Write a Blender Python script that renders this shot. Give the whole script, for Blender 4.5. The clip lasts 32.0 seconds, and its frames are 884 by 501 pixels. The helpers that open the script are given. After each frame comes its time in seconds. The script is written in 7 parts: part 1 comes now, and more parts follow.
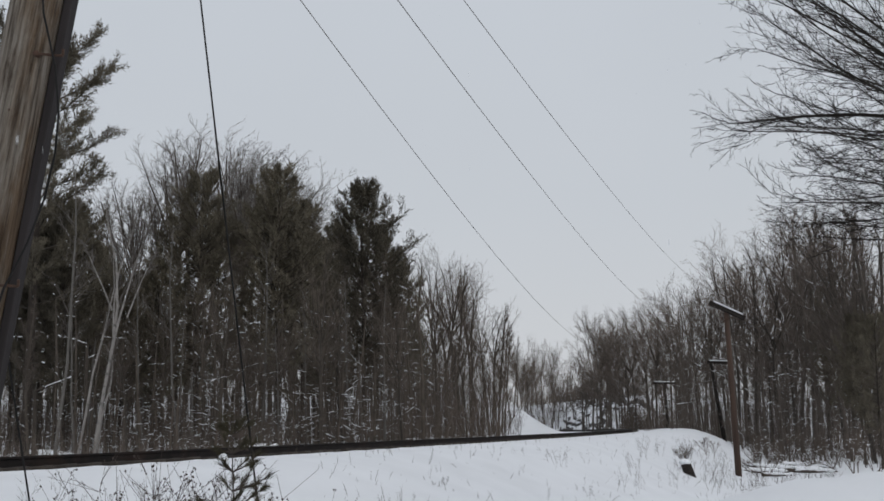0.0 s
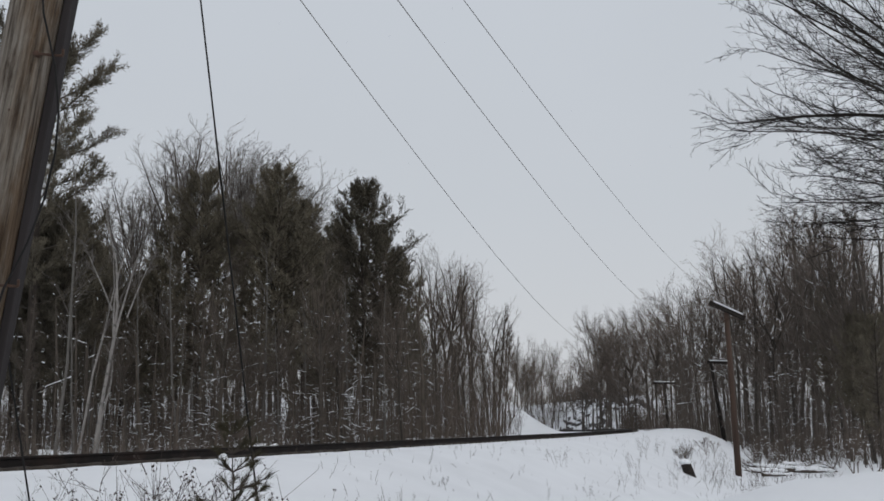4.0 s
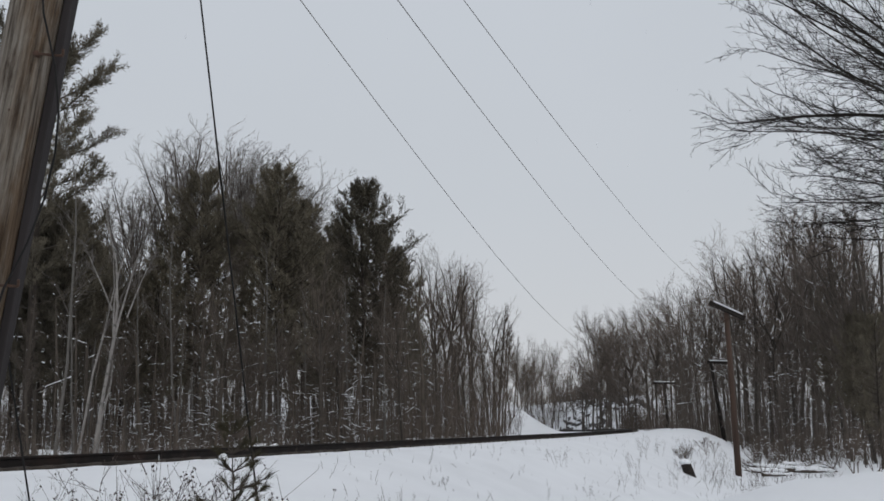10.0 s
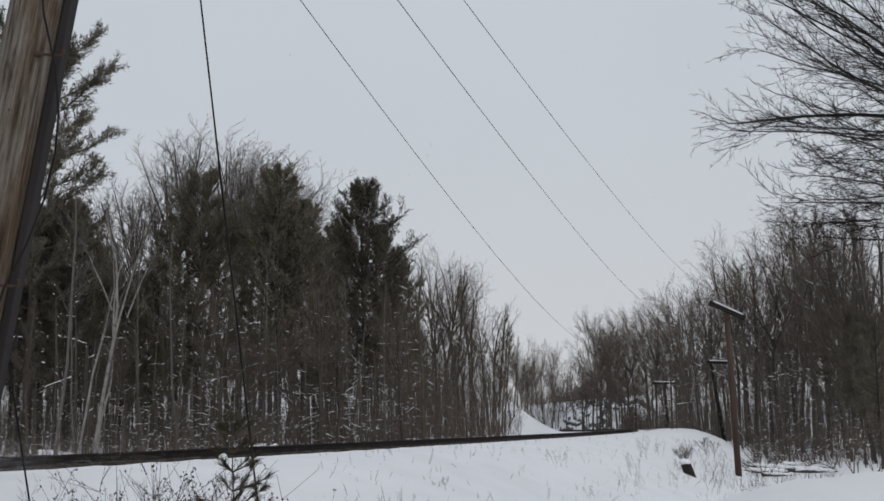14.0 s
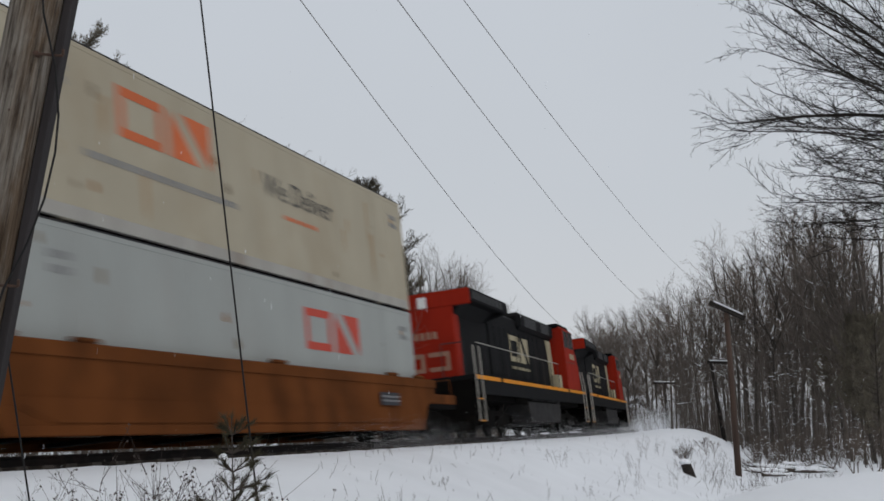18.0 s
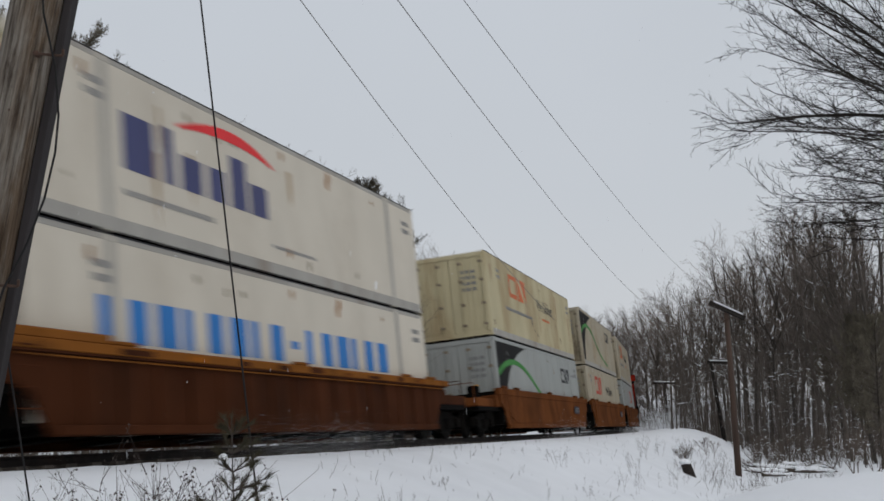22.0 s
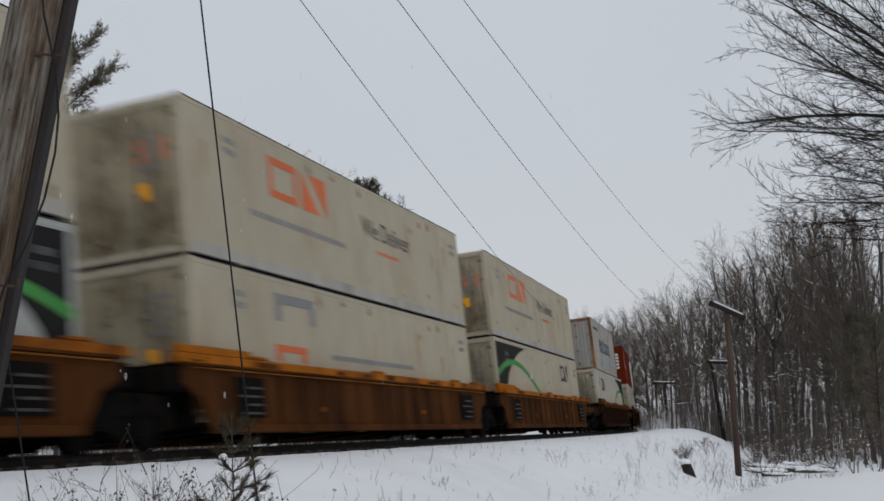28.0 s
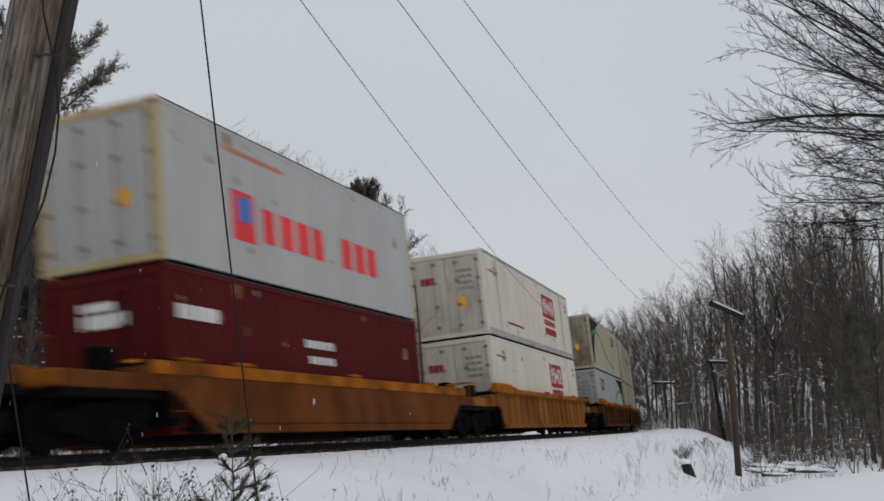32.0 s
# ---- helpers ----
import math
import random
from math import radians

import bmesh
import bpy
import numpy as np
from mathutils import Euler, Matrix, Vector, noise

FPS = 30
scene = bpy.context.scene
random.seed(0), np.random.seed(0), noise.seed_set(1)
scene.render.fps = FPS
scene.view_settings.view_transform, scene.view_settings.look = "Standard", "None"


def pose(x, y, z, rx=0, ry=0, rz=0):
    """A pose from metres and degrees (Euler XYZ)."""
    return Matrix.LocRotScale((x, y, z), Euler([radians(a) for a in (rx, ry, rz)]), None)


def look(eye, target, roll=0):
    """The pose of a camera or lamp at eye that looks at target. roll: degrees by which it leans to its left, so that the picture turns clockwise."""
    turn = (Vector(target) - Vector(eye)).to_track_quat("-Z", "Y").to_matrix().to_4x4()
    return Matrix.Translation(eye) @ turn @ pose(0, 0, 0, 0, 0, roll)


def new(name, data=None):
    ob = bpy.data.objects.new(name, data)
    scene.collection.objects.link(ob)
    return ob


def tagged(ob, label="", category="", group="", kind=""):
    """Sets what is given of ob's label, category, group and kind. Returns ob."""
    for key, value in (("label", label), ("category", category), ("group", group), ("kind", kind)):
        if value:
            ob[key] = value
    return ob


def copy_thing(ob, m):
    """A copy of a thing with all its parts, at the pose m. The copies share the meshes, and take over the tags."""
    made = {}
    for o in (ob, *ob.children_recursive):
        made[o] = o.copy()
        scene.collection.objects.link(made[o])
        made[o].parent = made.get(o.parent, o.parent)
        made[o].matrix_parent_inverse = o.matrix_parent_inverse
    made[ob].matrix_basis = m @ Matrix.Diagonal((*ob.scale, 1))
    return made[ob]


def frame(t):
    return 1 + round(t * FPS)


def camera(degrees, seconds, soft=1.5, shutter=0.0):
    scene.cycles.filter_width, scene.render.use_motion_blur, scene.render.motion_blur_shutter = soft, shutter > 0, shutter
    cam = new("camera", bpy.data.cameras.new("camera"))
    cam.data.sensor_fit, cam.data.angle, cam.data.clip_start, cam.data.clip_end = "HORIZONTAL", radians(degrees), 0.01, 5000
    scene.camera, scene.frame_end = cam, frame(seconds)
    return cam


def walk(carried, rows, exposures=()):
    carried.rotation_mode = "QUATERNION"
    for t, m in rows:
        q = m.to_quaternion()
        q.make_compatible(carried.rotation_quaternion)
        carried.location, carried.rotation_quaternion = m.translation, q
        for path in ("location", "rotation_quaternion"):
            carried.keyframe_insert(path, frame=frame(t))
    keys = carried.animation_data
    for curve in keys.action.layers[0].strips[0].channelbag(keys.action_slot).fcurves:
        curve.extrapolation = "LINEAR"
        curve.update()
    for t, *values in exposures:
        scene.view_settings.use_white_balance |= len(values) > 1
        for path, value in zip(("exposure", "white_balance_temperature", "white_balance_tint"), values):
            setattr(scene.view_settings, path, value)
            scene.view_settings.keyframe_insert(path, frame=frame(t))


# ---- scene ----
cam = camera(42.70, 32.0, soft=1.6, shutter=0.75)
TILT, EYE = radians(9.341), (0.0, 0.0, 0.261)
CAM = look(EYE, (0.0, math.cos(TILT), 0.261 + math.sin(TILT)), -1.391)
walk(cam, [(0.0, CAM), (32.0, CAM)])

# ---- overcast daylight ----
SUN_UP, SUN_TURN = radians(38), radians(150)
world = bpy.data.worlds.new("overcast_sky")
scene.world = world
world.use_nodes = True


def build_world():
    nt = world.node_tree
    nt.nodes.clear()
    out = nt.nodes.new("ShaderNodeOutputWorld")
    bg = nt.nodes.new("ShaderNodeBackground")
    sky = nt.nodes.new("ShaderNodeTexSky")
    sky.sky_type, sky.sun_disc = "NISHITA", False
    sky.sun_elevation, sky.sun_rotation = SUN_UP, SUN_TURN
    sky.air_density, sky.dust_density = 1.0, 4.0
    dim = nt.nodes.new("ShaderNodeVectorMath")
    dim.operation = "SCALE"
    dim.inputs["Scale"].default_value = 0.10
    nt.links.new(sky.outputs[0], dim.inputs[0])
    # cloud layer: even grey, brighter towards the zenith
    tc = nt.nodes.new("ShaderNodeTexCoord")
    sep = nt.nodes.new("ShaderNodeSeparateXYZ")
    nt.links.new(tc.outputs["Generated"], sep.inputs[0])
    ramp = nt.nodes.new("ShaderNodeValToRGB")
    el = ramp.color_ramp.elements
    el[0].position, el[0].color = 0.0, (0.615, 0.628, 0.652, 1)
    el[1].position, el[1].color = 1.0, (0.80, 0.82, 0.85, 1)
    mid = el.new(0.20)
    mid.color = (0.563, 0.594, 0.634, 1)
    mid = el.new(0.38)
    mid.color = (0.558, 0.594, 0.642, 1)
    nt.links.new(sep.outputs["Z"], ramp.inputs[0])
    no = nt.nodes.new("ShaderNodeTexNoise")
    no.inputs["Scale"].default_value = 1.6
    no.inputs["Detail"].default_value = 5.0
    nt.links.new(tc.outputs["Generated"], no.inputs["Vector"])
    mr = nt.nodes.new("ShaderNodeMapRange")
    mr.inputs["From Min"].default_value, mr.inputs["From Max"].default_value = 0.3, 0.7
    mr.inputs["To Min"].default_value, mr.inputs["To Max"].default_value = 0.965, 1.035
    nt.links.new(no.outputs["Fac"], mr.inputs["Value"])
    cl = nt.nodes.new("ShaderNodeVectorMath")
    cl.operation = "SCALE"
    nt.links.new(ramp.outputs[0], cl.inputs[0])
    nt.links.new(mr.outputs[0], cl.inputs["Scale"])
    mix = nt.nodes.new("ShaderNodeMix")
    mix.data_type = "RGBA"
    mix.inputs["Factor"].default_value = 0.94
    nt.links.new(dim.outputs[0], mix.inputs["A"])
    nt.links.new(cl.outputs[0], mix.inputs["B"])
    nt.links.new(mix.outputs["Result"], bg.inputs["Color"])
    bg.inputs["Strength"].default_value = 1.0
    nt.links.new(bg.outputs[0], out.inputs[0])


build_world()
sun = new("sun", bpy.data.lights.new("sun", "SUN"))
sun.data.energy, sun.data.angle, sun.data.color = 0.30, radians(40), (1.0, 0.97, 0.93)
sun.matrix_world = look((0, 0, 60), (-60 * math.sin(SUN_TURN) / math.tan(SUN_UP), -60 * math.cos(SUN_TURN) / math.tan(SUN_UP), 0))
scene.view_settings.exposure = 0.0


# ---- materials ----
def material(name, rgb, rough=0.7, metal=0.0, grain=8.0, vary=0.25, stain=0.0, stain_rgb=(0.1, 0.06, 0.04), stain_scale=0.6,
             bump=0.15, fine=40.0, streak=False, random_vary=0.0, coords="Object", spec=0.5, stain_at=(0.52, 0.72), drawn=0.12):
    m = bpy.data.materials.new(name)
    m.use_nodes = True
    nt = m.node_tree
    b = nt.nodes["Principled BSDF"]
    b.inputs["Roughness"].default_value, b.inputs["Metallic"].default_value = rough, metal
    b.inputs["Specular IOR Level"].default_value = spec
    tc = nt.nodes.new("ShaderNodeTexCoord")
    src = tc.outputs[coords]
    mp = nt.nodes.new("ShaderNodeMapping")
    nt.links.new(src, mp.inputs[0])
    if streak:
        mp.inputs["Scale"].default_value = (1, 1, drawn)
    n1 = nt.nodes.new("ShaderNodeTexNoise")
    n1.inputs["Scale"].default_value, n1.inputs["Detail"].default_value = grain, 6
    nt.links.new(mp.outputs[0], n1.inputs["Vector"])
    n2 = nt.nodes.new("ShaderNodeTexNoise")
    n2.inputs["Scale"].default_value, n2.inputs["Detail"].default_value = stain_scale, 8
    n2.inputs["Roughness"].default_value = 0.65
    nt.links.new(mp.outputs[0], n2.inputs["Vector"])
    hsv = nt.nodes.new("ShaderNodeHueSaturation")
    hsv.inputs["Color"].default_value = (*rgb, 1)
    r = nt.nodes.new("ShaderNodeMapRange")
    r.inputs["From Min"].default_value, r.inputs["From Max"].default_value = 0.25, 0.75
    r.inputs["To Min"].default_value, r.inputs["To Max"].default_value = 1 - vary, 1 + vary
    nt.links.new(n1.outputs["Fac"], r.inputs["Value"])
    val = r.outputs[0]
    if random_vary:
        oi = nt.nodes.new("ShaderNodeObjectInfo")
        r2 = nt.nodes.new("ShaderNodeMapRange")
        r2.inputs["To Min"].default_value, r2.inputs["To Max"].default_value = 1 - random_vary, 1 + random_vary
        nt.links.new(oi.outputs["Random"], r2.inputs["Value"])
        mu = nt.nodes.new("ShaderNodeMath")
        mu.operation = "MULTIPLY"
        nt.links.new(val, mu.inputs[0])
        nt.links.new(r2.outputs[0], mu.inputs[1])
        val = mu.outputs[0]
    nt.links.new(val, hsv.inputs["Value"])
    col = hsv.outputs[0]
    if stain:
        rs = nt.nodes.new("ShaderNodeMapRange")
        rs.inputs["From Min"].default_value, rs.inputs["From Max"].default_value = stain_at
        rs.inputs["To Max"].default_value = stain
        nt.links.new(n2.outputs["Fac"], rs.inputs["Value"])
        mx = nt.nodes.new("ShaderNodeMix")
        mx.data_type = "RGBA"
        nt.links.new(rs.outputs[0], mx.inputs["Factor"])
        nt.links.new(col, mx.inputs["A"])
        mx.inputs["B"].default_value = (*stain_rgb, 1)
        col = mx.outputs["Result"]
    nt.links.new(col, b.inputs["Base Color"])
    if bump:
        n3 = nt.nodes.new("ShaderNodeTexNoise")
        n3.inputs["Scale"].default_value, n3.inputs["Detail"].default_value = fine, 4
        nt.links.new(mp.outputs[0], n3.inputs["Vector"])
        bp = nt.nodes.new("ShaderNodeBump")
        bp.inputs["Strength"].default_value, bp.inputs["Distance"].default_value = bump, 0.02
        nt.links.new(n3.outputs["Fac"], bp.inputs["Height"])
        nt.links.new(bp.outputs[0], b.inputs["Normal"])
    return m


SNOW = material("snow", (0.73, 0.75, 0.785), 0.8, grain=0.7, vary=0.05, bump=0.35, fine=9.0, stain=0.12, stain_rgb=(0.60, 0.62, 0.66), stain_scale=0.9, spec=0.3)
SNOW_CAP = material("snow_cap", (0.82, 0.84, 0.87), 0.8, grain=3, vary=0.05, bump=0.3, spec=0.3)
RAIL = material("rail_steel", (0.012, 0.009, 0.008), 0.75, 0.0, grain=6, vary=0.4, stain=0.5, stain_rgb=(0.035, 0.016, 0.009), stain_scale=1.5, spec=0.2)
RAIL_HEAD = material("rail_head", (0.22, 0.22, 0.22), 0.35, 0.9, grain=4, vary=0.2, bump=0.05)
TIE = material("creosoted_timber", (0.035, 0.028, 0.022), 0.85, grain=12, vary=0.5, random_vary=0.3)
BALLAST = material("ballast", (0.05, 0.047, 0.045), 0.9, grain=14, vary=0.6, bump=0.8, fine=16)
ROCK = material("dark_rock", (0.055, 0.052, 0.052), 0.85, grain=0.8, vary=0.55, bump=0.8, fine=2.5)
BARK = material("grey_bark", (0.060, 0.048, 0.038), 0.9, grain=5, vary=0.4, bump=0.5, fine=18, random_vary=0.30)
TWIG = material("twigs", (0.096, 0.076, 0.061), 0.9, grain=2, vary=0.3, bump=0.0, random_vary=0.25)
HILL_TWIG = material("hillside_twigs", (0.105, 0.084, 0.070), 0.9, grain=0.5, vary=0.45, bump=0.0, random_vary=0.3)
HILL_BARK = material("hillside_bark", (0.070, 0.058, 0.049), 0.9, grain=2, vary=0.45, bump=0.3, random_vary=0.35)
PALE_TWIG = material("pale_twigs", (0.142, 0.126, 0.115), 0.9, grain=1, vary=0.3, bump=0.0, random_vary=0.2)
WHITE_BIRCH = material("white_birch_bark", (0.23, 0.215, 0.20), 0.8, grain=2.5, vary=0.3, stain=0.95, stain_rgb=(0.045, 0.04, 0.036), stain_scale=7.0, bump=0.2)
BIRCH = material("birch_bark", (0.115, 0.106, 0.096), 0.8, grain=2.5, vary=0.25, stain=0.8, stain_rgb=(0.05, 0.045, 0.04), stain_scale=3.0, bump=0.2)
PINE_BARK = material("pine_bark", (0.040, 0.031, 0.024), 0.95, grain=4, vary=0.4, bump=0.7, fine=10, random_vary=0.2)
NEEDLE = material("pine_needles", (0.094, 0.080, 0.055), 0.8, grain=1.2, vary=0.45, bump=0.0, random_vary=0.3)
NEEDLE_NEAR = material("sapling_needles", (0.052, 0.046, 0.027), 0.8, grain=6, vary=0.4, bump=0.0, spec=0.15)
WEED = material("dead_weed", (0.050, 0.037, 0.031), 0.9, grain=9, vary=0.4, bump=0.0)
POLE_FAR = material("brown_pole", (0.055, 0.032, 0.022), 0.85, grain=5, vary=0.35, bump=0.3, streak=True)
TIMBER_DARK = material("dark_plank", (0.032, 0.028, 0.028), 0.8, grain=9, vary=0.3, bump=0.3, streak=True, spec=0.12)
WIRE = material("wire", (0.016, 0.015, 0.015), 0.8, spec=0.15, grain=3, vary=0.2, bump=0.0)
WIRE_GREY = material("weathered_wire", (0.24, 0.235, 0.23), 0.8, spec=0.15, grain=3, vary=0.2, bump=0.0)
IRON = material("rusty_iron", (0.07, 0.04, 0.028), 0.7, 0.5, grain=20, vary=0.4)
ORANGE_PAINT = material("orange_marker", (0.65, 0.14, 0.03), 0.6, grain=9, vary=0.2)

WET_BARK = material("wet_dark_bark", (0.022, 0.018, 0.016), 0.85, grain=5, vary=0.3, bump=0.3, spec=0.2)


def pole_wood():
    """Weathered timber: fine upright cracks, grey where bleached, brown where the rain runs."""
    m = bpy.data.materials.new("weathered_pole")
    m.use_nodes = True
    nt = m.node_tree
    b = nt.nodes["Principled BSDF"]
    b.inputs["Roughness"].default_value = 0.9
    b.inputs["Specular IOR Level"].default_value = 0.2
    tc = nt.nodes.new("ShaderNodeTexCoord")

    def noise_tex(scale_x, scale_z, detail):
        mp = nt.nodes.new("ShaderNodeMapping")
        mp.inputs["Scale"].default_value = (scale_x, scale_x, scale_z)
        nt.links.new(tc.outputs["Object"], mp.inputs[0])
        n = nt.nodes.new("ShaderNodeTexNoise")
        n.inputs["Scale"].default_value, n.inputs["Detail"].default_value, n.inputs["Roughness"].default_value = 1.0, detail, 0.7
        nt.links.new(mp.outputs[0], n.inputs["Vector"])
        return n

    crack, patch, blot = noise_tex(55, 2.2, 8), noise_tex(9, 1.6, 6), noise_tex(16, 3.5, 5)
    r1 = nt.nodes.new("ShaderNodeValToRGB")
    e = r1.color_ramp.elements
    e[0].position, e[0].color = 0.33, (0.048, 0.038, 0.030, 1)
    e[1].position, e[1].color = 0.62, (0.235, 0.212, 0.182, 1)
    k = e.new(0.47)
    k.color = (0.150, 0.130, 0.108, 1)
    nt.links.new(crack.outputs["Fac"], r1.inputs[0])
    r2 = nt.nodes.new("ShaderNodeMapRange")
    r2.inputs["From Min"].default_value, r2.inputs["From Max"].default_value = 0.44, 0.66
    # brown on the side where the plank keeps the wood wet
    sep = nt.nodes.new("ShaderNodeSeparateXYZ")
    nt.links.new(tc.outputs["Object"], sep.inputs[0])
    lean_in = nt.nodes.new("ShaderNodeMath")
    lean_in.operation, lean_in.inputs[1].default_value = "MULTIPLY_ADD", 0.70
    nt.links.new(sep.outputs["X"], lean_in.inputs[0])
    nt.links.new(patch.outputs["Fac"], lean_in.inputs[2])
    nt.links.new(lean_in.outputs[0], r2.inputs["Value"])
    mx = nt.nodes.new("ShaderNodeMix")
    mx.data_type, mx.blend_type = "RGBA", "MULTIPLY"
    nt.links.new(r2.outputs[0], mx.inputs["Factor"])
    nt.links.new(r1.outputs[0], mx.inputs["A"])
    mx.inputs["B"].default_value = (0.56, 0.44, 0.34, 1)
    r3 = nt.nodes.new("ShaderNodeMapRange")
    r3.inputs["From Min"].default_value, r3.inputs["From Max"].default_value = 0.60, 0.72
    r3.inputs["To Max"].default_value = 0.8
    nt.links.new(blot.outputs["Fac"], r3.inputs["Value"])
    mx2 = nt.nodes.new("ShaderNodeMix")
    mx2.data_type = "RGBA"
    nt.links.new(r3.outputs[0], mx2.inputs["Factor"])
    nt.links.new(mx.outputs["Result"], mx2.inputs["A"])
    mx2.inputs["B"].default_value = (0.035, 0.022, 0.015, 1)
    nt.links.new(mx2.outputs["Result"], b.inputs["Base Color"])
    bp = nt.nodes.new("ShaderNodeBump")
    bp.inputs["Strength"].default_value, bp.inputs["Distance"].default_value = 0.8, 0.01
    nt.links.new(crack.outputs["Fac"], bp.inputs["Height"])
    nt.links.new(bp.outputs[0], b.inputs["Normal"])
    return m


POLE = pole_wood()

# ---- the line of the track ----
K0, K1, TH0, CANT, GRADE = 0.00161, 4.6e-6, 0.36333, 0.08224, 0.00405


def lay_line():
    pts, step = {}, 0.5

    def bend(s):
        if s < 0:
            return max(0.0, K0 * (1 + s / 60.0))
        return K0 + K1 * s

    x, y, th, s = -12.381, 0.0, TH0, 0.0
    pts[0] = (x, y, th)
    for i in range(1, 901):
        th2 = th - bend(s + step / 2) * step
        x += math.sin((th + th2) / 2) * step
        y += math.cos((th + th2) / 2) * step
        th, s = th2, s + step
        pts[i] = (x, y, th)
    x, y, th, s = -12.381, 0.0, TH0, 0.0
    for i in range(1, 1401):
        th2 = th + bend(s - step / 2) * step
        x -= math.sin((th + th2) / 2) * step
        y -= math.cos((th + th2) / 2) * step
        th, s = th2, s - step
        pts[-i] = (x, y, th)
    return pts


LINE = lay_line()


def on_line(s):
    i = math.floor(s * 2)
    f = s * 2 - i
    a, b = LINE[i], LINE[i + 1]
    x, y, th = (a[k] + (b[k] - a[k]) * f for k in range(3))
    cant = CANT * min(1.0, max(0.0, (s + 120) / 80))
    return x, y, GRADE * s, th, cant


def line_pose(s):
    """Pose on the track, at rail top: x forwards, y to the left, z up."""
    x, y, z, th, cant = on_line(s)
    return pose(x, y, z, -math.degrees(cant), -math.degrees(math.atan(GRADE)), 90 - math.degrees(th))


LS = np.arange(-300, 420, 1.0)
LXY = np.array([on_line(s)[:2] for s in LS])
LTH = np.array([on_line(s)[3] for s in LS])
LCANT = np.array([on_line(s)[4] for s in LS])


def track_coords(x, y):
    """Distance along and to the right of the track, of flat arrays of places."""
    x, y = np.asarray(x, float), np.asarray(y, float)
    s, v, c = np.empty_like(x), np.empty_like(x), np.empty_like(x)
    for a in range(0, len(x), 20000):
        sl = slice(a, a + 20000)
        d = (x[sl, None] - LXY[None, :, 0]) ** 2 + (y[sl, None] - LXY[None, :, 1]) ** 2
        k = d.argmin(1)
        dx, dy, th = x[sl] - LXY[k, 0], y[sl] - LXY[k, 1], LTH[k]
        s[sl] = LS[k] + dx * np.sin(th) + dy * np.cos(th)
        v[sl] = dx * np.cos(th) - dy * np.sin(th)
        far = (k == 0) | (k == len(LS) - 1)
        v[sl] = np.where(far, np.sign(v[sl]) * np.sqrt(d[np.arange(len(k)), k]), v[sl])
        c[sl] = LCANT[k]
    return s, v, c


def ramp01(a, b, x):
    t = np.clip((x - a) / (b - a), 0, 1)
    return t * t * (3 - 2 * t)


def waves(x, y, seed, size):
    r = np.random.RandomState(seed)
    z = np.zeros_like(x)
    for k in range(7):
        a, f, p = r.uniform(0, 6.28), (0.6 + 0.45 * k) / size, r.uniform(0, 6.28)
        z += np.sin((x * math.cos(a) + y * math.sin(a)) * f * 6.28 + p + 0.7 * np.sin((x * math.sin(a) - y * math.cos(a)) * f * 4)) / (1 + 0.7 * k)
    return z / 2.5


def ground_z(x, y):
    x, y = np.atleast_1d(np.asarray(x, float)), np.atleast_1d(np.asarray(y, float))
    s, v, c = track_coords(x, y)
    rail = GRADE * np.clip(s, -300, 420)
    bed = rail - 0.225 + np.clip(v, -1.7, 1.7) * np.sin(c)
    # camera side: shoulder, then the bank down to the level where the poles stand
    wide = 2.3 + 2.6 * ramp01(50, 85, s) * (1 - ramp01(125, 150, s))
    low = -1.95 + 0.9 * ramp01(70, 130, s) + 1.2 * ramp01(150, 260, s)
    right = bed - 0.05 * ramp01(1.5, 2.2, v) + 0.16 * ramp01(60, 90, s) * ramp01(1.7, 3.6, v) * (1 - ramp01(125, 150, s))
    right = right + (low - right) * ramp01(0, 1, (v - wide) / 6.5)
    right += ramp01(9, 40, v) * ramp01(60, 110, s) * 1.0 + ramp01(25, 160, v) * 7.0 * ramp01(60, 160, s)
    # rock cutting farther along
    right += 7.0 * ramp01(165, 210, s) * ramp01(4.2, 11, v) * (1 - 0.6 * ramp01(20, 50, v))
    left = bed - 0.06 * ramp01(2.0, 5.0, -v) + 0.76 * ramp01(5, 34, -v) + 5.0 * ramp01(60, 220, -v)
    left += 6.2 * ramp01(125, 190, s) * ramp01(4, 15, -v)
    z = np.where(v > 0, right, left)
    rough = ramp01(1.8, 4.0, np.abs(v))
    z = z + rough * (0.07 * waves(x, y, 3, 7.0) + 0.03 * waves(x, y, 5, 1.9)) + ramp01(6, 20, np.abs(v)) * 0.12 * waves(x, y, 8, 16.0)
    z = z + 0.012 * waves(x, y, 11, 0.9)
    # ploughed heaps by the camera
    z += 1.69 * np.exp(-(((x - 5.2) / 4.1) ** 2 + ((y - 13.0) / 2.0) ** 2) ** 1.3)
    z += 0.55 * np.exp(-(((x + 0.75) / 0.42) ** 2 + ((y - 15.0) / 0.5) ** 2) ** 1.3)
    z += ramp01(2, 5, np.abs(v)) * (0.035 * waves(x, y, 14, 0.55) + 0.02 * waves(x, y, 15, 0.3)) * ramp01(70, 30, y)
    return z


def gz(x, y):
    return float(ground_z(x, y)[0])


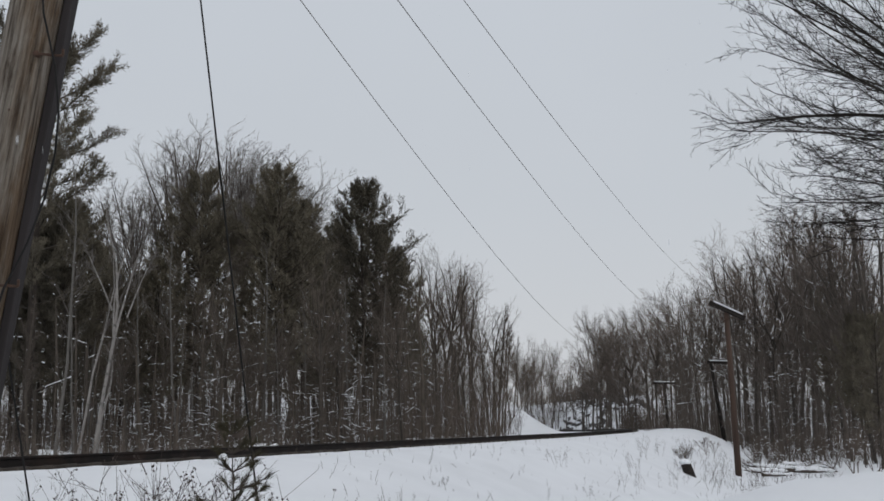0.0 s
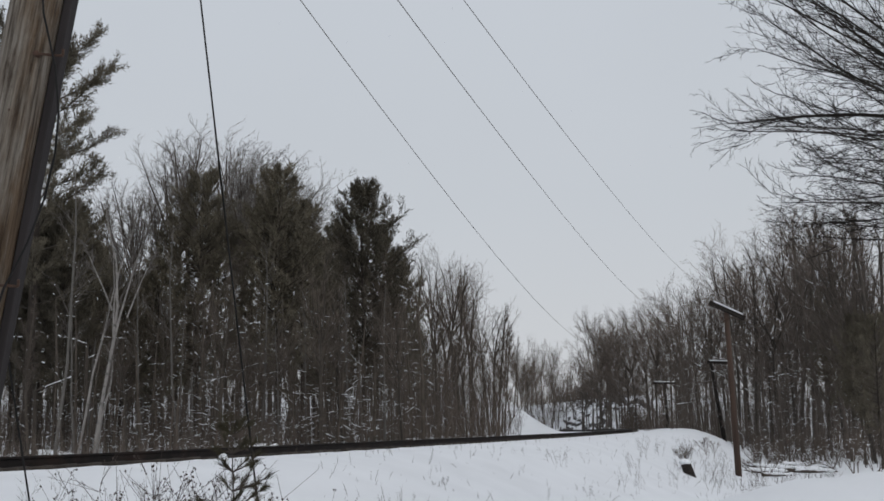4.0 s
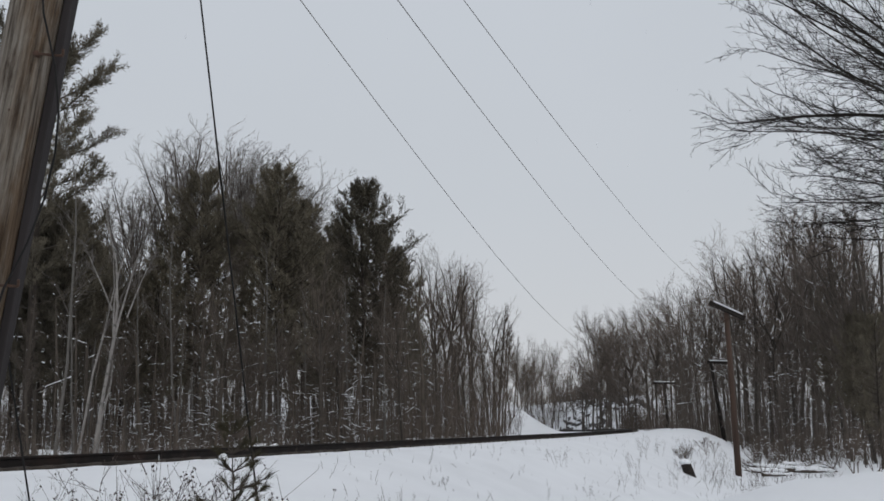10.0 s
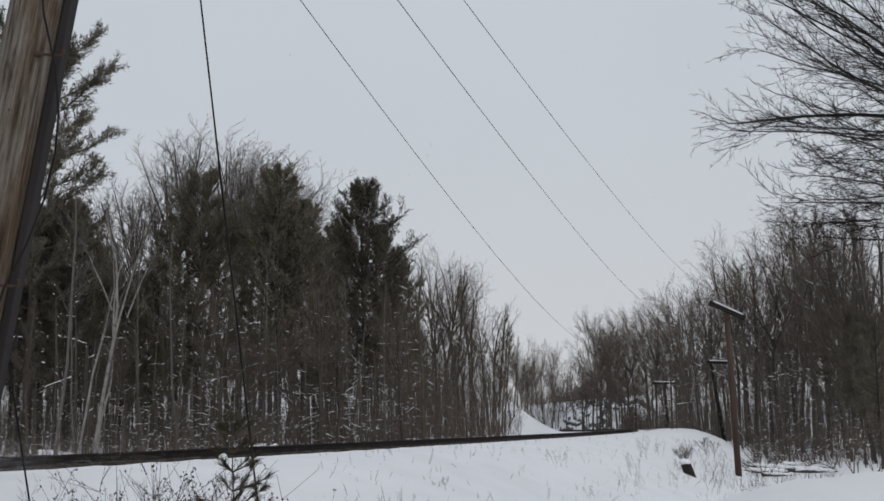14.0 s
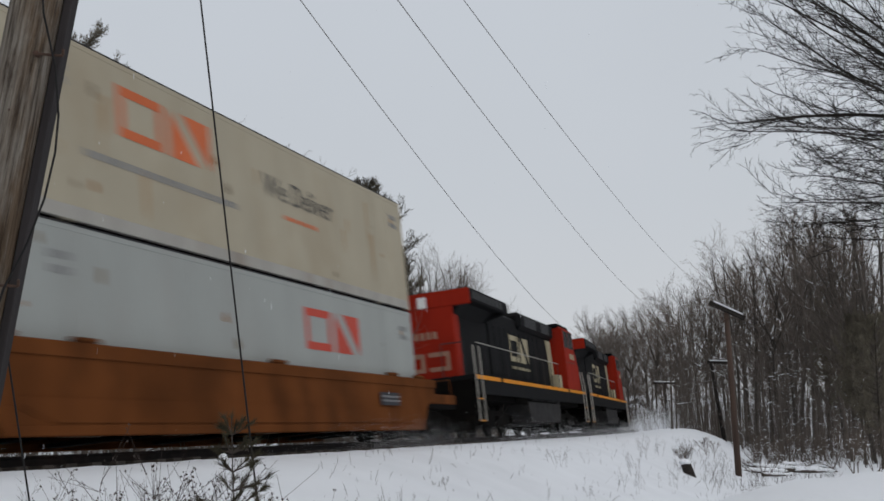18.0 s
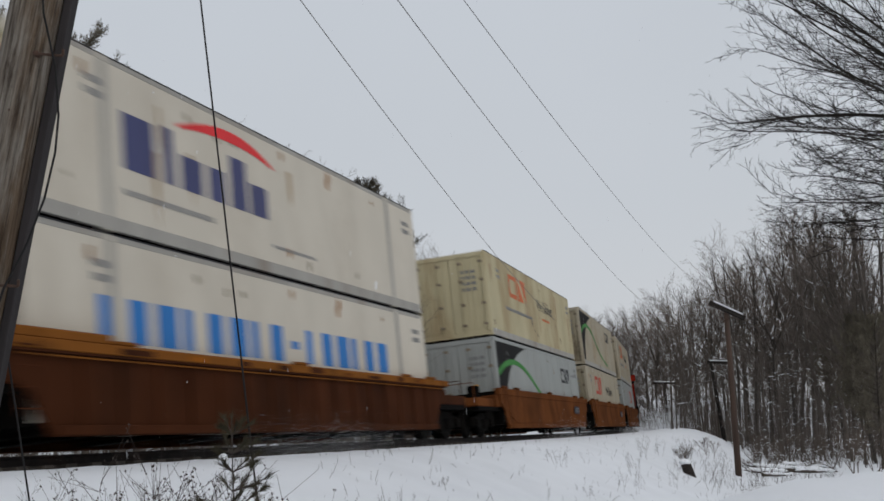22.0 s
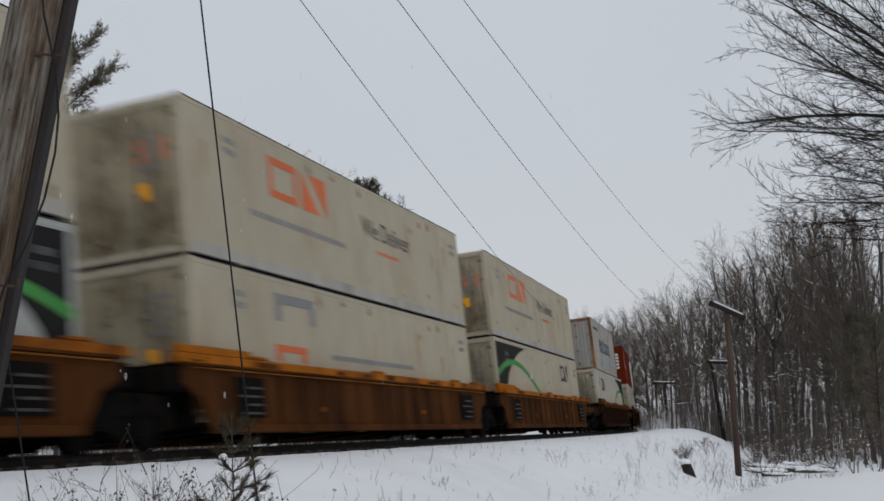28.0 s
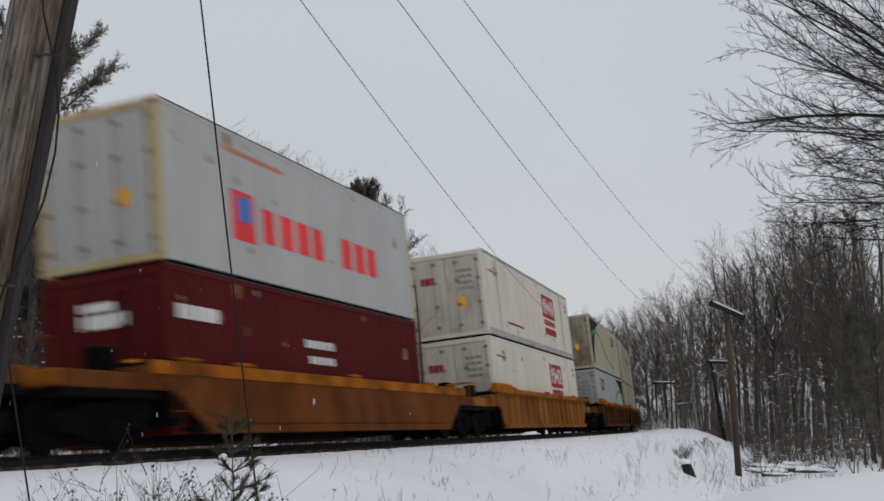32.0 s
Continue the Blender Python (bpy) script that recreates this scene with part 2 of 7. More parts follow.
# ---- mesh helpers ----
def part(name, bm, mat, parent=None, label=""):
    me = bm if isinstance(bm, bpy.types.Mesh) else bpy.data.meshes.new(name)
    if me is bm:
        me.name = name
    elif isinstance(bm, bmesh.types.BMesh):
        bm.normal_update()
        bm.to_mesh(me)
        bm.free()
    else:
        me.from_pydata(bm[0], [], bm[1])
    me.materials.append(mat)
    ob = new(name, me)
    if parent is not None:
        ob.parent = parent
    if label:
        tagged(ob, label)
    return ob


def box(bm, x0, x1, y0, y1, z0, z1, bev=0.0):
    r = bmesh.ops.create_cube(bm, size=1.0)
    for vv in r["verts"]:
        vv.co = Vector(((x0 + x1) / 2 + vv.co.x * (x1 - x0), (y0 + y1) / 2 + vv.co.y * (y1 - y0), (z0 + z1) / 2 + vv.co.z * (z1 - z0)))
    if bev:
        ed = {e for vv in r["verts"] for e in vv.link_edges}
        bmesh.ops.bevel(bm, geom=list(ed), offset=bev, segments=1, affect="EDGES")
    return bm


def boxes(*rows, bev=0.0):
    bm = bmesh.new()
    for r in rows:
        box(bm, *r, bev=bev)
    return bm


def tube(bm, a, b, r0, r1=None, n=8, cap=True):
    a, b = Vector(a), Vector(b)
    r1 = r0 if r1 is None else r1
    q = (b - a).to_track_quat("Z", "Y")
    ra = [bm.verts.new(a + q @ Vector((r0 * math.cos(6.28319 * i / n), r0 * math.sin(6.28319 * i / n), 0))) for i in range(n)]
    rb = [bm.verts.new(b + q @ Vector((r1 * math.cos(6.28319 * i / n), r1 * math.sin(6.28319 * i / n), 0))) for i in range(n)]
    for i in range(n):
        bm.faces.new((ra[i], ra[(i + 1) % n], rb[(i + 1) % n], rb[i]))
    if cap:
        bm.faces.new(ra[::-1])
        bm.faces.new(rb)
    return bm


def poly_tube(bm, pts, r, n=6):
    for a, b in zip(pts[:-1], pts[1:]):
        tube(bm, a, b, r, r, n, True)
    return bm


def prism(bm, outline, y0, y1):
    """Outline in x and z, drawn out from y0 to y1."""
    a = [bm.verts.new((p[0], y0, p[1])) for p in outline]
    b = [bm.verts.new((p[0], y1, p[1])) for p in outline]
    n = len(outline)
    for i in range(n):
        bm.faces.new((a[i], b[i], b[(i + 1) % n], a[(i + 1) % n]))
    bm.faces.new(a)
    bm.faces.new(b[::-1])
    bmesh.ops.recalc_face_normals(bm, faces=bm.faces[:])
    return bm


def smooth(ob):
    ob.data.polygons.foreach_set("use_smooth", [True] * len(ob.data.polygons))
    return ob


# ---- ground ----
def graded(lo, hi, fine_lo, fine_hi, step, grow):
    c = list(np.arange(fine_lo, fine_hi + 1e-6, step))
    d = step
    while c[-1] < hi:
        d *= grow
        c.append(c[-1] + d)
    d = step
    while c[0] > lo:
        d *= grow
        c.insert(0, c[0] - d)
    return np.array(c)


def build_ground():
    gx = graded(-2500, 2500, -20, 26, 0.42, 1.085)
    gy = graded(-2500, 4000, 3.0, 36, 0.36, 1.027)
    X, Y = np.meshgrid(gx, gy)
    Z = ground_z(X.ravel(), Y.ravel())
    n, m = len(gx), len(gy)
    co = np.column_stack((X.ravel(), Y.ravel(), Z))
    idx = np.arange(n * m).reshape(m, n)
    q = np.column_stack((idx[:-1, :-1].ravel(), idx[:-1, 1:].ravel(), idx[1:, 1:].ravel(), idx[1:, :-1].ravel()))
    me = bpy.data.meshes.new("ground")
    me.from_pydata(co.tolist(), [], q.tolist())
    me.materials.append(SNOW)
    ob = smooth(new("ground", me))
    tagged(ob, "wind-smoothed white snow over banks and woodland floor", "snow ground", kind="structure")


build_ground()


# ---- track ----
def rail_profile():
    h = 0.172
    half = [(0.0, -h), (0.07, -h), (0.07, -h + 0.012), (0.012, -h + 0.03), (0.010, -0.045), (0.036, -0.032), (0.036, -0.006), (0.028, 0.0)]
    return [(-a, b) for a, b in half[:0:-1]] + half


def build_rail(off, s0, s1):
    prof = rail_profile()
    verts, faces = [], []
    ss = np.arange(s0, s1 + 0.1, 3.0)
    for s in ss:
        m = line_pose(float(s))
        verts += [tuple(m @ Vector((0, off + a, b))) for a, b in prof]
    n = len(prof)
    for i in range(len(ss) - 1):
        for k in range(n):
            faces.append((i * n + k, i * n + (k + 1) % n, (i + 1) * n + (k + 1) % n, (i + 1) * n + k))
    ob = part("rail", (verts, faces), RAIL)
    return ob


def build_track():
    track = tagged(new("railway_track"), "single railway track half buried in snow", "railway track", kind="structure")
    for off in (0.755, -0.755):
        build_rail(off, -280, 330).parent = track
    bm = boxes((-0.115, 0.115, -1.28, 1.28, -0.34, -0.165), bev=0.012)
    me = bpy.data.meshes.new("tie")
    bm.to_mesh(me)
    bm.free()
    me.materials.append(TIE)
    r = random.Random(4)
    for i in range(-20, 250):
        t = new("tie", me)
        t.parent = track
        t.matrix_basis = line_pose(i * 0.53) @ pose(0, r.uniform(-0.03, 0.03), -0.006 + r.uniform(-0.008, 0.012), 0, 0, r.uniform(-1.5, 1.5))
    return track


build_track()


# ---- trees ----
def array_mesh(name, verts, quads, tris):
    """Mesh straight from arrays of corners, four-sided and three-sided faces."""
    me = bpy.data.meshes.new(name)
    nq, nt = len(quads), len(tris)
    me.vertices.add(len(verts))
    me.vertices.foreach_set("co", np.ascontiguousarray(verts, dtype=np.float32).ravel())
    me.loops.add(nq * 4 + nt * 3)
    me.loops.foreach_set("vertex_index", np.concatenate((np.asarray(quads, np.int32).ravel(), np.asarray(tris, np.int32).ravel())))
    me.polygons.add(nq + nt)
    me.polygons.foreach_set("loop_start", np.concatenate((np.arange(nq) * 4, nq * 4 + np.arange(nt) * 3)).astype(np.int32))
    me.update(calc_edges=True)
    return me


def unit(a):
    return a / np.maximum(np.linalg.norm(a, axis=-1, keepdims=True), 1e-9)


def shoots_mesh(name, groups, n=3):
    """Tapered shoots, pointed at the tip, from groups of (lines N x K x 3, radii N x K)."""
    vs, qs, ts, o = [], [], [], 0
    for P, R in groups:
        N, K = P.shape[:2]
        if N == 0:
            continue
        way = unit(np.gradient(P, axis=1))
        whole = unit(P[:, -1] - P[:, 0])
        ref = np.eye(3)[np.abs(whole).argmin(1)][:, None, :]
        u = unit(np.cross(way, ref))
        w = np.cross(way, u)
        ring = np.arange(n) * 2 * math.pi / n
        V = P[:, :-1, None] + R[:, :-1, None, None] * (u[:, :-1, None] * np.cos(ring)[:, None] + w[:, :-1, None] * np.sin(ring)[:, None])
        V = np.concatenate((V.reshape(N, -1, 3), P[:, -1:]), 1)
        per = V.shape[1]
        vs.append(V.reshape(-1, 3))
        first = o + np.arange(N)[:, None, None] * per
        k = np.arange(n)
        if K > 2:
            a = first + (np.arange(K - 2) * n)[None, :, None]
            qs.append(np.stack((a + k, a + (k + 1) % n, a + n + (k + 1) % n, a + n + k), -1).reshape(-1, 4))
        a = first + (K - 2) * n
        ts.append(np.stack((a + k, a + (k + 1) % n, np.broadcast_to(first + per - 1, (N, 1, n))), -1).reshape(-1, 3))
        o += N * per
    quads = np.concatenate(qs) if qs else np.zeros((0, 4), int)
    return array_mesh(name, np.concatenate(vs), quads, np.concatenate(ts))


def draw_out(rs, p, d, length, r0, k, up, wig, thin):
    """Lines of k steps from places p on ways d, wavering and pulled upwards."""
    P, q = [p], p
    for i in range(k):
        d = unit(d + wig * rs.randn(*d.shape) + np.array((0, 0, 1.0)) * up)
        q = q + d * (length / k)[:, None]
        P.append(q)
    s = np.linspace(0, 1, k + 1)
    return np.stack(P, 1), np.maximum(r0[:, None] * (1 - 0.72 * s), thin)


def sprout(rs, P, R, n, t0, t1, angle, ratio, k, up, wig, thin, rr=0.6, fall=0.5, flat=1.0, length=None):
    """n side shoots from every line, between the parts t0 and t1 of its way."""
    N, K = len(P), P.shape[1] - 1
    idx = np.repeat(np.arange(N), n)
    t = t0 + (t1 - t0) * ((np.tile(np.arange(n), N) + rs.rand(N * n)) / n)
    f = np.clip(t * K, 0, K - 1e-4)
    i = f.astype(int)
    fr = (f - i)[:, None]
    base = P[idx, i] * (1 - fr) + P[idx, i + 1] * fr
    r = R[idx, i] * (1 - fr[:, 0]) + R[idx, i + 1] * fr[:, 0]
    way = unit(P[idx, i + 1] - P[idx, i])
    side = rs.randn(N * n, 3) * (1, 1, flat)
    side = unit(side - way * (side * way).sum(1, keepdims=True))
    a = rs.uniform(angle[0], angle[1], N * n)[:, None]
    if length is None:
        whole = np.linalg.norm(np.diff(P, axis=1), axis=2).sum(1)
        ln = whole[idx] * ratio * (1 - fall * t) * rs.uniform(0.6, 1.3, N * n)
    else:
        ln = length(t) * rs.uniform(0.75, 1.2, N * n)
    return draw_out(rs, base, way * np.cos(a) + side * np.sin(a), ln, np.maximum(r * rr, thin), k, up, wig, thin)


def snow_along(rs, groups, share, size, low=None):
    """Short ridges of snow lying on the flatter shoots."""
    out = []
    for P, R in groups:
        a, b, r = P[:, :-1].reshape(-1, 3), P[:, 1:].reshape(-1, 3), R[:, :-1].ravel()
        d = b - a
        pick = (np.abs(unit(d)[:, 2]) < 0.6) & (rs.rand(len(a)) < share)
        if low is not None:
            pick &= a[:, 2] < low
        a, d, r = a[pick], d[pick], r[pick]
        if not len(a):
            continue
        h = size * rs.uniform(0.5, 1.4, len(a))
        t0, t1 = rs.uniform(0, 0.3, (len(a), 1)), rs.uniform(0.65, 1.0, (len(a), 1))
        up = np.stack((np.zeros(len(a)), np.zeros(len(a)), r + h * 0.45), 1)
        mid = a + d * (t0 + t1) / 2 + up
        out.append((np.stack((a + d * t0 + up, mid, a + d * t1 + up), 1), np.stack((h * 0.5, h, h * 0.4), 1)))
    return out


def line_of(pts, rad, end):
    P = np.array(pts, float)[None]
    return P, np.linspace(rad, end, P.shape[1])[None]


def bare_tree(seed, height=15.0, bark=None, twig=None, crown_base=0.4, fork=0.6, spread=1.0, mains=6, sides=9, thin=0.005, snow=0.10, lean=0.03, fine=3, side_len=(0.16, 0.12), steps=1,
              label="leafless grey hardwood tree with snow-dusted twigs"):
    """A trunk that parts into upswept stems, each fanning out into fine twigs."""
    rs = np.random.RandomState(seed)
    p = np.array([[0.0, 0, -0.25]])
    T = draw_out(rs, p, np.array([[rs.uniform(-lean, lean), rs.uniform(-lean, lean), 1.0]]), np.array([height * fork]), np.array([height * 0.0088]), 9, 0.04, 0.035, 0.03)
    T = (T[0], np.linspace(height * 0.0088, height * 0.0052, 10)[None])
    A = sprout(rs, *T, mains, 0.88, 1.0, (0.10 * spread, 0.66 * spread), 0, 7, 0.045, 0.075, 0.014, 0.70, length=lambda t: np.full(len(t), height * max(0.07, 0.93 - fork)))
    B = sprout(rs, *T, sides, crown_base / fork, 0.97, (0.60 * spread, 1.10 * spread), 0, 6, 0.08, 0.08, 0.012, 0.42, length=lambda t: height * (side_len[0] + side_len[1] * (1 - t)))
    C = [sprout(rs, *g, 10, 0.18, 1.0, (0.35, 0.90), 0.46, 4, 0.05, 0.10, 0.009, 0.55, 0.50) for g in (A, B)]
    D = [sprout(rs, *g, 6, 0.15, 1.0, (0.35, 0.95), 0.46, steps, 0.05, 0.10, thin * 1.4, 0.6, 0.40) for g in C]
    E = [sprout(rs, *g, fine, 0.2, 1.0, (0.35, 0.9), 0.55, 1, 0.05, 0.0, thin, 0.75, 0.30) for g in D]
    # dead side shoots low on the trunk
    F = sprout(rs, *T, 10, 0.08, crown_base / fork, (1.2, 1.75), 0, 4, -0.01, 0.10, 0.008, 0.16, length=lambda t: height * rs.uniform(0.03, 0.10, len(t)))
    G = sprout(rs, *F, 4, 0.3, 1.0, (0.5, 1.0), 0.5, 2, 0.0, 0.12, 0.006, 0.7)
    tree = new("tree")
    smooth(part("trunk", shoots_mesh("trunk", [T, A, B], 6), bark or BARK, tree))
    part("crown", shoots_mesh("crown", C + D + E + [F, G], 3), twig or TWIG, tree)
    bits = snow_along(rs, [B, F, G] + C, snow, 0.017, height * 0.7)
    if bits:
        tagged(part("lying_snow", shoots_mesh("lying_snow", bits, 4), SNOW_CAP, tree), "thin snow on limbs", kind="stuff")
    return tagged(tree, label, "tree", group="trees of the wood")


def birch_clump(seed):
    """White stems that part low down and fan out, each ending in fine twigs."""
    rs = np.random.RandomState(seed)
    stems = [line_of([(-0.10, 0, -0.3), (0.06, 0, 0.9), (0.24, 0, 2.2), (0.45, 0.05, 3.5), (0.54, 0.1, 4.6), (0.48, 0.1, 5.9), (0.22, 0.1, 7.0), (0.12, 0.1, 7.7)], 0.062, 0.018),
             line_of([(0.42, 0.04, 3.3), (0.62, 0, 4.2), (0.85, -0.05, 5.0), (1.15, -0.1, 6.0), (1.38, -0.1, 6.7)], 0.038, 0.012),
             line_of([(0.46, 0.05, 3.7), (0.44, 0.1, 4.7), (0.55, 0.1, 5.6), (0.90, 0.12, 6.7), (1.02, 0.12, 7.3)], 0.036, 0.012),
             line_of([(0.42, 0, 4.5), (0.12, 0, 5.2), (-0.20, 0, 5.9), (-0.46, 0, 6.5)], 0.026, 0.010),
             line_of([(-0.05, 0.3, -0.3), (0.08, 0.3, 1.3), (0.34, 0.3, 2.4), (0.42, 0.25, 3.3)], 0.034, 0.026),
             line_of([(-0.75, 0.5, -0.3), (-0.45, 0.5, 1.4), (-0.24, 0.45, 2.7), (0.08, 0.4, 3.9), (0.38, 0.3, 5.2), (0.30, 0.3, 6.6)], 0.044, 0.014),
             line_of([(0.80, 0.2, 4.3), (1.25, 0.1, 5.4), (1.66, 0.1, 6.2)], 0.026, 0.010)]
    twigs = []
    for P, R in stems:
        c = sprout(rs, P, R, 7, 0.5, 1.0, (0.3, 0.7), 0.24, 5, 0.07, 0.10, 0.009, 0.5, 0.4)
        d = sprout(rs, *c, 7, 0.15, 1.0, (0.35, 0.8), 0.5, 3, 0.04, 0.12, 0.006, 0.6)
        e = sprout(rs, *d, 5, 0.2, 1.0, (0.35, 0.9), 0.5, 2, 0.02, 0.1, 0.0045, 0.7)
        twigs += [c, d, e]
    tree = new("tree")
    smooth(part("trunk", shoots_mesh("trunk", stems, 7), WHITE_BIRCH, tree))
    part("crown", shoots_mesh("crown", twigs, 3), PALE_TWIG, tree)
    return tagged(tree, "clump of white birch stems fanning out from one foot", "tree", group="trees of the wood")


def slim_birch(seed, height=11.0):
    rs = np.random.RandomState(seed)
    p = np.array([[0.0, 0, -0.25]])
    T = draw_out(rs, p, np.array([[0.02, 0.0, 1.0]]), np.array([height]), np.array([0.065]), 12, 0.03, 0.03, 0.012)
    B = sprout(rs, *T, 16, 0.45, 1.0, (0.5, 0.9), 0, 5, 0.06, 0.10, 0.009, 0.4, length=lambda t: height * (0.05 + 0.13 * (1.1 - t)))
    C = sprout(rs, *B, 7, 0.15, 1.0, (0.4, 0.9), 0.5, 3, 0.03, 0.12, 0.006, 0.6)
    D = sprout(rs, *C, 4, 0.15, 1.0, (0.4, 0.9), 0.55, 1, 0.03, 0.0, 0.005, 0.7)
    tree = new("tree")
    smooth(part("trunk", shoots_mesh("trunk", [T], 7), BIRCH, tree))
    part("crown", shoots_mesh("crown", [B, C, D], 3), PALE_TWIG, tree)
    tagged(part("lying_snow", shoots_mesh("lying_snow", snow_along(rs, [B, C], 0.12, 0.014), 4), SNOW_CAP, tree), "thin snow on limbs", kind="stuff")
    return tagged(tree, "slender pale birch with bare twigs", "tree", group="trees of the wood")


def needle_mesh(rs, p, d, size, per, wide=0.2):
    """Tufts of narrow blades about the places p, pointing along d."""
    p, d = np.repeat(p, per, 0), np.repeat(d, per, 0)
    m = len(p)
    w = unit(d + 0.75 * rs.randn(m, 3) + (0, 0, 0.30))
    side = unit(np.cross(w, rs.randn(m, 3))) * (size * wide * rs.uniform(0.6, 1.2, (m, 1))) * 0.5
    o = p + rs.randn(m, 3) * size * 0.30
    V = np.stack((o - side, o + side, o + w * size * rs.uniform(0.6, 1.2, (m, 1))), 1).reshape(-1, 3)
    return array_mesh("crown", V, np.zeros((0, 4), int), np.arange(m * 3).reshape(-1, 3))


def pine_tree(seed, height=14.0, crown_base=0.25, reach=2.6, boughs=92, tuft=0.22, per=4, round_top=0.6, flag=0.0, rise=0.10, shoots=9,
              label="tall dark green white pine with upswept boughs"):
    """Whorls of boughs that lift at their ends and carry brushes of needles."""
    rs = np.random.RandomState(seed)
    T = draw_out(rs, np.array([[0.0, 0, -0.3]]), np.array([[0.0, 0, 1.0]]), np.array([height]), np.array([height * 0.0115]), 14, 0.05, 0.012, 0.02)
    wanted = np.linspace(crown_base, 0.995, boughs) + rs.uniform(-0.012, 0.012, boughs)
    f = np.clip(wanted, crown_base, 0.999) * 14
    i = np.minimum(f.astype(int), 13)
    base = T[0][0, i] + (T[0][0, i + 1] - T[0][0, i]) * (f - i)[:, None]
    t = (wanted - crown_base) / (1 - crown_base)
    az = np.arange(boughs) * 2.39996 + rs.uniform(-0.5, 0.5, boughs)
    full = np.maximum(0.04, 1 - t ** (1.0 + 1.8 * (1 - round_top))) ** 0.50 * (0.72 + 0.56 * np.minimum(t, 0.5))
    ln = reach * full * rs.uniform(0.65, 1.15, boughs) * (1 + flag * np.maximum(0, np.cos(az))) + 0.3
    lift = 0.05 + rise * 2 + 0.70 * t ** 2
    d = unit(np.stack((np.cos(az), np.sin(az), lift), 1))
    A = draw_out(rs, base, d, ln, 0.012 + 0.010 * ln, 7, rise, 0.05, 0.007)
    B = sprout(rs, *A, shoots, 0.25, 1.0, (0.45, 0.85), 0.34, 3, rise * 1.4, 0.08, 0.005, 0.5, 0.45, 0.45)
    D = sprout(rs, *T, 14, 0.06, crown_base, (1.3, 1.7), 0, 3, -0.02, 0.08, 0.008, 0.12, length=lambda q: rs.uniform(0.5, 1.6, len(q)))
    tips, ways = [], []
    for P, lo in ((A, 3), (B, 1)):
        L = P[0]
        for k in range(lo, L.shape[1]):
            w = unit(L[:, k] - L[:, k - 1])
            tips += [L[:, k], (L[:, k] + L[:, k - 1]) / 2]
            ways += [w, w]
    tree = new("pine_tree")
    smooth(part("trunk", shoots_mesh("trunk", [T, A, B, D], 3), PINE_BARK, tree))
    part("crown", needle_mesh(rs, np.concatenate(tips), np.concatenate(ways), tuft, per), NEEDLE, tree)
    bits = snow_along(rs, [D], 0.4, 0.02) + snow_along(rs, [A], 0.015, 0.03)
    tagged(part("lying_snow", shoots_mesh("lying_snow", bits, 4), SNOW_CAP, tree), "small clumps of snow", kind="stuff")
    return tagged(tree, label, "pine tree", group="trees of the wood")


def seg_mesh(segs, n=3):
    """Tapered little tubes from rows of (start, end, radius, radius)."""
    a = np.array([g[0] for g in segs], float)
    b = np.array([g[1] for g in segs], float)
    r0 = np.array([g[2] for g in segs], float)[:, None]
    r1 = np.array([g[3] for g in segs], float)[:, None]
    d = unit(b - a)
    ref = np.where(np.abs(d[:, 2:3]) > 0.9, [[1.0, 0, 0]], [[0, 0, 1.0]])
    u = unit(np.cross(d, ref))
    w = np.cross(d, u)
    rings = []
    for base, r in ((a, r0), (b, r1)):
        for k in range(n):
            t = 6.28319 * k / n
            rings.append(base + r * (u * math.cos(t) + w * math.sin(t)))
    verts = np.stack(rings, 1).reshape(-1, 3)
    o = np.arange(len(segs)) * 2 * n
    faces = np.concatenate([np.stack((o + k, o + (k + 1) % n, o + n + (k + 1) % n, o + n + k), 1) for k in range(n)])
    return array_mesh("segments", verts, faces, np.zeros((0, 3), int))


def turned(rng, d, angle, up=0.0):
    """d, bent by about angle radians in a random way, then pulled upwards."""
    r = Vector((rng.gauss(0, 1), rng.gauss(0, 1), rng.gauss(0, 1)))
    r = r - d * r.dot(d)
    if r.length < 1e-6:
        r = Vector((1, 0, 0))
    d = (d * math.cos(angle) + r.normalized() * math.sin(angle)) + Vector((0, 0, up))
    return d.normalized()


def snow_bits(rng, segs, share, size):
    """Snow lying on the upper side of the flatter limbs."""
    out = []
    for a, b, r0, r1 in segs:
        a, b = Vector(a), Vector(b)
        d = b - a
        if d.length < 1e-4 or abs(d.normalized().z) > 0.75 or rng.random() > share:
            continue
        h = size * rng.uniform(0.5, 1.5)
        t0 = rng.uniform(0, 0.5)
        p, q = a + d * t0 + Vector((0, 0, r0 + h * 0.5)), a + d * min(1, t0 + rng.uniform(0.2, 0.7)) + Vector((0, 0, r1 + h * 0.5))
        out.append((tuple(p), tuple((p + q) / 2), h * 0.35, h))
        out.append((tuple((p + q) / 2), tuple(q), h, h * 0.3))
    return out


def crown_limb(rng, segs, twigs, p, d, length, rad, level, thin, droop=0.0):
    """A limb that forks again and again into an upswept spray."""
    for i in range(2):
        q = p + d * length / 2
        r2 = max(thin, rad * 0.86)
        (segs if rad > 0.035 else twigs).append((tuple(p), tuple(q), rad, r2))
        p, rad = q, r2
        d = turned(rng, d, rng.uniform(0.04, 0.2), 0.05 - droop)
    if level == 0:
        return
    for k in range(3 if level > 1 else 2):
        e = turned(rng, d, rng.uniform(0.22, 0.68) if k else rng.uniform(0.05, 0.3), 0.07 - droop)
        crown_limb(rng, segs, twigs, p, e, length * rng.uniform(0.62, 0.9), max(thin, rad * rng.uniform(0.5, 0.75)), level - 1, thin, droop)


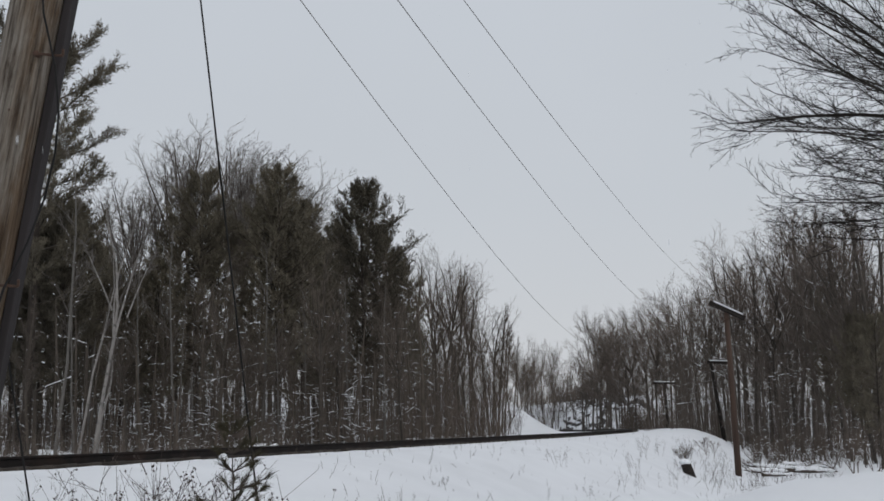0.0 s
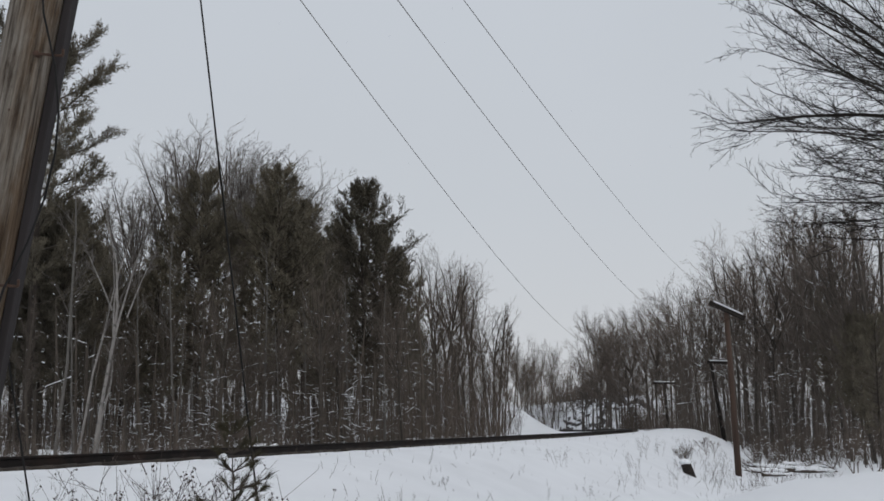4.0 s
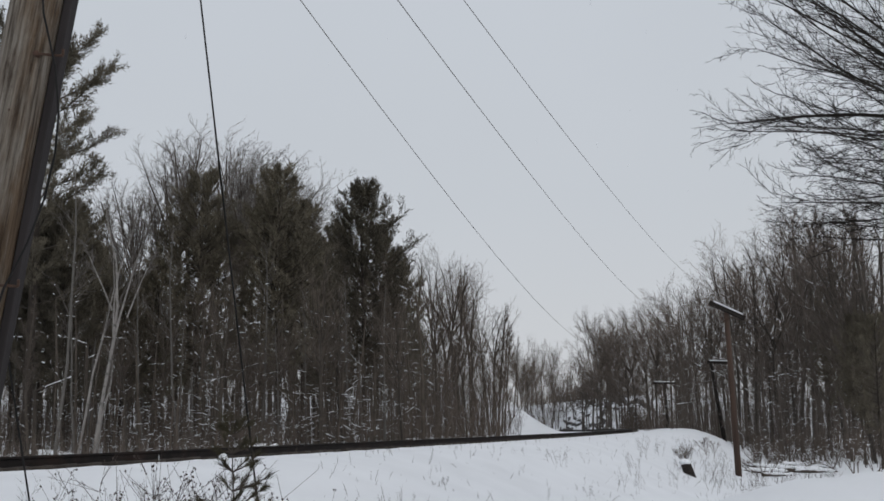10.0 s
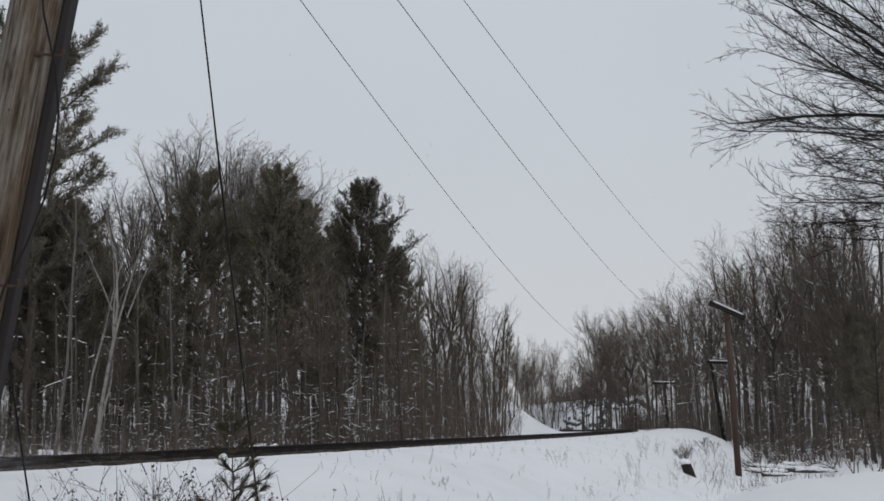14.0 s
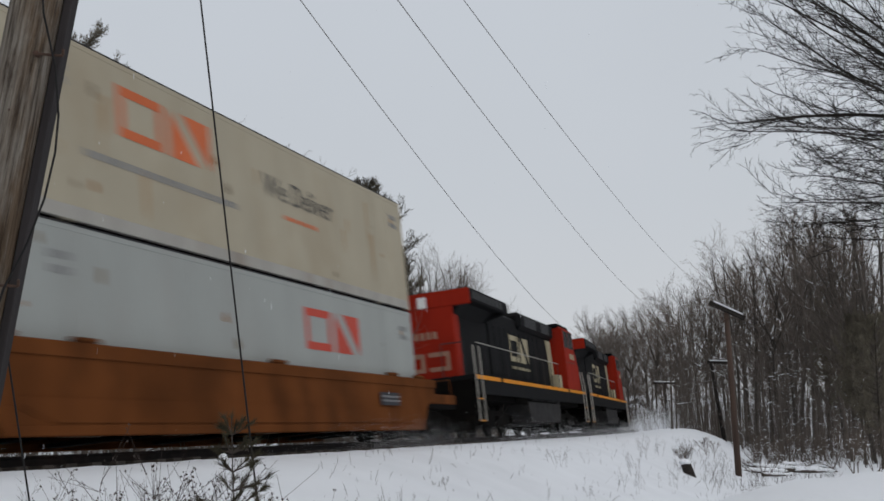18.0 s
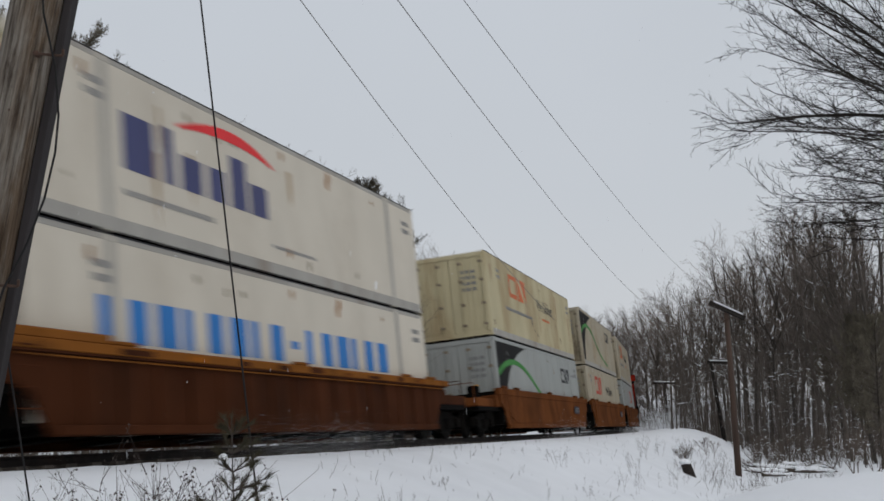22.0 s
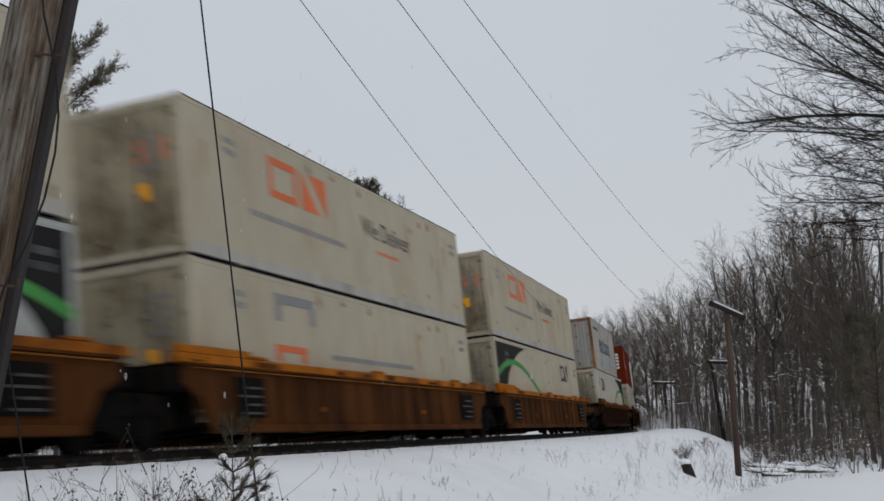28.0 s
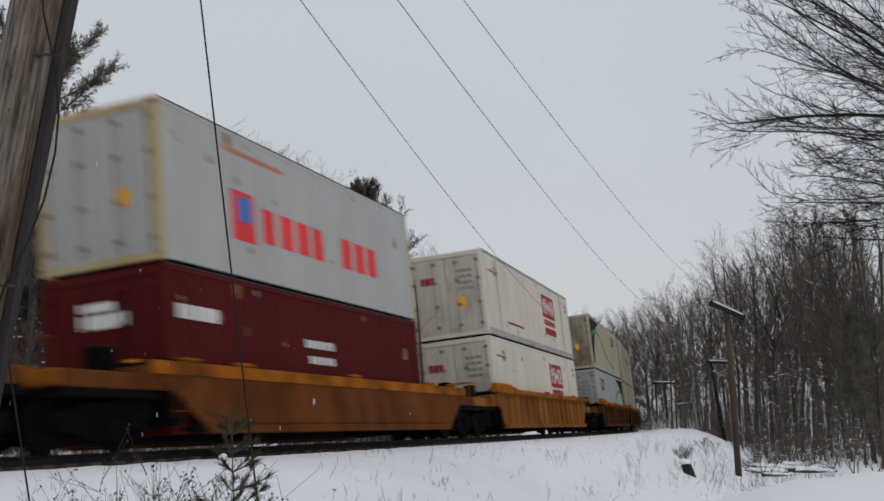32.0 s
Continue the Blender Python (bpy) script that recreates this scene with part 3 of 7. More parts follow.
def at(x, y, turn=0.0, size=1.0, lean_x=0.0, lean_y=0.0):
    return pose(x, y, gz(x, y), lean_x, lean_y, turn) @ Matrix.Diagonal((size, size, size, 1))


def place_of(px, depth):
    """Ground place depth metres ahead on a bearing px, in steps of 1/2031 about 792."""
    return (px - 792) * depth / 2031.0, depth


def build_woods():
    rng = random.Random(21)
    bare = [bare_tree(100 + k, 15.0, crown_base=(0.24, 0.32, 0.28, 0.36)[k], fork=(0.48, 0.58, 0.52, 0.56)[k], spread=(1.0, 0.9, 1.1, 0.85)[k], lean=0.05) for k in range(4)]
    far = [bare_tree(140 + k, 15.0, crown_base=(0.20, 0.26, 0.18)[k], fork=(0.46, 0.50, 0.42)[k], spread=(1.1, 1.0, 1.2)[k], lean=0.04, snow=0.04, thin=0.010, fine=3, twig=HILL_TWIG, bark=HILL_BARK, label="broad leafless tree far along the line") for k in range(3)]
    plain = [bare_tree(150 + k, 15.0, crown_base=(0.24, 0.30, 0.20)[k], fork=(0.52, 0.88, 0.48)[k], spread=(0.9, 0.8, 1.0)[k], mains=(6, 3, 6)[k], sides=(9, 18, 9)[k], side_len=((0.16, 0.12), (0.06, 0.24), (0.16, 0.12))[k], lean=0.05, snow=0.05, thin=0.0065, fine=3, twig=HILL_TWIG, bark=HILL_BARK, label="leafless brown hardwood tree on the hillside") for k in range(3)]
    tall = [bare_tree(160 + k, 15.0, crown_base=(0.50, 0.54, 0.48)[k], fork=(0.60, 0.66, 0.62)[k], spread=(1.0, 0.9, 1.1)[k], mains=8, sides=4, lean=0.03, snow=0.02, thin=0.0056, fine=4, steps=2, twig=PALE_TWIG, label="tall pale leafless hardwood behind the pines") for k in range(3)]
    slender = [bare_tree(170 + k, 15.0, crown_base=(0.26, 0.34)[k], fork=(0.48, 0.88)[k], spread=(0.75, 0.70)[k], mains=(4, 3)[k], sides=(9, 18)[k], side_len=((0.16, 0.12), (0.05, 0.24))[k], lean=0.05, snow=0.05, thin=0.006, label="slender leafless tree with upswept branches") for k in range(2)]
    pines = [pine_tree(200 + k, 14.0, crown_base=(0.26, 0.34, 0.22)[k], reach=(2.9, 3.1, 2.7)[k], round_top=(0.45, 0.25, 0.5)[k], rise=(0.10, 0.14, 0.08)[k]) for k in range(3)]
    slim = slim_birch(301)
    used = set()

    def put(ob, px, depth, height, nominal, turn=None):
        x, y = place_of(px, depth)
        m = at(x, y, rng.uniform(0, 360) if turn is None else turn, height / nominal)
        if ob.name in used:
            return copy_thing(ob, m @ Matrix.Diagonal((1 / ob.scale[0],) * 3 + (1,)))
        used.add(ob.name)
        ob.matrix_basis = m
        return ob

    # left wood: big pine by the line, birches, pines, tall hardwoods behind
    put(pine_tree(210, 17.5, 0.30, 3.6, 48, 0.18, 10, 0.85, 0.10, 0.085, 16), 45, 39, 17.5, 17.5, 20)
    put(slim, 96, 34, 9.6, 11.0)
    put(birch_clump(310), 168, 33, 9.0, 9.0, 0)
    for px, d, h in ((255, 40, 7.0), (318, 38, 8.0), (132, 37, 7.4), (460, 44, 8.2), (620, 50, 7.6), (545, 48, 6.8)):
        put(slim, px, d, h, 11.0)
    for px, d, h in ((308, 50, 10.2), (345, 48, 11.8), (495, 48, 12.0), (535, 50, 11.0), (375, 51, 10.2), (462, 50, 10.8), (705, 59, 10.0), (565, 54, 10.2), (120, 48, 10.4), (170, 57, 9.8), (245, 52, 8.0), (210, 46, 6.8), (95, 42, 9.2), (150, 43, 8.2), (60, 41, 8.4), (15, 42, 9.4), (112, 40, 7.0), (188, 45, 7.4), (270, 46, 7.6), (130, 52, 9.8), (30, 44, 9.0), (560, 62, 10.4), (250, 62, 9.0), (20, 50, 12.0), (70, 60, 12.0), (70, 45, 9.5), (690, 68, 9.0), (735, 78, 8.0)):
        put(pines[rng.randint(0, 2)], px, d, h, 14.0)
    put(pine_tree(211, 13.2, 0.2, 2.9, 110, 0.20, 5, 0.55, 0.30, 0.10, 11), 645, 57, 13.1, 13.2, 0)
    put(pines[0], 605, 60, 11.6, 14.0, 10)
    put(pines[1], 672, 60, 11.4, 14.0, 200)
    for px, d, h in ((222, 66, 15.6), (325, 68, 19.4), (275, 72, 17.0), (420, 70, 18.6), (388, 74, 18.6), (465, 72, 18.0), (520, 74, 17.2), (590, 74, 15.2), (545, 72, 16.2), (450, 64, 16.2), (300, 66, 17.6), (350, 70, 18.4), (180, 64, 14.2), (610, 80, 16.0), (440, 74, 18.8), (490, 76, 18.0), (250, 70, 15.6), (405, 72, 18.2), (478, 74, 18.2), (532, 74, 16.8)):
        put(rng.choice(tall), px, d, h * 1.07, 15.0)
    for px, d, h in ((752, 90, 13.6), (805, 98, 15.2), (842, 108, 15.8), (876, 122, 14.8), (890, 132, 13.2), (745, 84, 14.0), (775, 88, 15.4), (792, 92, 16.0), (815, 95, 15.6), (760, 96, 15.0), (720, 80, 12.6), (835, 104, 16.4), (850, 110, 16.2), (868, 118, 16.2), (884, 126, 15.0), (800, 104, 16.0), (895, 130, 12.6), (905, 136, 10.4), (912, 150, 11.0), (920, 168, 10.5), (928, 190, 13.0), (936, 220, 15.0), (944, 250, 16.5), (932, 270, 17.5), (952, 300, 18.5), (924, 210, 13.5), (962, 285, 16.5), (940, 235, 14.0)):
        put(rng.choice(slender + bare[:2]), px, d, h * 1.04, 15.0)
    for k in range(34):
        px, d = rng.uniform(0, 720), rng.uniform(34, 64)
        put(rng.choice(bare + slender), px, d, rng.uniform(4.5, 8.2) * (d / 42) ** 0.5, 15.0)
    for k in range(22):
        px, d = rng.uniform(640, 895), rng.uniform(66, 112)
        put(rng.choice(bare), px, d, rng.uniform(5.0, 8.6), 15.0)
    # wood on the other side, running away along the line
    for px, d, h in ((1500, 84, 12.0), (1545, 78, 11.0), (1470, 96, 11.0), (1530, 66, 8.5), (1560, 60, 8.0), (1400, 112, 9.5)):
        put(pines[rng.randint(0, 2)], px, d, h, 14.0)
    rows = ((1568, 66, 14.2), (1545, 72, 15.4), (1500, 76, 16.4), (1455, 82, 17.4), (1420, 86, 17.4), (1385, 92, 16.4), (1345, 97, 15.8), (1310, 102, 16.4), (1270, 110, 15.2),
            (1240, 118, 16.0), (1205, 126, 15.6), (1165, 136, 15.2), (1130, 146, 14.2), (1095, 158, 14.8), (1065, 170, 15.6), (1035, 185, 13.6), (1005, 215, 12.0), (980, 240, 12.4), (955, 265, 12.0))
    for px, d, h in rows:
        kinds = far if d > 115 else plain
        h *= 1.10 if d > 115 else 1.16
        for off, deep, high in ((0, 1.0, 1.0), (rng.uniform(-16, 22), 1.07, rng.uniform(0.9, 1.04)), (rng.uniform(-22, 22), 1.14, rng.uniform(0.92, 1.10)),
                                (rng.uniform(-20, 20), 0.95, rng.uniform(0.4, 0.75))):
            put(rng.choice(kinds), px + off, d * deep, h * high, 15.0)
    for px, d, h in ((1052, 176, 16.6), (1084, 170, 17.6), (1104, 166, 16.6), (1070, 168, 17.2), (1150, 148, 16.4), (1182, 142, 16.6), (965, 250, 12.4), (990, 236, 12.4), (945, 280, 12.0), (1330, 112, 18.2), (1370, 108, 18.0), (1410, 104, 19.2), (1445, 100, 19.6), (1290, 118, 17.2)):
        put(rng.choice(far), px, d, h * 1.10, 15.0)


build_woods()


def stem_wood(region, count, seed, height, bark, label, snow=0.3, limbs=12, thin=0.006):
    """Joined mass of thin straight trunks with dead side limbs that carry snow."""
    rs = np.random.RandomState(seed)
    px, d = rs.uniform(*region[0], count), rs.uniform(*region[1], count)
    x, y = (px - 792) * d / 2031.0, d
    p = np.stack((x, y, ground_z(x, y) - 0.2), 1)
    h = rs.uniform(*height, count)
    T = draw_out(rs, p, unit(np.stack((rs.randn(count) * 0.05, rs.randn(count) * 0.05, np.ones(count)), 1)), h, rs.uniform(0.02, 0.085, count), 7, 0.02, 0.025, 0.010)
    F = sprout(rs, *T, limbs, 0.04, 0.95, (1.0, 1.7), 0, 4, -0.01, 0.10, thin, 0.22, length=lambda t: rs.uniform(0.4, 1.7, len(t)))
    G = sprout(rs, *F, 4, 0.25, 1.0, (0.5, 1.0), 0.5, 2, 0.0, 0.12, thin * 0.8, 0.7)
    ob = tagged(part("woodland", shoots_mesh("woodland", [T, F, G], 3), bark), label, "woodland", kind="stuff")
    bits = snow_along(rs, [F, G], snow, 0.011 * (d.mean() / 45) ** 0.5)
    if bits:
        tagged(part("snow_on_limbs", shoots_mesh("snow_on_limbs", bits, 4), SNOW_CAP, ob), "snow lying along dead side limbs", kind="stuff")
    return ob


stem_wood(((-40, 760), (36, 64)), 130, 5, (2.5, 6.5), BARK, "thin dark trunks along the wood edge with snowy dead limbs", 0.10)
stem_wood(((-40, 720), (35, 56)), 26, 9, (3, 7), BIRCH, "thin pale saplings along the wood edge", 0.10)
stem_wood(((20, 720), (34.5, 46)), 42, 25, (1.0, 3.4), TWIG, "low dead saplings with snow along their twigs", 0.17, 14, 0.004)
stem_wood(((-60, 800), (66, 120)), 230, 15, (5, 9), BARK, "deep leafless woodland beyond the railway line", 0.0, 10, 0.012)
stem_wood(((720, 860), (96, 140)), 100, 6, (5, 10), BARK, "leafless woodland beside the cutting", 0.10, 10, 0.012)
stem_wood(((1190, 1640), (72, 150)), 300, 7, (5, 11), HILL_BARK, "deep leafless woodland on the hillside", 0.08, 9, 0.010)
stem_wood(((930, 1180), (232, 330)), 110, 8, (7, 12), HILL_BARK, "distant leafless woodland past the cutting", 0.0, 8, 0.02)


def brush(name, region, count, seed, length, rad, mat, label, depth_power=1.0):
    rs = np.random.RandomState(seed)
    px, d = rs.uniform(*region[0], count), region[1][0] + (region[1][1] - region[1][0]) * rs.rand(count) ** depth_power
    x, y = (px - 792) * d / 2031.0, d
    p = np.stack((x, y, ground_z(x, y) - 0.05), 1)
    way = unit(np.stack((rs.randn(count) * 0.3, rs.randn(count) * 0.3, np.ones(count)), 1))
    T = draw_out(rs, p, way, rs.uniform(*length, count), np.full(count, rad), 4, 0.02, 0.12, rad * 0.35)
    F = sprout(rs, *T, 7, 0.25, 1.0, (0.4, 1.0), 0.36, 2, 0.02, 0.1, rad * 0.25, 0.6, 0.4)
    return tagged(part(name, shoots_mesh(name, [T, F], 3), mat), label, "undergrowth", kind="stuff")


brush("undergrowth", ((-40, 900), (38, 90)), 1500, 31, (0.6, 4.0), 0.018, TWIG, "tangled bare undergrowth along the wood edge")
brush("undergrowth", ((-40, 520), (23, 37)), 420, 41, (0.25, 1.1), 0.010, TWIG, "low bare stems between the track and the wood")
brush("undergrowth", ((1330, 1640), (62, 110)), 600, 32, (0.6, 2.6), 0.018, HILL_TWIG, "bare brush and saplings below the hillside wood")
brush("undergrowth", ((925, 1150), (236, 290)), 1100, 33, (1.5, 5.0), 0.045, TWIG, "dark brush over the rock cutting")
brush("undergrowth", ((815, 925), (118, 190)), 330, 34, (0.8, 3.2), 0.024, TWIG, "bare brush on the snowy bank")
brush("undergrowth", ((1140, 1640), (96, 165)), 1000, 35, (1.5, 6.5), 0.028, HILL_TWIG, "dense bare brush under the hillside trees")
brush("undergrowth", ((1100, 1210), (140, 190)), 420, 36, (1.0, 4.5), 0.040, TWIG, "dark brush beside the rock cutting")


# ---- the big bare tree whose boughs hang over the bank ----
def overhanging_tree():
    rs = np.random.RandomState(79)
    x, y = 8.3, 14.6
    T = line_of([(x, y, gz(x, y) - 0.3), (x - 0.05, y, 0.0), (x - 0.2, y, 1.4), (x - 0.5, y, 2.6), (x - 0.9, y, 3.6), (x - 1.0, y, 5.0), (x - 0.9, y, 7.5), (x - 0.7, y, 9.5)], 0.26, 0.10)
    # height where the bough springs, rise in degrees, bearing off the picture plane, length, thickness
    rows = ((4.05, 17, 0, 3.5, 0.038), (4.0, 3, 14, 3.3, 0.020), (3.95, -3, -12, 3.3, 0.020), (4.1, 18, -16, 3.5, 0.026), (4.15, 25, 10, 3.5, 0.028), (4.25, 32, -8, 3.4, 0.026), (4.1, 9, -22, 3.2, 0.020),
            (4.3, 40, 16, 3.5, 0.028), (4.4, 47, -18, 3.5, 0.028), (4.5, 53, 4, 3.6, 0.028), (4.7, 58, -10, 3.6, 0.028), (5.2, 46, 12, 3.4, 0.026), (5.8, 36, -6, 3.2, 0.026), (4.0, 6, 24, 3.1, 0.020), (4.2, 29, -26, 3.3, 0.020), (4.25, 21, 24, 3.3, 0.020),
            (3.30, 9, 6, 2.7, 0.020), (3.2, 2, -8, 2.7, 0.020), (3.4, 17, 14, 2.5, 0.018), (3.05, -6, 4, 2.9, 0.018), (3.5, 24, -12, 2.4, 0.018), (2.8, 2, 10, 2.5, 0.018), (2.4, 8, -6, 2.1, 0.016), (3.25, 12, -20, 2.5, 0.016),
            (4.35, 42, -4, 4.3, 0.026), (4.55, 50, 10, 4.5, 0.026), (4.3, 36, 6, 4.1, 0.024), (4.9, 44, -14, 4.2, 0.024), (3.1, 5, 18, 3.1, 0.018), (2.95, 12, -14, 2.9, 0.016), (2.7, -3, 0, 2.9, 0.018), (2.55, 14, 12, 2.4, 0.014), (3.6, 8, -4, 2.9, 0.018), (5.0, 40, 180, 3.4, 0.04), (4.4, 35, 120, 3.2, 0.04), (6.2, 45, 250, 3.2, 0.04))
    p, d, ln, r = [], [], [], []
    for z, rise, off, length, rad in rows:
        c = [k for k in range(7) if T[0][0, k, 2] <= z < T[0][0, k + 1, 2]][0]
        f = (z - T[0][0, c, 2]) / (T[0][0, c + 1, 2] - T[0][0, c, 2])
        p.append(T[0][0, c] * (1 - f) + T[0][0, c + 1] * f)
        a, b = radians(rise), radians(off)
        d.append((-math.cos(a) * math.cos(b), math.cos(a) * math.sin(b), math.sin(a)))
        ln.append(length)
        r.append(rad)
    A = draw_out(rs, np.array(p), np.array(d), np.array(ln), np.array(r), 14, 0.004, 0.042, 0.005)
    B = sprout(rs, *A, 14, 0.15, 1.0, (0.25, 0.65), 0.40, 8, 0.012, 0.10, 0.0036, 0.5, 0.5, 0.8)
    C = sprout(rs, *B, 10, 0.12, 1.0, (0.35, 0.85), 0.34, 5, 0.035, 0.13, 0.0024, 0.6, 0.4, 0.9)
    D = sprout(rs, *C, 5, 0.15, 1.0, (0.4, 1.0), 0.45, 2, 0.04, 0.12, 0.0016, 0.65, 0.4)
    tree = new("tree")
    smooth(part("trunk", shoots_mesh("trunk", [T], 12), WET_BARK, tree))
    for k in range(len(rows)):
        smooth(part("bough", shoots_mesh("bough", [(A[0][k:k + 1], A[1][k:k + 1])], 6), WET_BARK, tree))
    part("crown", shoots_mesh("crown", [B, C, D], 3), WET_BARK, tree)
    tagged(tree, "large bare tree with long dark boughs over the bank", "tree")


overhanging_tree()


def snow_flecks(region, heights, count, seed, size):
    """Little pads of snow caught on twigs all through the wood."""
    rng = random.Random(seed)
    segs = []
    for _ in range(count):
        px, d = rng.uniform(*region[0]), rng.uniform(*region[1])
        x, y = place_of(px, d)
        z = gz(x, y) + heights[0] + (heights[1] - heights[0]) * rng.random() ** 1.6
        a, ln, h = rng.uniform(0, 6.28), rng.expovariate(1 / 0.045) + 0.015, size * rng.uniform(0.5, 1.4)
        p = Vector((x, y, z))
        q = p + Vector((math.cos(a), math.sin(a), rng.gauss(0, 0.35))) * min(ln, 0.9)
        m = (p + q) / 2 + Vector((0, 0, 0.015))
        segs.append((tuple(p), tuple(m), h * 0.4, h))
        segs.append((tuple(m), tuple(q), h, h * 0.3))
    tagged(part("snow_on_twigs", seg_mesh(segs, 4), SNOW_CAP), "small pads of snow caught on twigs", "snow", kind="stuff")


snow_flecks(((-20, 740), (33, 58)), (0.2, 6.0), 320, 71, 0.010)
snow_flecks(((560, 920), (58, 100)), (0.2, 5.0), 160, 72, 0.016)
snow_flecks(((1180, 1600), (64, 100)), (0.2, 6.5), 220, 73, 0.013)


# ---- poles and wires ----
def near_pole():
    pole = tagged(new("utility_pole"), "weathered leaning wooden utility pole with dark cable guard", "utility pole")
    a, b = Vector((-2.975, 6.0, -2.1)), Vector((-1.365, 6.0, 8.2))
    way = (b - a).normalized()
    bm = bmesh.new()
    tube(bm, (0, 0, 0), (0, 0, (b - a).length), 0.160, 0.125, 28)
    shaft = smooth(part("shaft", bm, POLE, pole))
    right = way.cross(Vector((0, 1, 0))).normalized()
    if right.x < 0:
        right = -right
    q = Matrix((right, way.cross(right), way)).transposed().to_4x4()
    shaft.matrix_basis = Matrix.Translation(a) @ q

    def along(z, side, front):
        t = (z - a.z) / (b.z - a.z)
        return a + (b - a) * t + right * side + Vector((0, -1, 0)) * front

    o = along(-1.7, 0.172, -0.03)
    guard = part("cable_guard", boxes((-0.023, 0.023, -0.05, 0.05, 0, 9.0), bev=0.006), TIMBER_DARK, pole, "dark plank nailed along the pole")
    guard.matrix_basis = Matrix.Translation(o) @ q
    for z in (1.12, 2.38, 3.65):
        bm = bmesh.new()
        c = along(z, 0.10, 0.125)
        e = along(z + 0.01, 0.240, 0.11)
        poly_tube(bm, [c, e, e + Vector((0.004, -0.01, 0.035))], 0.008, 8)
        tube(bm, c + Vector((0, -0.012, 0)), c + Vector((0, 0.03, 0)), 0.016, 0.016, 8)
        part("hook", bm, IRON, pole, "rusty iron hook")
    for k in range(9):
        bm = bmesh.new()
        c = along(-0.8 + k * 0.95, 0.02 + 0.03 * (k % 3), 0.138)
        tube(bm, c, c + Vector((0, -0.006, 0)), 0.008, 0.008, 6)
        part("nail", bm, IRON, pole)
    bm = bmesh.new()
    pts = [along(z, s, 0.16) for z, s in ((3.4, -0.02), (2.9, 0.04), (2.6, 0.11), (2.3, 0.235), (2.05, 0.298), (1.85, 0.318), (1.6, 0.308), (1.35, 0.262), (1.1, 0.185), (0.7, 0.14), (0.1, 0.16))]
    poly_tube(bm, pts, 0.006, 6)
    part("loose_cable", bm, WIRE, pole, "thin loose black cable")
    return pole


near_pole()


def wire(name, a, b, sag, r, mat, label, n=28):
    a, b = Vector(a), Vector(b)
    bm = bmesh.new()
    pts = []
    for i in range(n + 1):
        t = i / n
        pts.append(a.lerp(b, t) - Vector((0, 0, sag * 4 * t * (1 - t))))
    rings = []
    for i, p in enumerate(pts):
        d = (pts[min(n, i + 1)] - pts[max(0, i - 1)]).to_track_quat("Z", "Y")
        rings.append([bm.verts.new(p + d @ Vector((r * math.cos(1.0472 * k), r * math.sin(1.0472 * k), 0))) for k in range(6)])
    for u, w in zip(rings[:-1], rings[1:]):
        for k in range(6):
            bm.faces.new((u[k], u[(k + 1) % 6], w[(k + 1) % 6], w[k]))
    return tagged(smooth(part(name, bm, mat)), label, "wire")


def line_pole(px, depth, height, arm, turn, arms=1, tilt=0, wood=None, lean=-0.10):
    wood = wood or POLE_FAR
    x, y = place_of(px, depth)
    z = gz(x, y)
    pole = tagged(new("telegraph_pole"), "brown wooden line pole with snow on its crossarm", "utility pole", group="poles along the line")
    pole.matrix_basis = pose(x, y, z, 0, 0, turn)
    bm = bmesh.new()
    tube(bm, (0, 0, -0.4), (lean, 0, height), 0.155, 0.11, 12)
    smooth(part("shaft", bm, wood, pole))
    for k in range(arms):
        h = 0.0
        made = {o.name for o in pole.children}
        part("crossarm", boxes((-arm / 2 - 0.1, arm / 2 - 0.1, -0.19, -0.05, h - 0.08, h + 0.12), bev=0.01), WET_BARK, pole)
        part("snow_cap", boxes((-arm / 2 + 0.05, arm / 2 - 0.25, -0.165, -0.075, h + 0.124, h + 0.185), bev=0.02), SNOW_CAP, pole, "snow lying on the crossarm")
        for i in range(6):
            u = -arm / 2 + (i + 0.5) * arm / 6 - 0.1
            bm = bmesh.new()
            tube(bm, (u, -0.12, h + 0.12), (u, -0.12, h + 0.2), 0.018, 0.018, 6)
            tube(bm, (u, -0.12, h + 0.19), (u, -0.12, h + 0.30), 0.045, 0.03, 8)
            part("insulator", bm, WIRE_GREY, pole)
        for sg in (-1, 1):
            bm = bmesh.new()
            tube(bm, (sg * arm * 0.28 - 0.1, -0.12, h + 0.02), (-0.1, -0.12, h - 0.55), 0.016, 0.016, 5)
            part("brace", bm, IRON, pole)
        for ob in [o for o in pole.children if o.name not in made]:
            ob.matrix_basis = pose(0, 0, height - 0.3 - 0.6 * k, 0, tilt, 0)
    return pole


line_pole(1305, 52, 7.75, 1.75, 0, tilt=26)
line_pole(1285, 80, 5.7, 1.8, 10, tilt=2, wood=WET_BARK, lean=-0.75)
line_pole(1185, 112, 4.75, 2.3, 5, tilt=2, wood=WET_BARK)

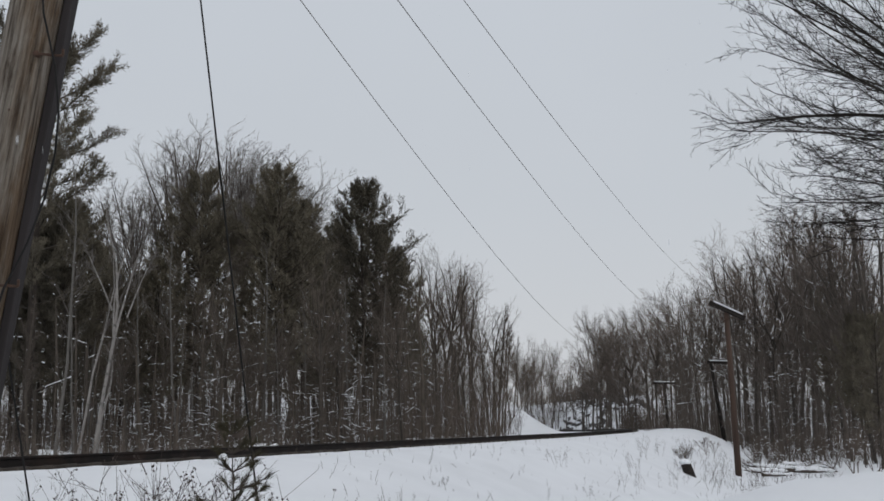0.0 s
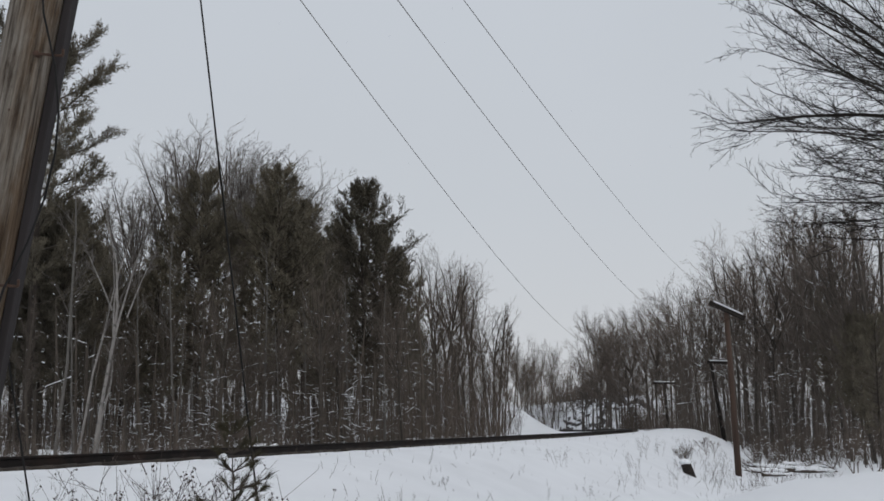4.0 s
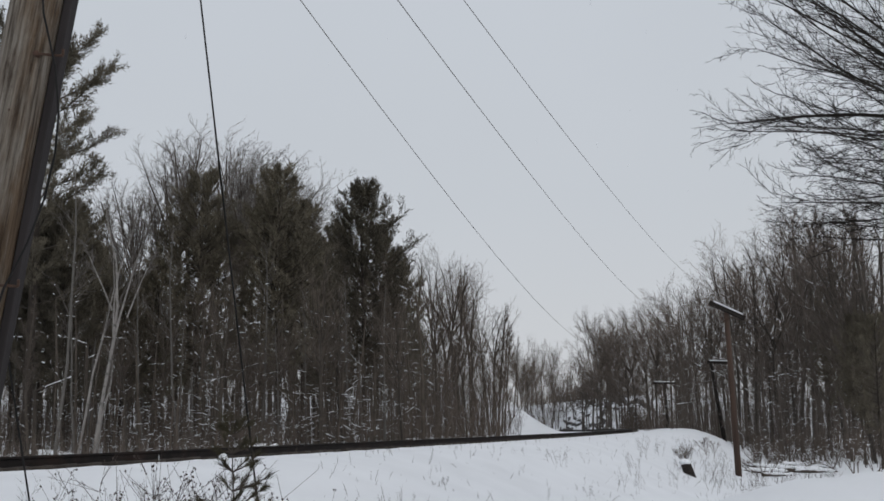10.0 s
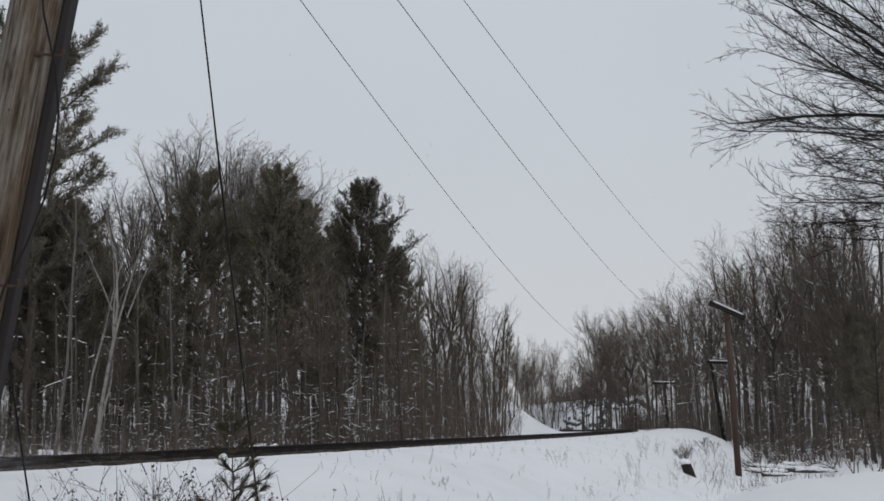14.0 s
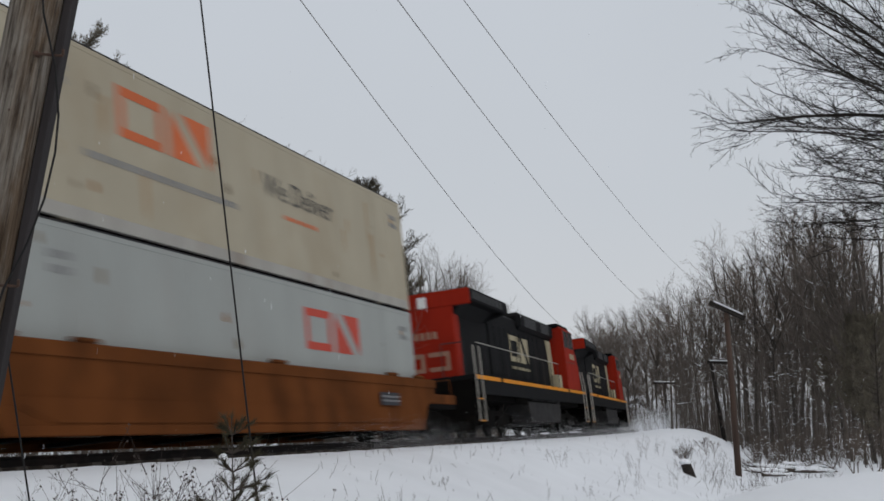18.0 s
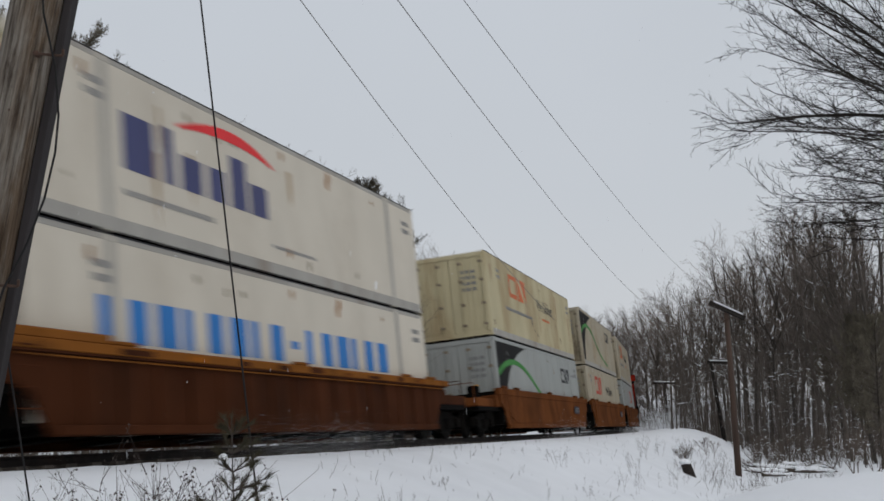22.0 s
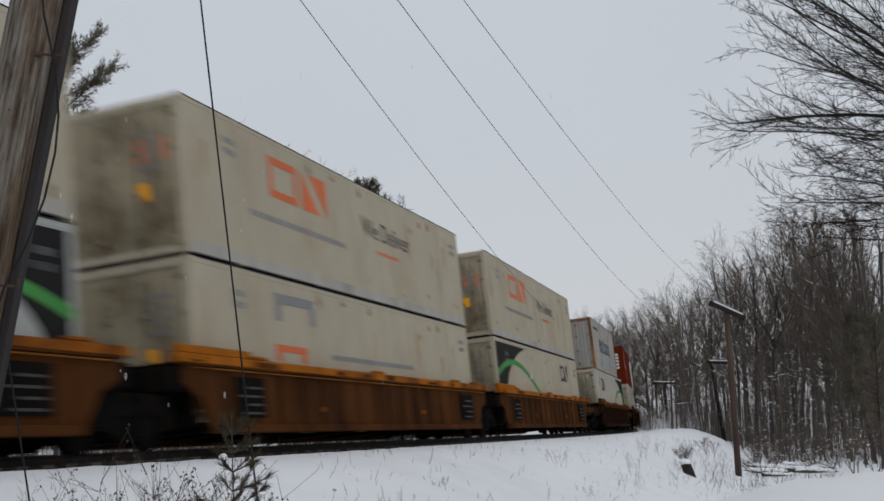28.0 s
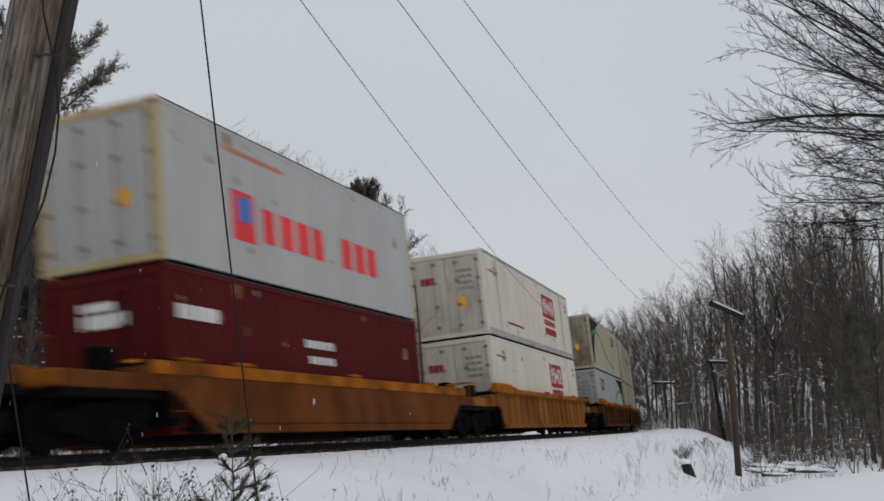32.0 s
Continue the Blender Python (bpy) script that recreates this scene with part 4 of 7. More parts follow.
wire("overhead_wire", (-5.78, -5.0, 7.96), (8.91, 70.0, 5.61), 1.35, 0.008, WIRE_GREY, "weathered grey overhead wire")
wire("overhead_wire", (-5.40, -5.0, 6.72), (12.94, 70.0, 7.85), 0.99, 0.008, WIRE_GREY, "weathered grey overhead wire")
wire("overhead_wire", (-5.40, -5.0, 6.40), (16.30, 70.0, 9.11), 1.1, 0.007, WIRE_GREY, "weathered grey overhead wire")
wire("guy_wire", (-2.17, 9.0, 5.6), (-1.42, 9.0, -0.75), 0.0, 0.0078, WIRE, "dark steel guy wire running down into the snow", 4)
wire("guy_wire", (-2.83, 7.0, 1.5), (-2.40, 7.0, -0.8), 0.0, 0.006, WIRE, "thin dark guy wire running down into the snow", 4)


# ---- train ----
def paint(name, rgb, stain=0.35, stain_rgb=(0.12, 0.07, 0.04), rough=0.55, vary=0.13, scale=0.95, metal=0.0, spec=0.12, at=(0.52, 0.72), drawn=0.12):
    return material(name, rgb, rough, metal, grain=1.3, vary=vary, stain=stain, stain_rgb=stain_rgb, stain_scale=scale, bump=0.04, fine=6, streak=True, spec=spec, stain_at=at, drawn=drawn)


LOCO_RED = paint("loco_red", (0.245, 0.0175, 0.008), 0.5, (0.11, 0.014, 0.009), 0.65, 0.12, spec=0.05, drawn=0.5)
LOCO_BLACK = paint("loco_black", (0.0072, 0.0072, 0.0078), 0.5, (0.014, 0.0125, 0.011), 0.7, 0.25, spec=0.05, drawn=0.5)
LOCO_WHITE = paint("loco_white", (0.36, 0.315, 0.215), 0.7, (0.16, 0.12, 0.07), 0.7, 0.15, spec=0.05, drawn=0.6)
LOCO_FADED = paint("loco_faded_marking", (0.30, 0.17, 0.12), 0.6, (0.20, 0.06, 0.035), spec=0.05, drawn=0.6)
STRIPE = paint("yellow_stripe", (0.60, 0.225, 0.010), 0.15, (0.3, 0.13, 0.02), 0.5)
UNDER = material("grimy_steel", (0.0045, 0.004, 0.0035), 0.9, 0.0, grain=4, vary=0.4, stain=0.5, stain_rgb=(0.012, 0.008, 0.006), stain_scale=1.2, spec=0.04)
TANK = material("fuel_tank_paint", (0.032, 0.031, 0.031), 0.8, 0.0, grain=2, vary=0.4, stain=0.7, stain_rgb=(0.045, 0.040, 0.037), stain_scale=1.3, spec=0.05)
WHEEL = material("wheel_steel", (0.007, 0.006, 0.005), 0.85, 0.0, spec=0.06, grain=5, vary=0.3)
GLASS = material("cab_glass", (0.008, 0.010, 0.012), 0.10, 0.0, grain=2, vary=0.1, bump=0.0, spec=0.22)
RUBBER = material("black_gasket", (0.02, 0.02, 0.02), 0.8, bump=0.0)
GRILLE = material("radiator_grille", (0.012, 0.012, 0.013), 0.7, 0.2, grain=30, vary=0.5, bump=0.4, fine=60)
WELL_SMOOTH = paint("well_orange_brown", (0.128, 0.044, 0.0145), 0.7, (0.045, 0.018, 0.008), 0.85, 0.25, 0.8, spec=0.015, at=(0.46, 0.68), drawn=0.5)
WELL_BRIGHT = paint("well_bright_orange", (0.215, 0.080, 0.020), 0.8, (0.040, 0.017, 0.007), 0.75, 0.3, 0.8, spec=0.015, at=(0.48, 0.70), drawn=0.35)
CHORD_DUSK = paint("well_dusky_chord", (0.105, 0.038, 0.011), 0.85, (0.032, 0.014, 0.007), 0.7, 0.25, spec=0.015, drawn=1.0)
WELL_RED = paint("well_red_brown", (0.058, 0.0195, 0.0085), 0.8, (0.024, 0.0105, 0.006), 0.75, 0.3, spec=0.015, at=(0.46, 0.68), drawn=0.3)
WELL_DARK = paint("well_dark_brown", (0.0205, 0.0084, 0.0036), 0.85, (0.0065, 0.0032, 0.002), 0.75, 0.45, spec=0.015, at=(0.46, 0.68), drawn=0.3)
WELL_ORANGE = paint("well_rust_orange", (0.070, 0.0262, 0.0080), 0.85, (0.020, 0.009, 0.005), 0.75, 0.3, 0.8, spec=0.015, at=(0.45, 0.66), drawn=0.35)
CHORD = paint("well_top_chord", (0.30, 0.095, 0.010), 0.85, (0.075, 0.026, 0.010), 0.7, 0.25, 1.1, spec=0.015, at=(0.44, 0.64), drawn=1.0)
CHORD_BROWN = paint("well_brown_chord", (0.19, 0.070, 0.015), 0.85, (0.040, 0.017, 0.008), 0.7, 0.25, spec=0.015, drawn=1.0)
BOX_CREAM = paint("cream_box", (0.365, 0.325, 0.245), 0.62, (0.255, 0.190, 0.115), 0.65, 0.06, 0.42, spec=0.08, at=(0.50, 0.78), drawn=0.55)
BOX_DIRTY = paint("dirty_cream_box", (0.455, 0.400, 0.255), 0.75, (0.235, 0.14, 0.055), 0.7, 0.08, 0.5, spec=0.08, at=(0.47, 0.72), drawn=0.4)
BOX_WHITE = paint("white_box", (0.56, 0.512, 0.430), 0.45, (0.33, 0.275, 0.21), 0.6, 0.05, 0.45, spec=0.08, at=(0.50, 0.76), drawn=0.5)
BOX_GREY = paint("pale_grey_box", (0.305, 0.318, 0.302), 0.4, (0.28, 0.27, 0.25), 0.6, 0.06, 0.5, spec=0.08, drawn=0.5)
BOX_STEEL = paint("weathered_steel_box", (0.325, 0.320, 0.300), 0.6, (0.25, 0.19, 0.12), 0.65, 0.06, 0.6, spec=0.06, at=(0.48, 0.72), drawn=0.4)
BOX_IVORY = paint("ivory_box", (0.405, 0.382, 0.325), 0.55, (0.27, 0.215, 0.145), 0.65, 0.06, 0.45, spec=0.06, at=(0.49, 0.74), drawn=0.5)
BOX_RED = paint("red_box", (0.130, 0.019, 0.0085), 0.35, (0.09, 0.018, 0.010), 0.7, 0.1, spec=0.04)
BOX_MAROON = paint("maroon_box", (0.075, 0.009, 0.009), 0.3, (0.06, 0.012, 0.012), 0.7, spec=0.05)
BOX_SILVER = paint("silver_grey_box", (0.37, 0.37, 0.362), 0.45, (0.33, 0.29, 0.23), 0.6, 0.06, 0.5, spec=0.08, drawn=0.4)
DOOR_GRIME = paint("road_grimed_door", (0.300, 0.262, 0.185), 0.85, (0.075, 0.050, 0.026), 0.8, 0.2, 1.1, spec=0.05, at=(0.44, 0.66), drawn=0.7)
DOOR_DUST = paint("dusty_white_door", (0.45, 0.415, 0.345), 0.65, (0.17, 0.125, 0.08), 0.8, 0.15, 1.2, spec=0.05, at=(0.48, 0.70), drawn=0.5)
SCUFF = paint("dark_scuff", (0.20, 0.165, 0.12), 0.5, (0.28, 0.23, 0.17), 0.8, 0.3, 2.0, spec=0.05, drawn=1.0)
RUST_SPOT = paint("rust_spot", (0.25, 0.115, 0.040), 0.6, (0.34, 0.24, 0.15), 0.8, 0.3, 2.5, spec=0.05, drawn=0.6)
DARK_RAIL = paint("dark_rail", (0.03, 0.03, 0.032), 0.3, spec=0.15)
RUST_POST = paint("rusty_post", (0.29, 0.145, 0.055), 0.85, (0.10, 0.045, 0.020), at=(0.42, 0.64), drawn=0.35)
YELLOWED_POST = paint("yellowed_post", (0.40, 0.31, 0.17), 0.6, (0.36, 0.24, 0.10))
STEEL_RAIL = paint("grey_steel_rail", (0.33, 0.315, 0.285), 0.6, (0.16, 0.10, 0.06), spec=0.08)
INK_RED = paint("red_lettering", (0.44, 0.060, 0.038), 0.1)
INK_ORANGE = paint("orange_lettering", (0.52, 0.125, 0.045), 0.15)
INK_BLACK = paint("black_lettering", (0.03, 0.03, 0.035), 0.1)
INK_DARK = paint("dark_swoosh", (0.015, 0.0145, 0.0145), 0.1, spec=0.04)
INK_GREEN = paint("green_swoosh", (0.050, 0.215, 0.048), 0.1)
INK_BLUE = paint("blue_lettering", (0.03, 0.17, 0.46), 0.1)
INK_NAVY = paint("navy_lettering", (0.060, 0.066, 0.150), 0.1)
INK_CRIMSON = paint("crimson_lettering", (0.27, 0.016, 0.022), 0.1)
INK_SCARLET = paint("scarlet_lettering", (0.66, 0.035, 0.04), 0.1)
INK_WHITE = paint("white_lettering", (0.62, 0.62, 0.60), 0.1)
INK_GREY = paint("grey_lettering", (0.20, 0.20, 0.20), 0.1)
DATA_INK = paint("worn_data_text", (0.045, 0.042, 0.04), 0.5)
INK_FADED = paint("faded_white_lettering", (0.40, 0.36, 0.34), 0.4, (0.2, 0.08, 0.05))
INK_YELLOW = paint("yellow_placard", (0.75, 0.33, 0.02), 0.1)
INK_SKY = paint("pale_blue_panel", (0.25, 0.315, 0.345), 0.1)


def dated(ob, s):
    ob["start"] = s
    TRAIN.append((ob, s))
    return ob


TRAIN = []


def ribbon(name, pts, w, y, mat, parent, label):
    """A painted ribbon of widths w along points in x and z, lying on the side plane y."""
    n = len(pts)
    verts = []
    for i in range(n):
        a, b = pts[max(0, i - 1)], pts[min(n - 1, i + 1)]
        d = Vector((b[0] - a[0], b[1] - a[1])).normalized()
        nx, nz = -d.y * w[i] / 2, d.x * w[i] / 2
        verts += [(pts[i][0] + nx, y, pts[i][1] + nz), (pts[i][0] - nx, y, pts[i][1] - nz)]
    return part(name, (verts, [(2 * i, 2 * i + 1, 2 * i + 3, 2 * i + 2) for i in range(n - 1)]), mat, parent, label)


def curve_pts(a, c, b, n=14):
    return [((1 - t) ** 2 * a[0] + 2 * t * (1 - t) * c[0] + t * t * b[0], (1 - t) ** 2 * a[1] + 2 * t * (1 - t) * c[1] + t * t * b[1]) for t in [i / (n - 1) for i in range(n)]]


def mark(box_ob, name, mat, y, *rects, label=""):
    """Flat painted bars on the side plane y: x0, x1, z0, z1 each."""
    if len(rects) <= 16 and not name.startswith("small"):
        for k, (x0, x1, z0, z1) in enumerate(rects):
            ob = part(name, boxes((x0, x1, y - 0.004, y + 0.001, z0, z1)), mat, box_ob, label if k == 0 else "")
        return ob
    bm = bmesh.new()
    for x0, x1, z0, z1 in rects:
        box(bm, x0, x1, y - 0.004, y + 0.001, z0, z1)
    return tagged(part(name, bm, mat, box_ob), label or "row of small painted bars", kind="stuff")


def flat_ring(name, mat, parent, y, x0, x1, z0, z1, t, t_right, label=""):
    """A hollow rectangle painted on the side plane y."""
    o = [(x0, z0), (x1, z0), (x1, z1), (x0, z1)]
    i = [(x0 + t, z0 + t), (x1 - t_right, z0 + t), (x1 - t_right, z1 - t), (x0 + t, z1 - t)]
    verts = [(a, y - 0.004, b) for a, b in o + i]
    return part(name, (verts, [(k, (k + 1) % 4, 4 + (k + 1) % 4, 4 + k) for k in range(4)]), mat, parent, label)


def bar_row(x0, x1, z0, z1, n, gap=0.3):
    w = (x1 - x0) / n
    return [(x0 + i * w, x0 + (i + 1 - gap) * w, z0, z1) for i in range(n)]


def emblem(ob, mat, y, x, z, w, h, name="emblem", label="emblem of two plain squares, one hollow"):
    """Two plain squares side by side: a hollow one, and one cut corner to corner."""
    t = h * 0.19
    a = w * 0.46
    frame_part = flat_ring(name, mat, ob, y, x, x + a, z, z + h, t, t, label)
    b = x + w * 0.54
    bm = bmesh.new()
    prism(bm, [(b, z), (b, z + h), (x + w - t * 2.6, z)], y - 0.004, y + 0.001)
    part(name, bm, mat, ob)
    bm = bmesh.new()
    prism(bm, [(x + w, z), (x + w, z + h), (b + t * 2.6, z + h)], y - 0.004, y + 0.001)
    part(name, bm, mat, ob)
    return frame_part


def container(name, label, length, mat, smooth_side=True, width=2.59, high=2.87, post=None, rail=None, doors=True, door_mat=None, edge=None, spots=12, placard=True):
    """x runs from 0 at the leading end to -length; z from its floor; the door end trails."""
    c = tagged(new(name), label, "container", group="containers on the train")
    hw, rl = width / 2, rail or mat
    rs = random.Random(int(length * 7) + len(TRAIN))
    pm = post or mat
    t = 0.035
    for sg in (-1, 1):
        y = sg * hw
        bm = bmesh.new()
        if smooth_side:
            box(bm, -length + 0.10, -0.10, min(y, y - sg * t) , max(y, y - sg * t), 0.16, high - 0.10)
            k = 1.15
            while k < length - 0.6 and sg < 0:
                part("panel_seam", boxes((-k - 0.008, -k + 0.008, y - 0.002, y, 0.18, high - 0.12)), mat, c)
                k += 1.22
        else:
            n = int(length / 0.28)
            xs = [-0.10 - (length - 0.20) * i / (n * 4) for i in range(n * 4 + 1)]
            dep = (0.0, 0.0, 0.036, 0.036)
            a = [bm.verts.new((x, y - sg * dep[i % 4], 0.16)) for i, x in enumerate(xs)]
            b = [bm.verts.new((x, y - sg * dep[i % 4], high - 0.10)) for i, x in enumerate(xs)]
            for i in range(len(xs) - 1):
                bm.faces.new((a[i], a[i + 1], b[i + 1], b[i]))
        part("side_panel", bm, mat, c)
        brail = STEEL_RAIL if length > 14 else rl
        part("bottom_rail", boxes((-length + 0.1, -0.1, min(y, y - sg * 0.07) - 0.012, max(y, y - sg * 0.07) + 0.012, 0.02, 0.24 if length > 14 else 0.17), bev=0.008), brail, c)
        part("top_rail", boxes((-length + 0.1, -0.1, min(y, y - sg * 0.06) - 0.006, max(y, y - sg * 0.06) + 0.006, high - 0.11, high - 0.012), bev=0.01), rl, c)
        part("roof_edge", boxes((-length + 0.03, -0.03, min(y, y - sg * 0.09) - 0.008, max(y, y - sg * 0.09) + 0.008, high - 0.012, high + 0.008)), edge or DARK_RAIL, c)
        if sg < 0:
            for _ in range(spots):
                # small scuffs and rust spots of ragged outline
                px, pz, w = -rs.uniform(0.3, length - 0.3), rs.choice((rs.uniform(0.3, 0.7), rs.uniform(0.3, high - 0.3), rs.uniform(high - 0.6, high - 0.2))), rs.uniform(0.05, 0.16)
                k = rs.randint(6, 8)
                ring = [(px + w * rs.uniform(0.4, 1.0) * math.cos(6.283 * i / k), pz + w * rs.uniform(0.4, 1.3) * math.sin(6.283 * i / k)) for i in range(k)]
                part("scuff", ([(u, y - 0.003, v) for u, v in ring], [tuple(range(k))]), SCUFF if rs.random() < 0.55 else RUST_SPOT, c)
        for x in (-0.055, -length + 0.055):
            part("corner_post", boxes((x - 0.075, x + 0.055, min(y + sg * 0.005, y - sg * 0.14), max(y + sg * 0.005, y - sg * 0.14), 0.12, high - 0.12), bev=0.012), pm, c)
        if length > 14:
            for x in (-1.98, -length + 1.98):
                part("stacking_post", boxes((x - 0.10, x + 0.10, min(y, y + sg * 0.007), max(y, y + sg * 0.007), 0.02, high), bev=0.002), rl, c)
        xs = (-0.09, -length + 0.09) + ((-1.98, -length + 1.98) if length > 14 else ())
        for x in xs:
            for z in (0.0, high - 0.12):
                part("corner_casting", boxes((x - 0.09, x + 0.09, min(y + sg * 0.009, y - sg * 0.16), max(y + sg * 0.009, y - sg * 0.16), z, z + 0.12), bev=0.012), pm, c)
    part("roof", boxes((-length + 0.02, -0.02, -hw + 0.05, hw - 0.05, high - 0.06, high - 0.015)), mat, c)
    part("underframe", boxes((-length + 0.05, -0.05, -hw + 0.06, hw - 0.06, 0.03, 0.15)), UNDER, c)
    part("front_wall", boxes((-0.06, -0.02, -hw + 0.10, hw - 0.10, 0.12, high - 0.1)), mat, c)
    if doors:
        x = -length
        dm = door_mat or {BOX_CREAM: DOOR_GRIME, BOX_DIRTY: BOX_DIRTY, BOX_WHITE: DOOR_DUST, BOX_IVORY: DOOR_GRIME}.get(mat, mat)
        part("door_header", boxes((x, x + 0.1, -hw + 0.12, hw - 0.12, high - 0.16, high - 0.01)), pm, c)
        part("door_sill", boxes((x, x + 0.1, -hw + 0.12, hw - 0.12, 0.02, 0.15)), pm, c)
        for sg in (-1, 1):
            bm = bmesh.new()
            y0, y1 = sorted((sg * 0.012, sg * (hw - 0.13)))
            box(bm, x + 0.03, x + 0.07, y0, y1, 0.16, high - 0.17)
            door = part("door", bm, dm, c)
            for k in range(5):
                # upright pressed ribs
                yr = y0 + 0.10 + k * (y1 - y0 - 0.20) / 5
                part("door_rib", boxes((x + 0.004, x + 0.029, yr, yr + (y1 - y0 - 0.20) / 5 - 0.085, 0.26, high - 0.28), bev=0.010), dm, door)
            for k in (0.30, 0.86):
                y = sg * hw * k
                bm = bmesh.new()
                tube(bm, (x - 0.012, y, 0.10), (x - 0.012, y, high - 0.10), 0.020, 0.020, 6)
                part("lock_rod", bm, dm, door)
                for z in (0.35, 1.05, 1.85, high - 0.40):
                    part("rod_bracket", boxes((x - 0.040, x + 0.03, y - 0.07, y + 0.07, z, z + 0.09), bev=0.01), SCUFF if mat is not BOX_RED and mat is not BOX_MAROON else dm, door)
            for z in (0.4, 1.05, 1.7, 2.35):
                bm = boxes((x - 0.012, x + 0.03, min(sg * (hw - 0.17), sg * (hw - 0.04)), max(sg * (hw - 0.17), sg * (hw - 0.04)), z, z + 0.09))
                part("hinge", bm, pm, door)
        if placard:
            part("placard", boxes((x - 0.003, x + 0.03, -0.62, -0.32, 1.02, 1.32)), INK_YELLOW, c, "yellow warning placard")
    return c


def wheelset_mesh(r):
    bm = bmesh.new()
    for sg in (-1, 1):
        tube(bm, (0, sg * 0.72, 0), (0, sg * 0.78, 0), r, r, 24)
        tube(bm, (0, sg * 0.66, 0), (0, sg * 0.72, 0), r + 0.028, r + 0.028, 24)
        tube(bm, (0, sg * 0.78, 0), (0, sg * 0.83, 0), r * 0.30, r * 0.28, 12)
    tube(bm, (0, -0.95, 0), (0, 0.95, 0), 0.08, 0.08, 10)
    return bm


AXLES = []


def truck(parent, x, base=0.89, r=0.42, axles=2, mat=None):
    """A bogie with its side frames, bolster and wheelsets."""
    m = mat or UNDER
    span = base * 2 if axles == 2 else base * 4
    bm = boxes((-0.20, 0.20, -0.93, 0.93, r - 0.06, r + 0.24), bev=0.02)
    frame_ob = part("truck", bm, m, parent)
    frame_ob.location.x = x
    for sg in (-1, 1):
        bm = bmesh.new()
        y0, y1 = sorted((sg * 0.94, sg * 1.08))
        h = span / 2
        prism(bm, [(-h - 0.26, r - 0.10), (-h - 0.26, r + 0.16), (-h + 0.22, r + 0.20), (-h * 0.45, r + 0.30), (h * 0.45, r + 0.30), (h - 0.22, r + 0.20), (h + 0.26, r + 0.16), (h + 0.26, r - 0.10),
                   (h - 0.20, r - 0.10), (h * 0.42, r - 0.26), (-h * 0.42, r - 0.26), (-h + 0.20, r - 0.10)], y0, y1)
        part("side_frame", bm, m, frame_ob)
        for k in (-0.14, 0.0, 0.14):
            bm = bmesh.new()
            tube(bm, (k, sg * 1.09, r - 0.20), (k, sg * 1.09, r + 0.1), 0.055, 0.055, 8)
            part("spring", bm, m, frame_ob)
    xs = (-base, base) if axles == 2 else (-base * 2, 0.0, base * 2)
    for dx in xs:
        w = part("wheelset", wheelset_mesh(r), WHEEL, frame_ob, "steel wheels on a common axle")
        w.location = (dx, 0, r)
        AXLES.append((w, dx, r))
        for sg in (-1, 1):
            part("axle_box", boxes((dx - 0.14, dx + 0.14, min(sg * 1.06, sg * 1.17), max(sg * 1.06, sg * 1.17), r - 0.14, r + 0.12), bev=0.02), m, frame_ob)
    return frame_ob


def coupler(parent, x, sg):
    bm = boxes((min(x, x + sg * 0.75), max(x, x + sg * 0.75), -0.10, 0.10, 0.74, 0.96), bev=0.02)
    box(bm, min(x + sg * 0.62, x + sg * 0.98), max(x + sg * 0.62, x + sg * 0.98), -0.17, 0.17, 0.68, 1.02, bev=0.04)
    part("coupler", bm, UNDER, parent)


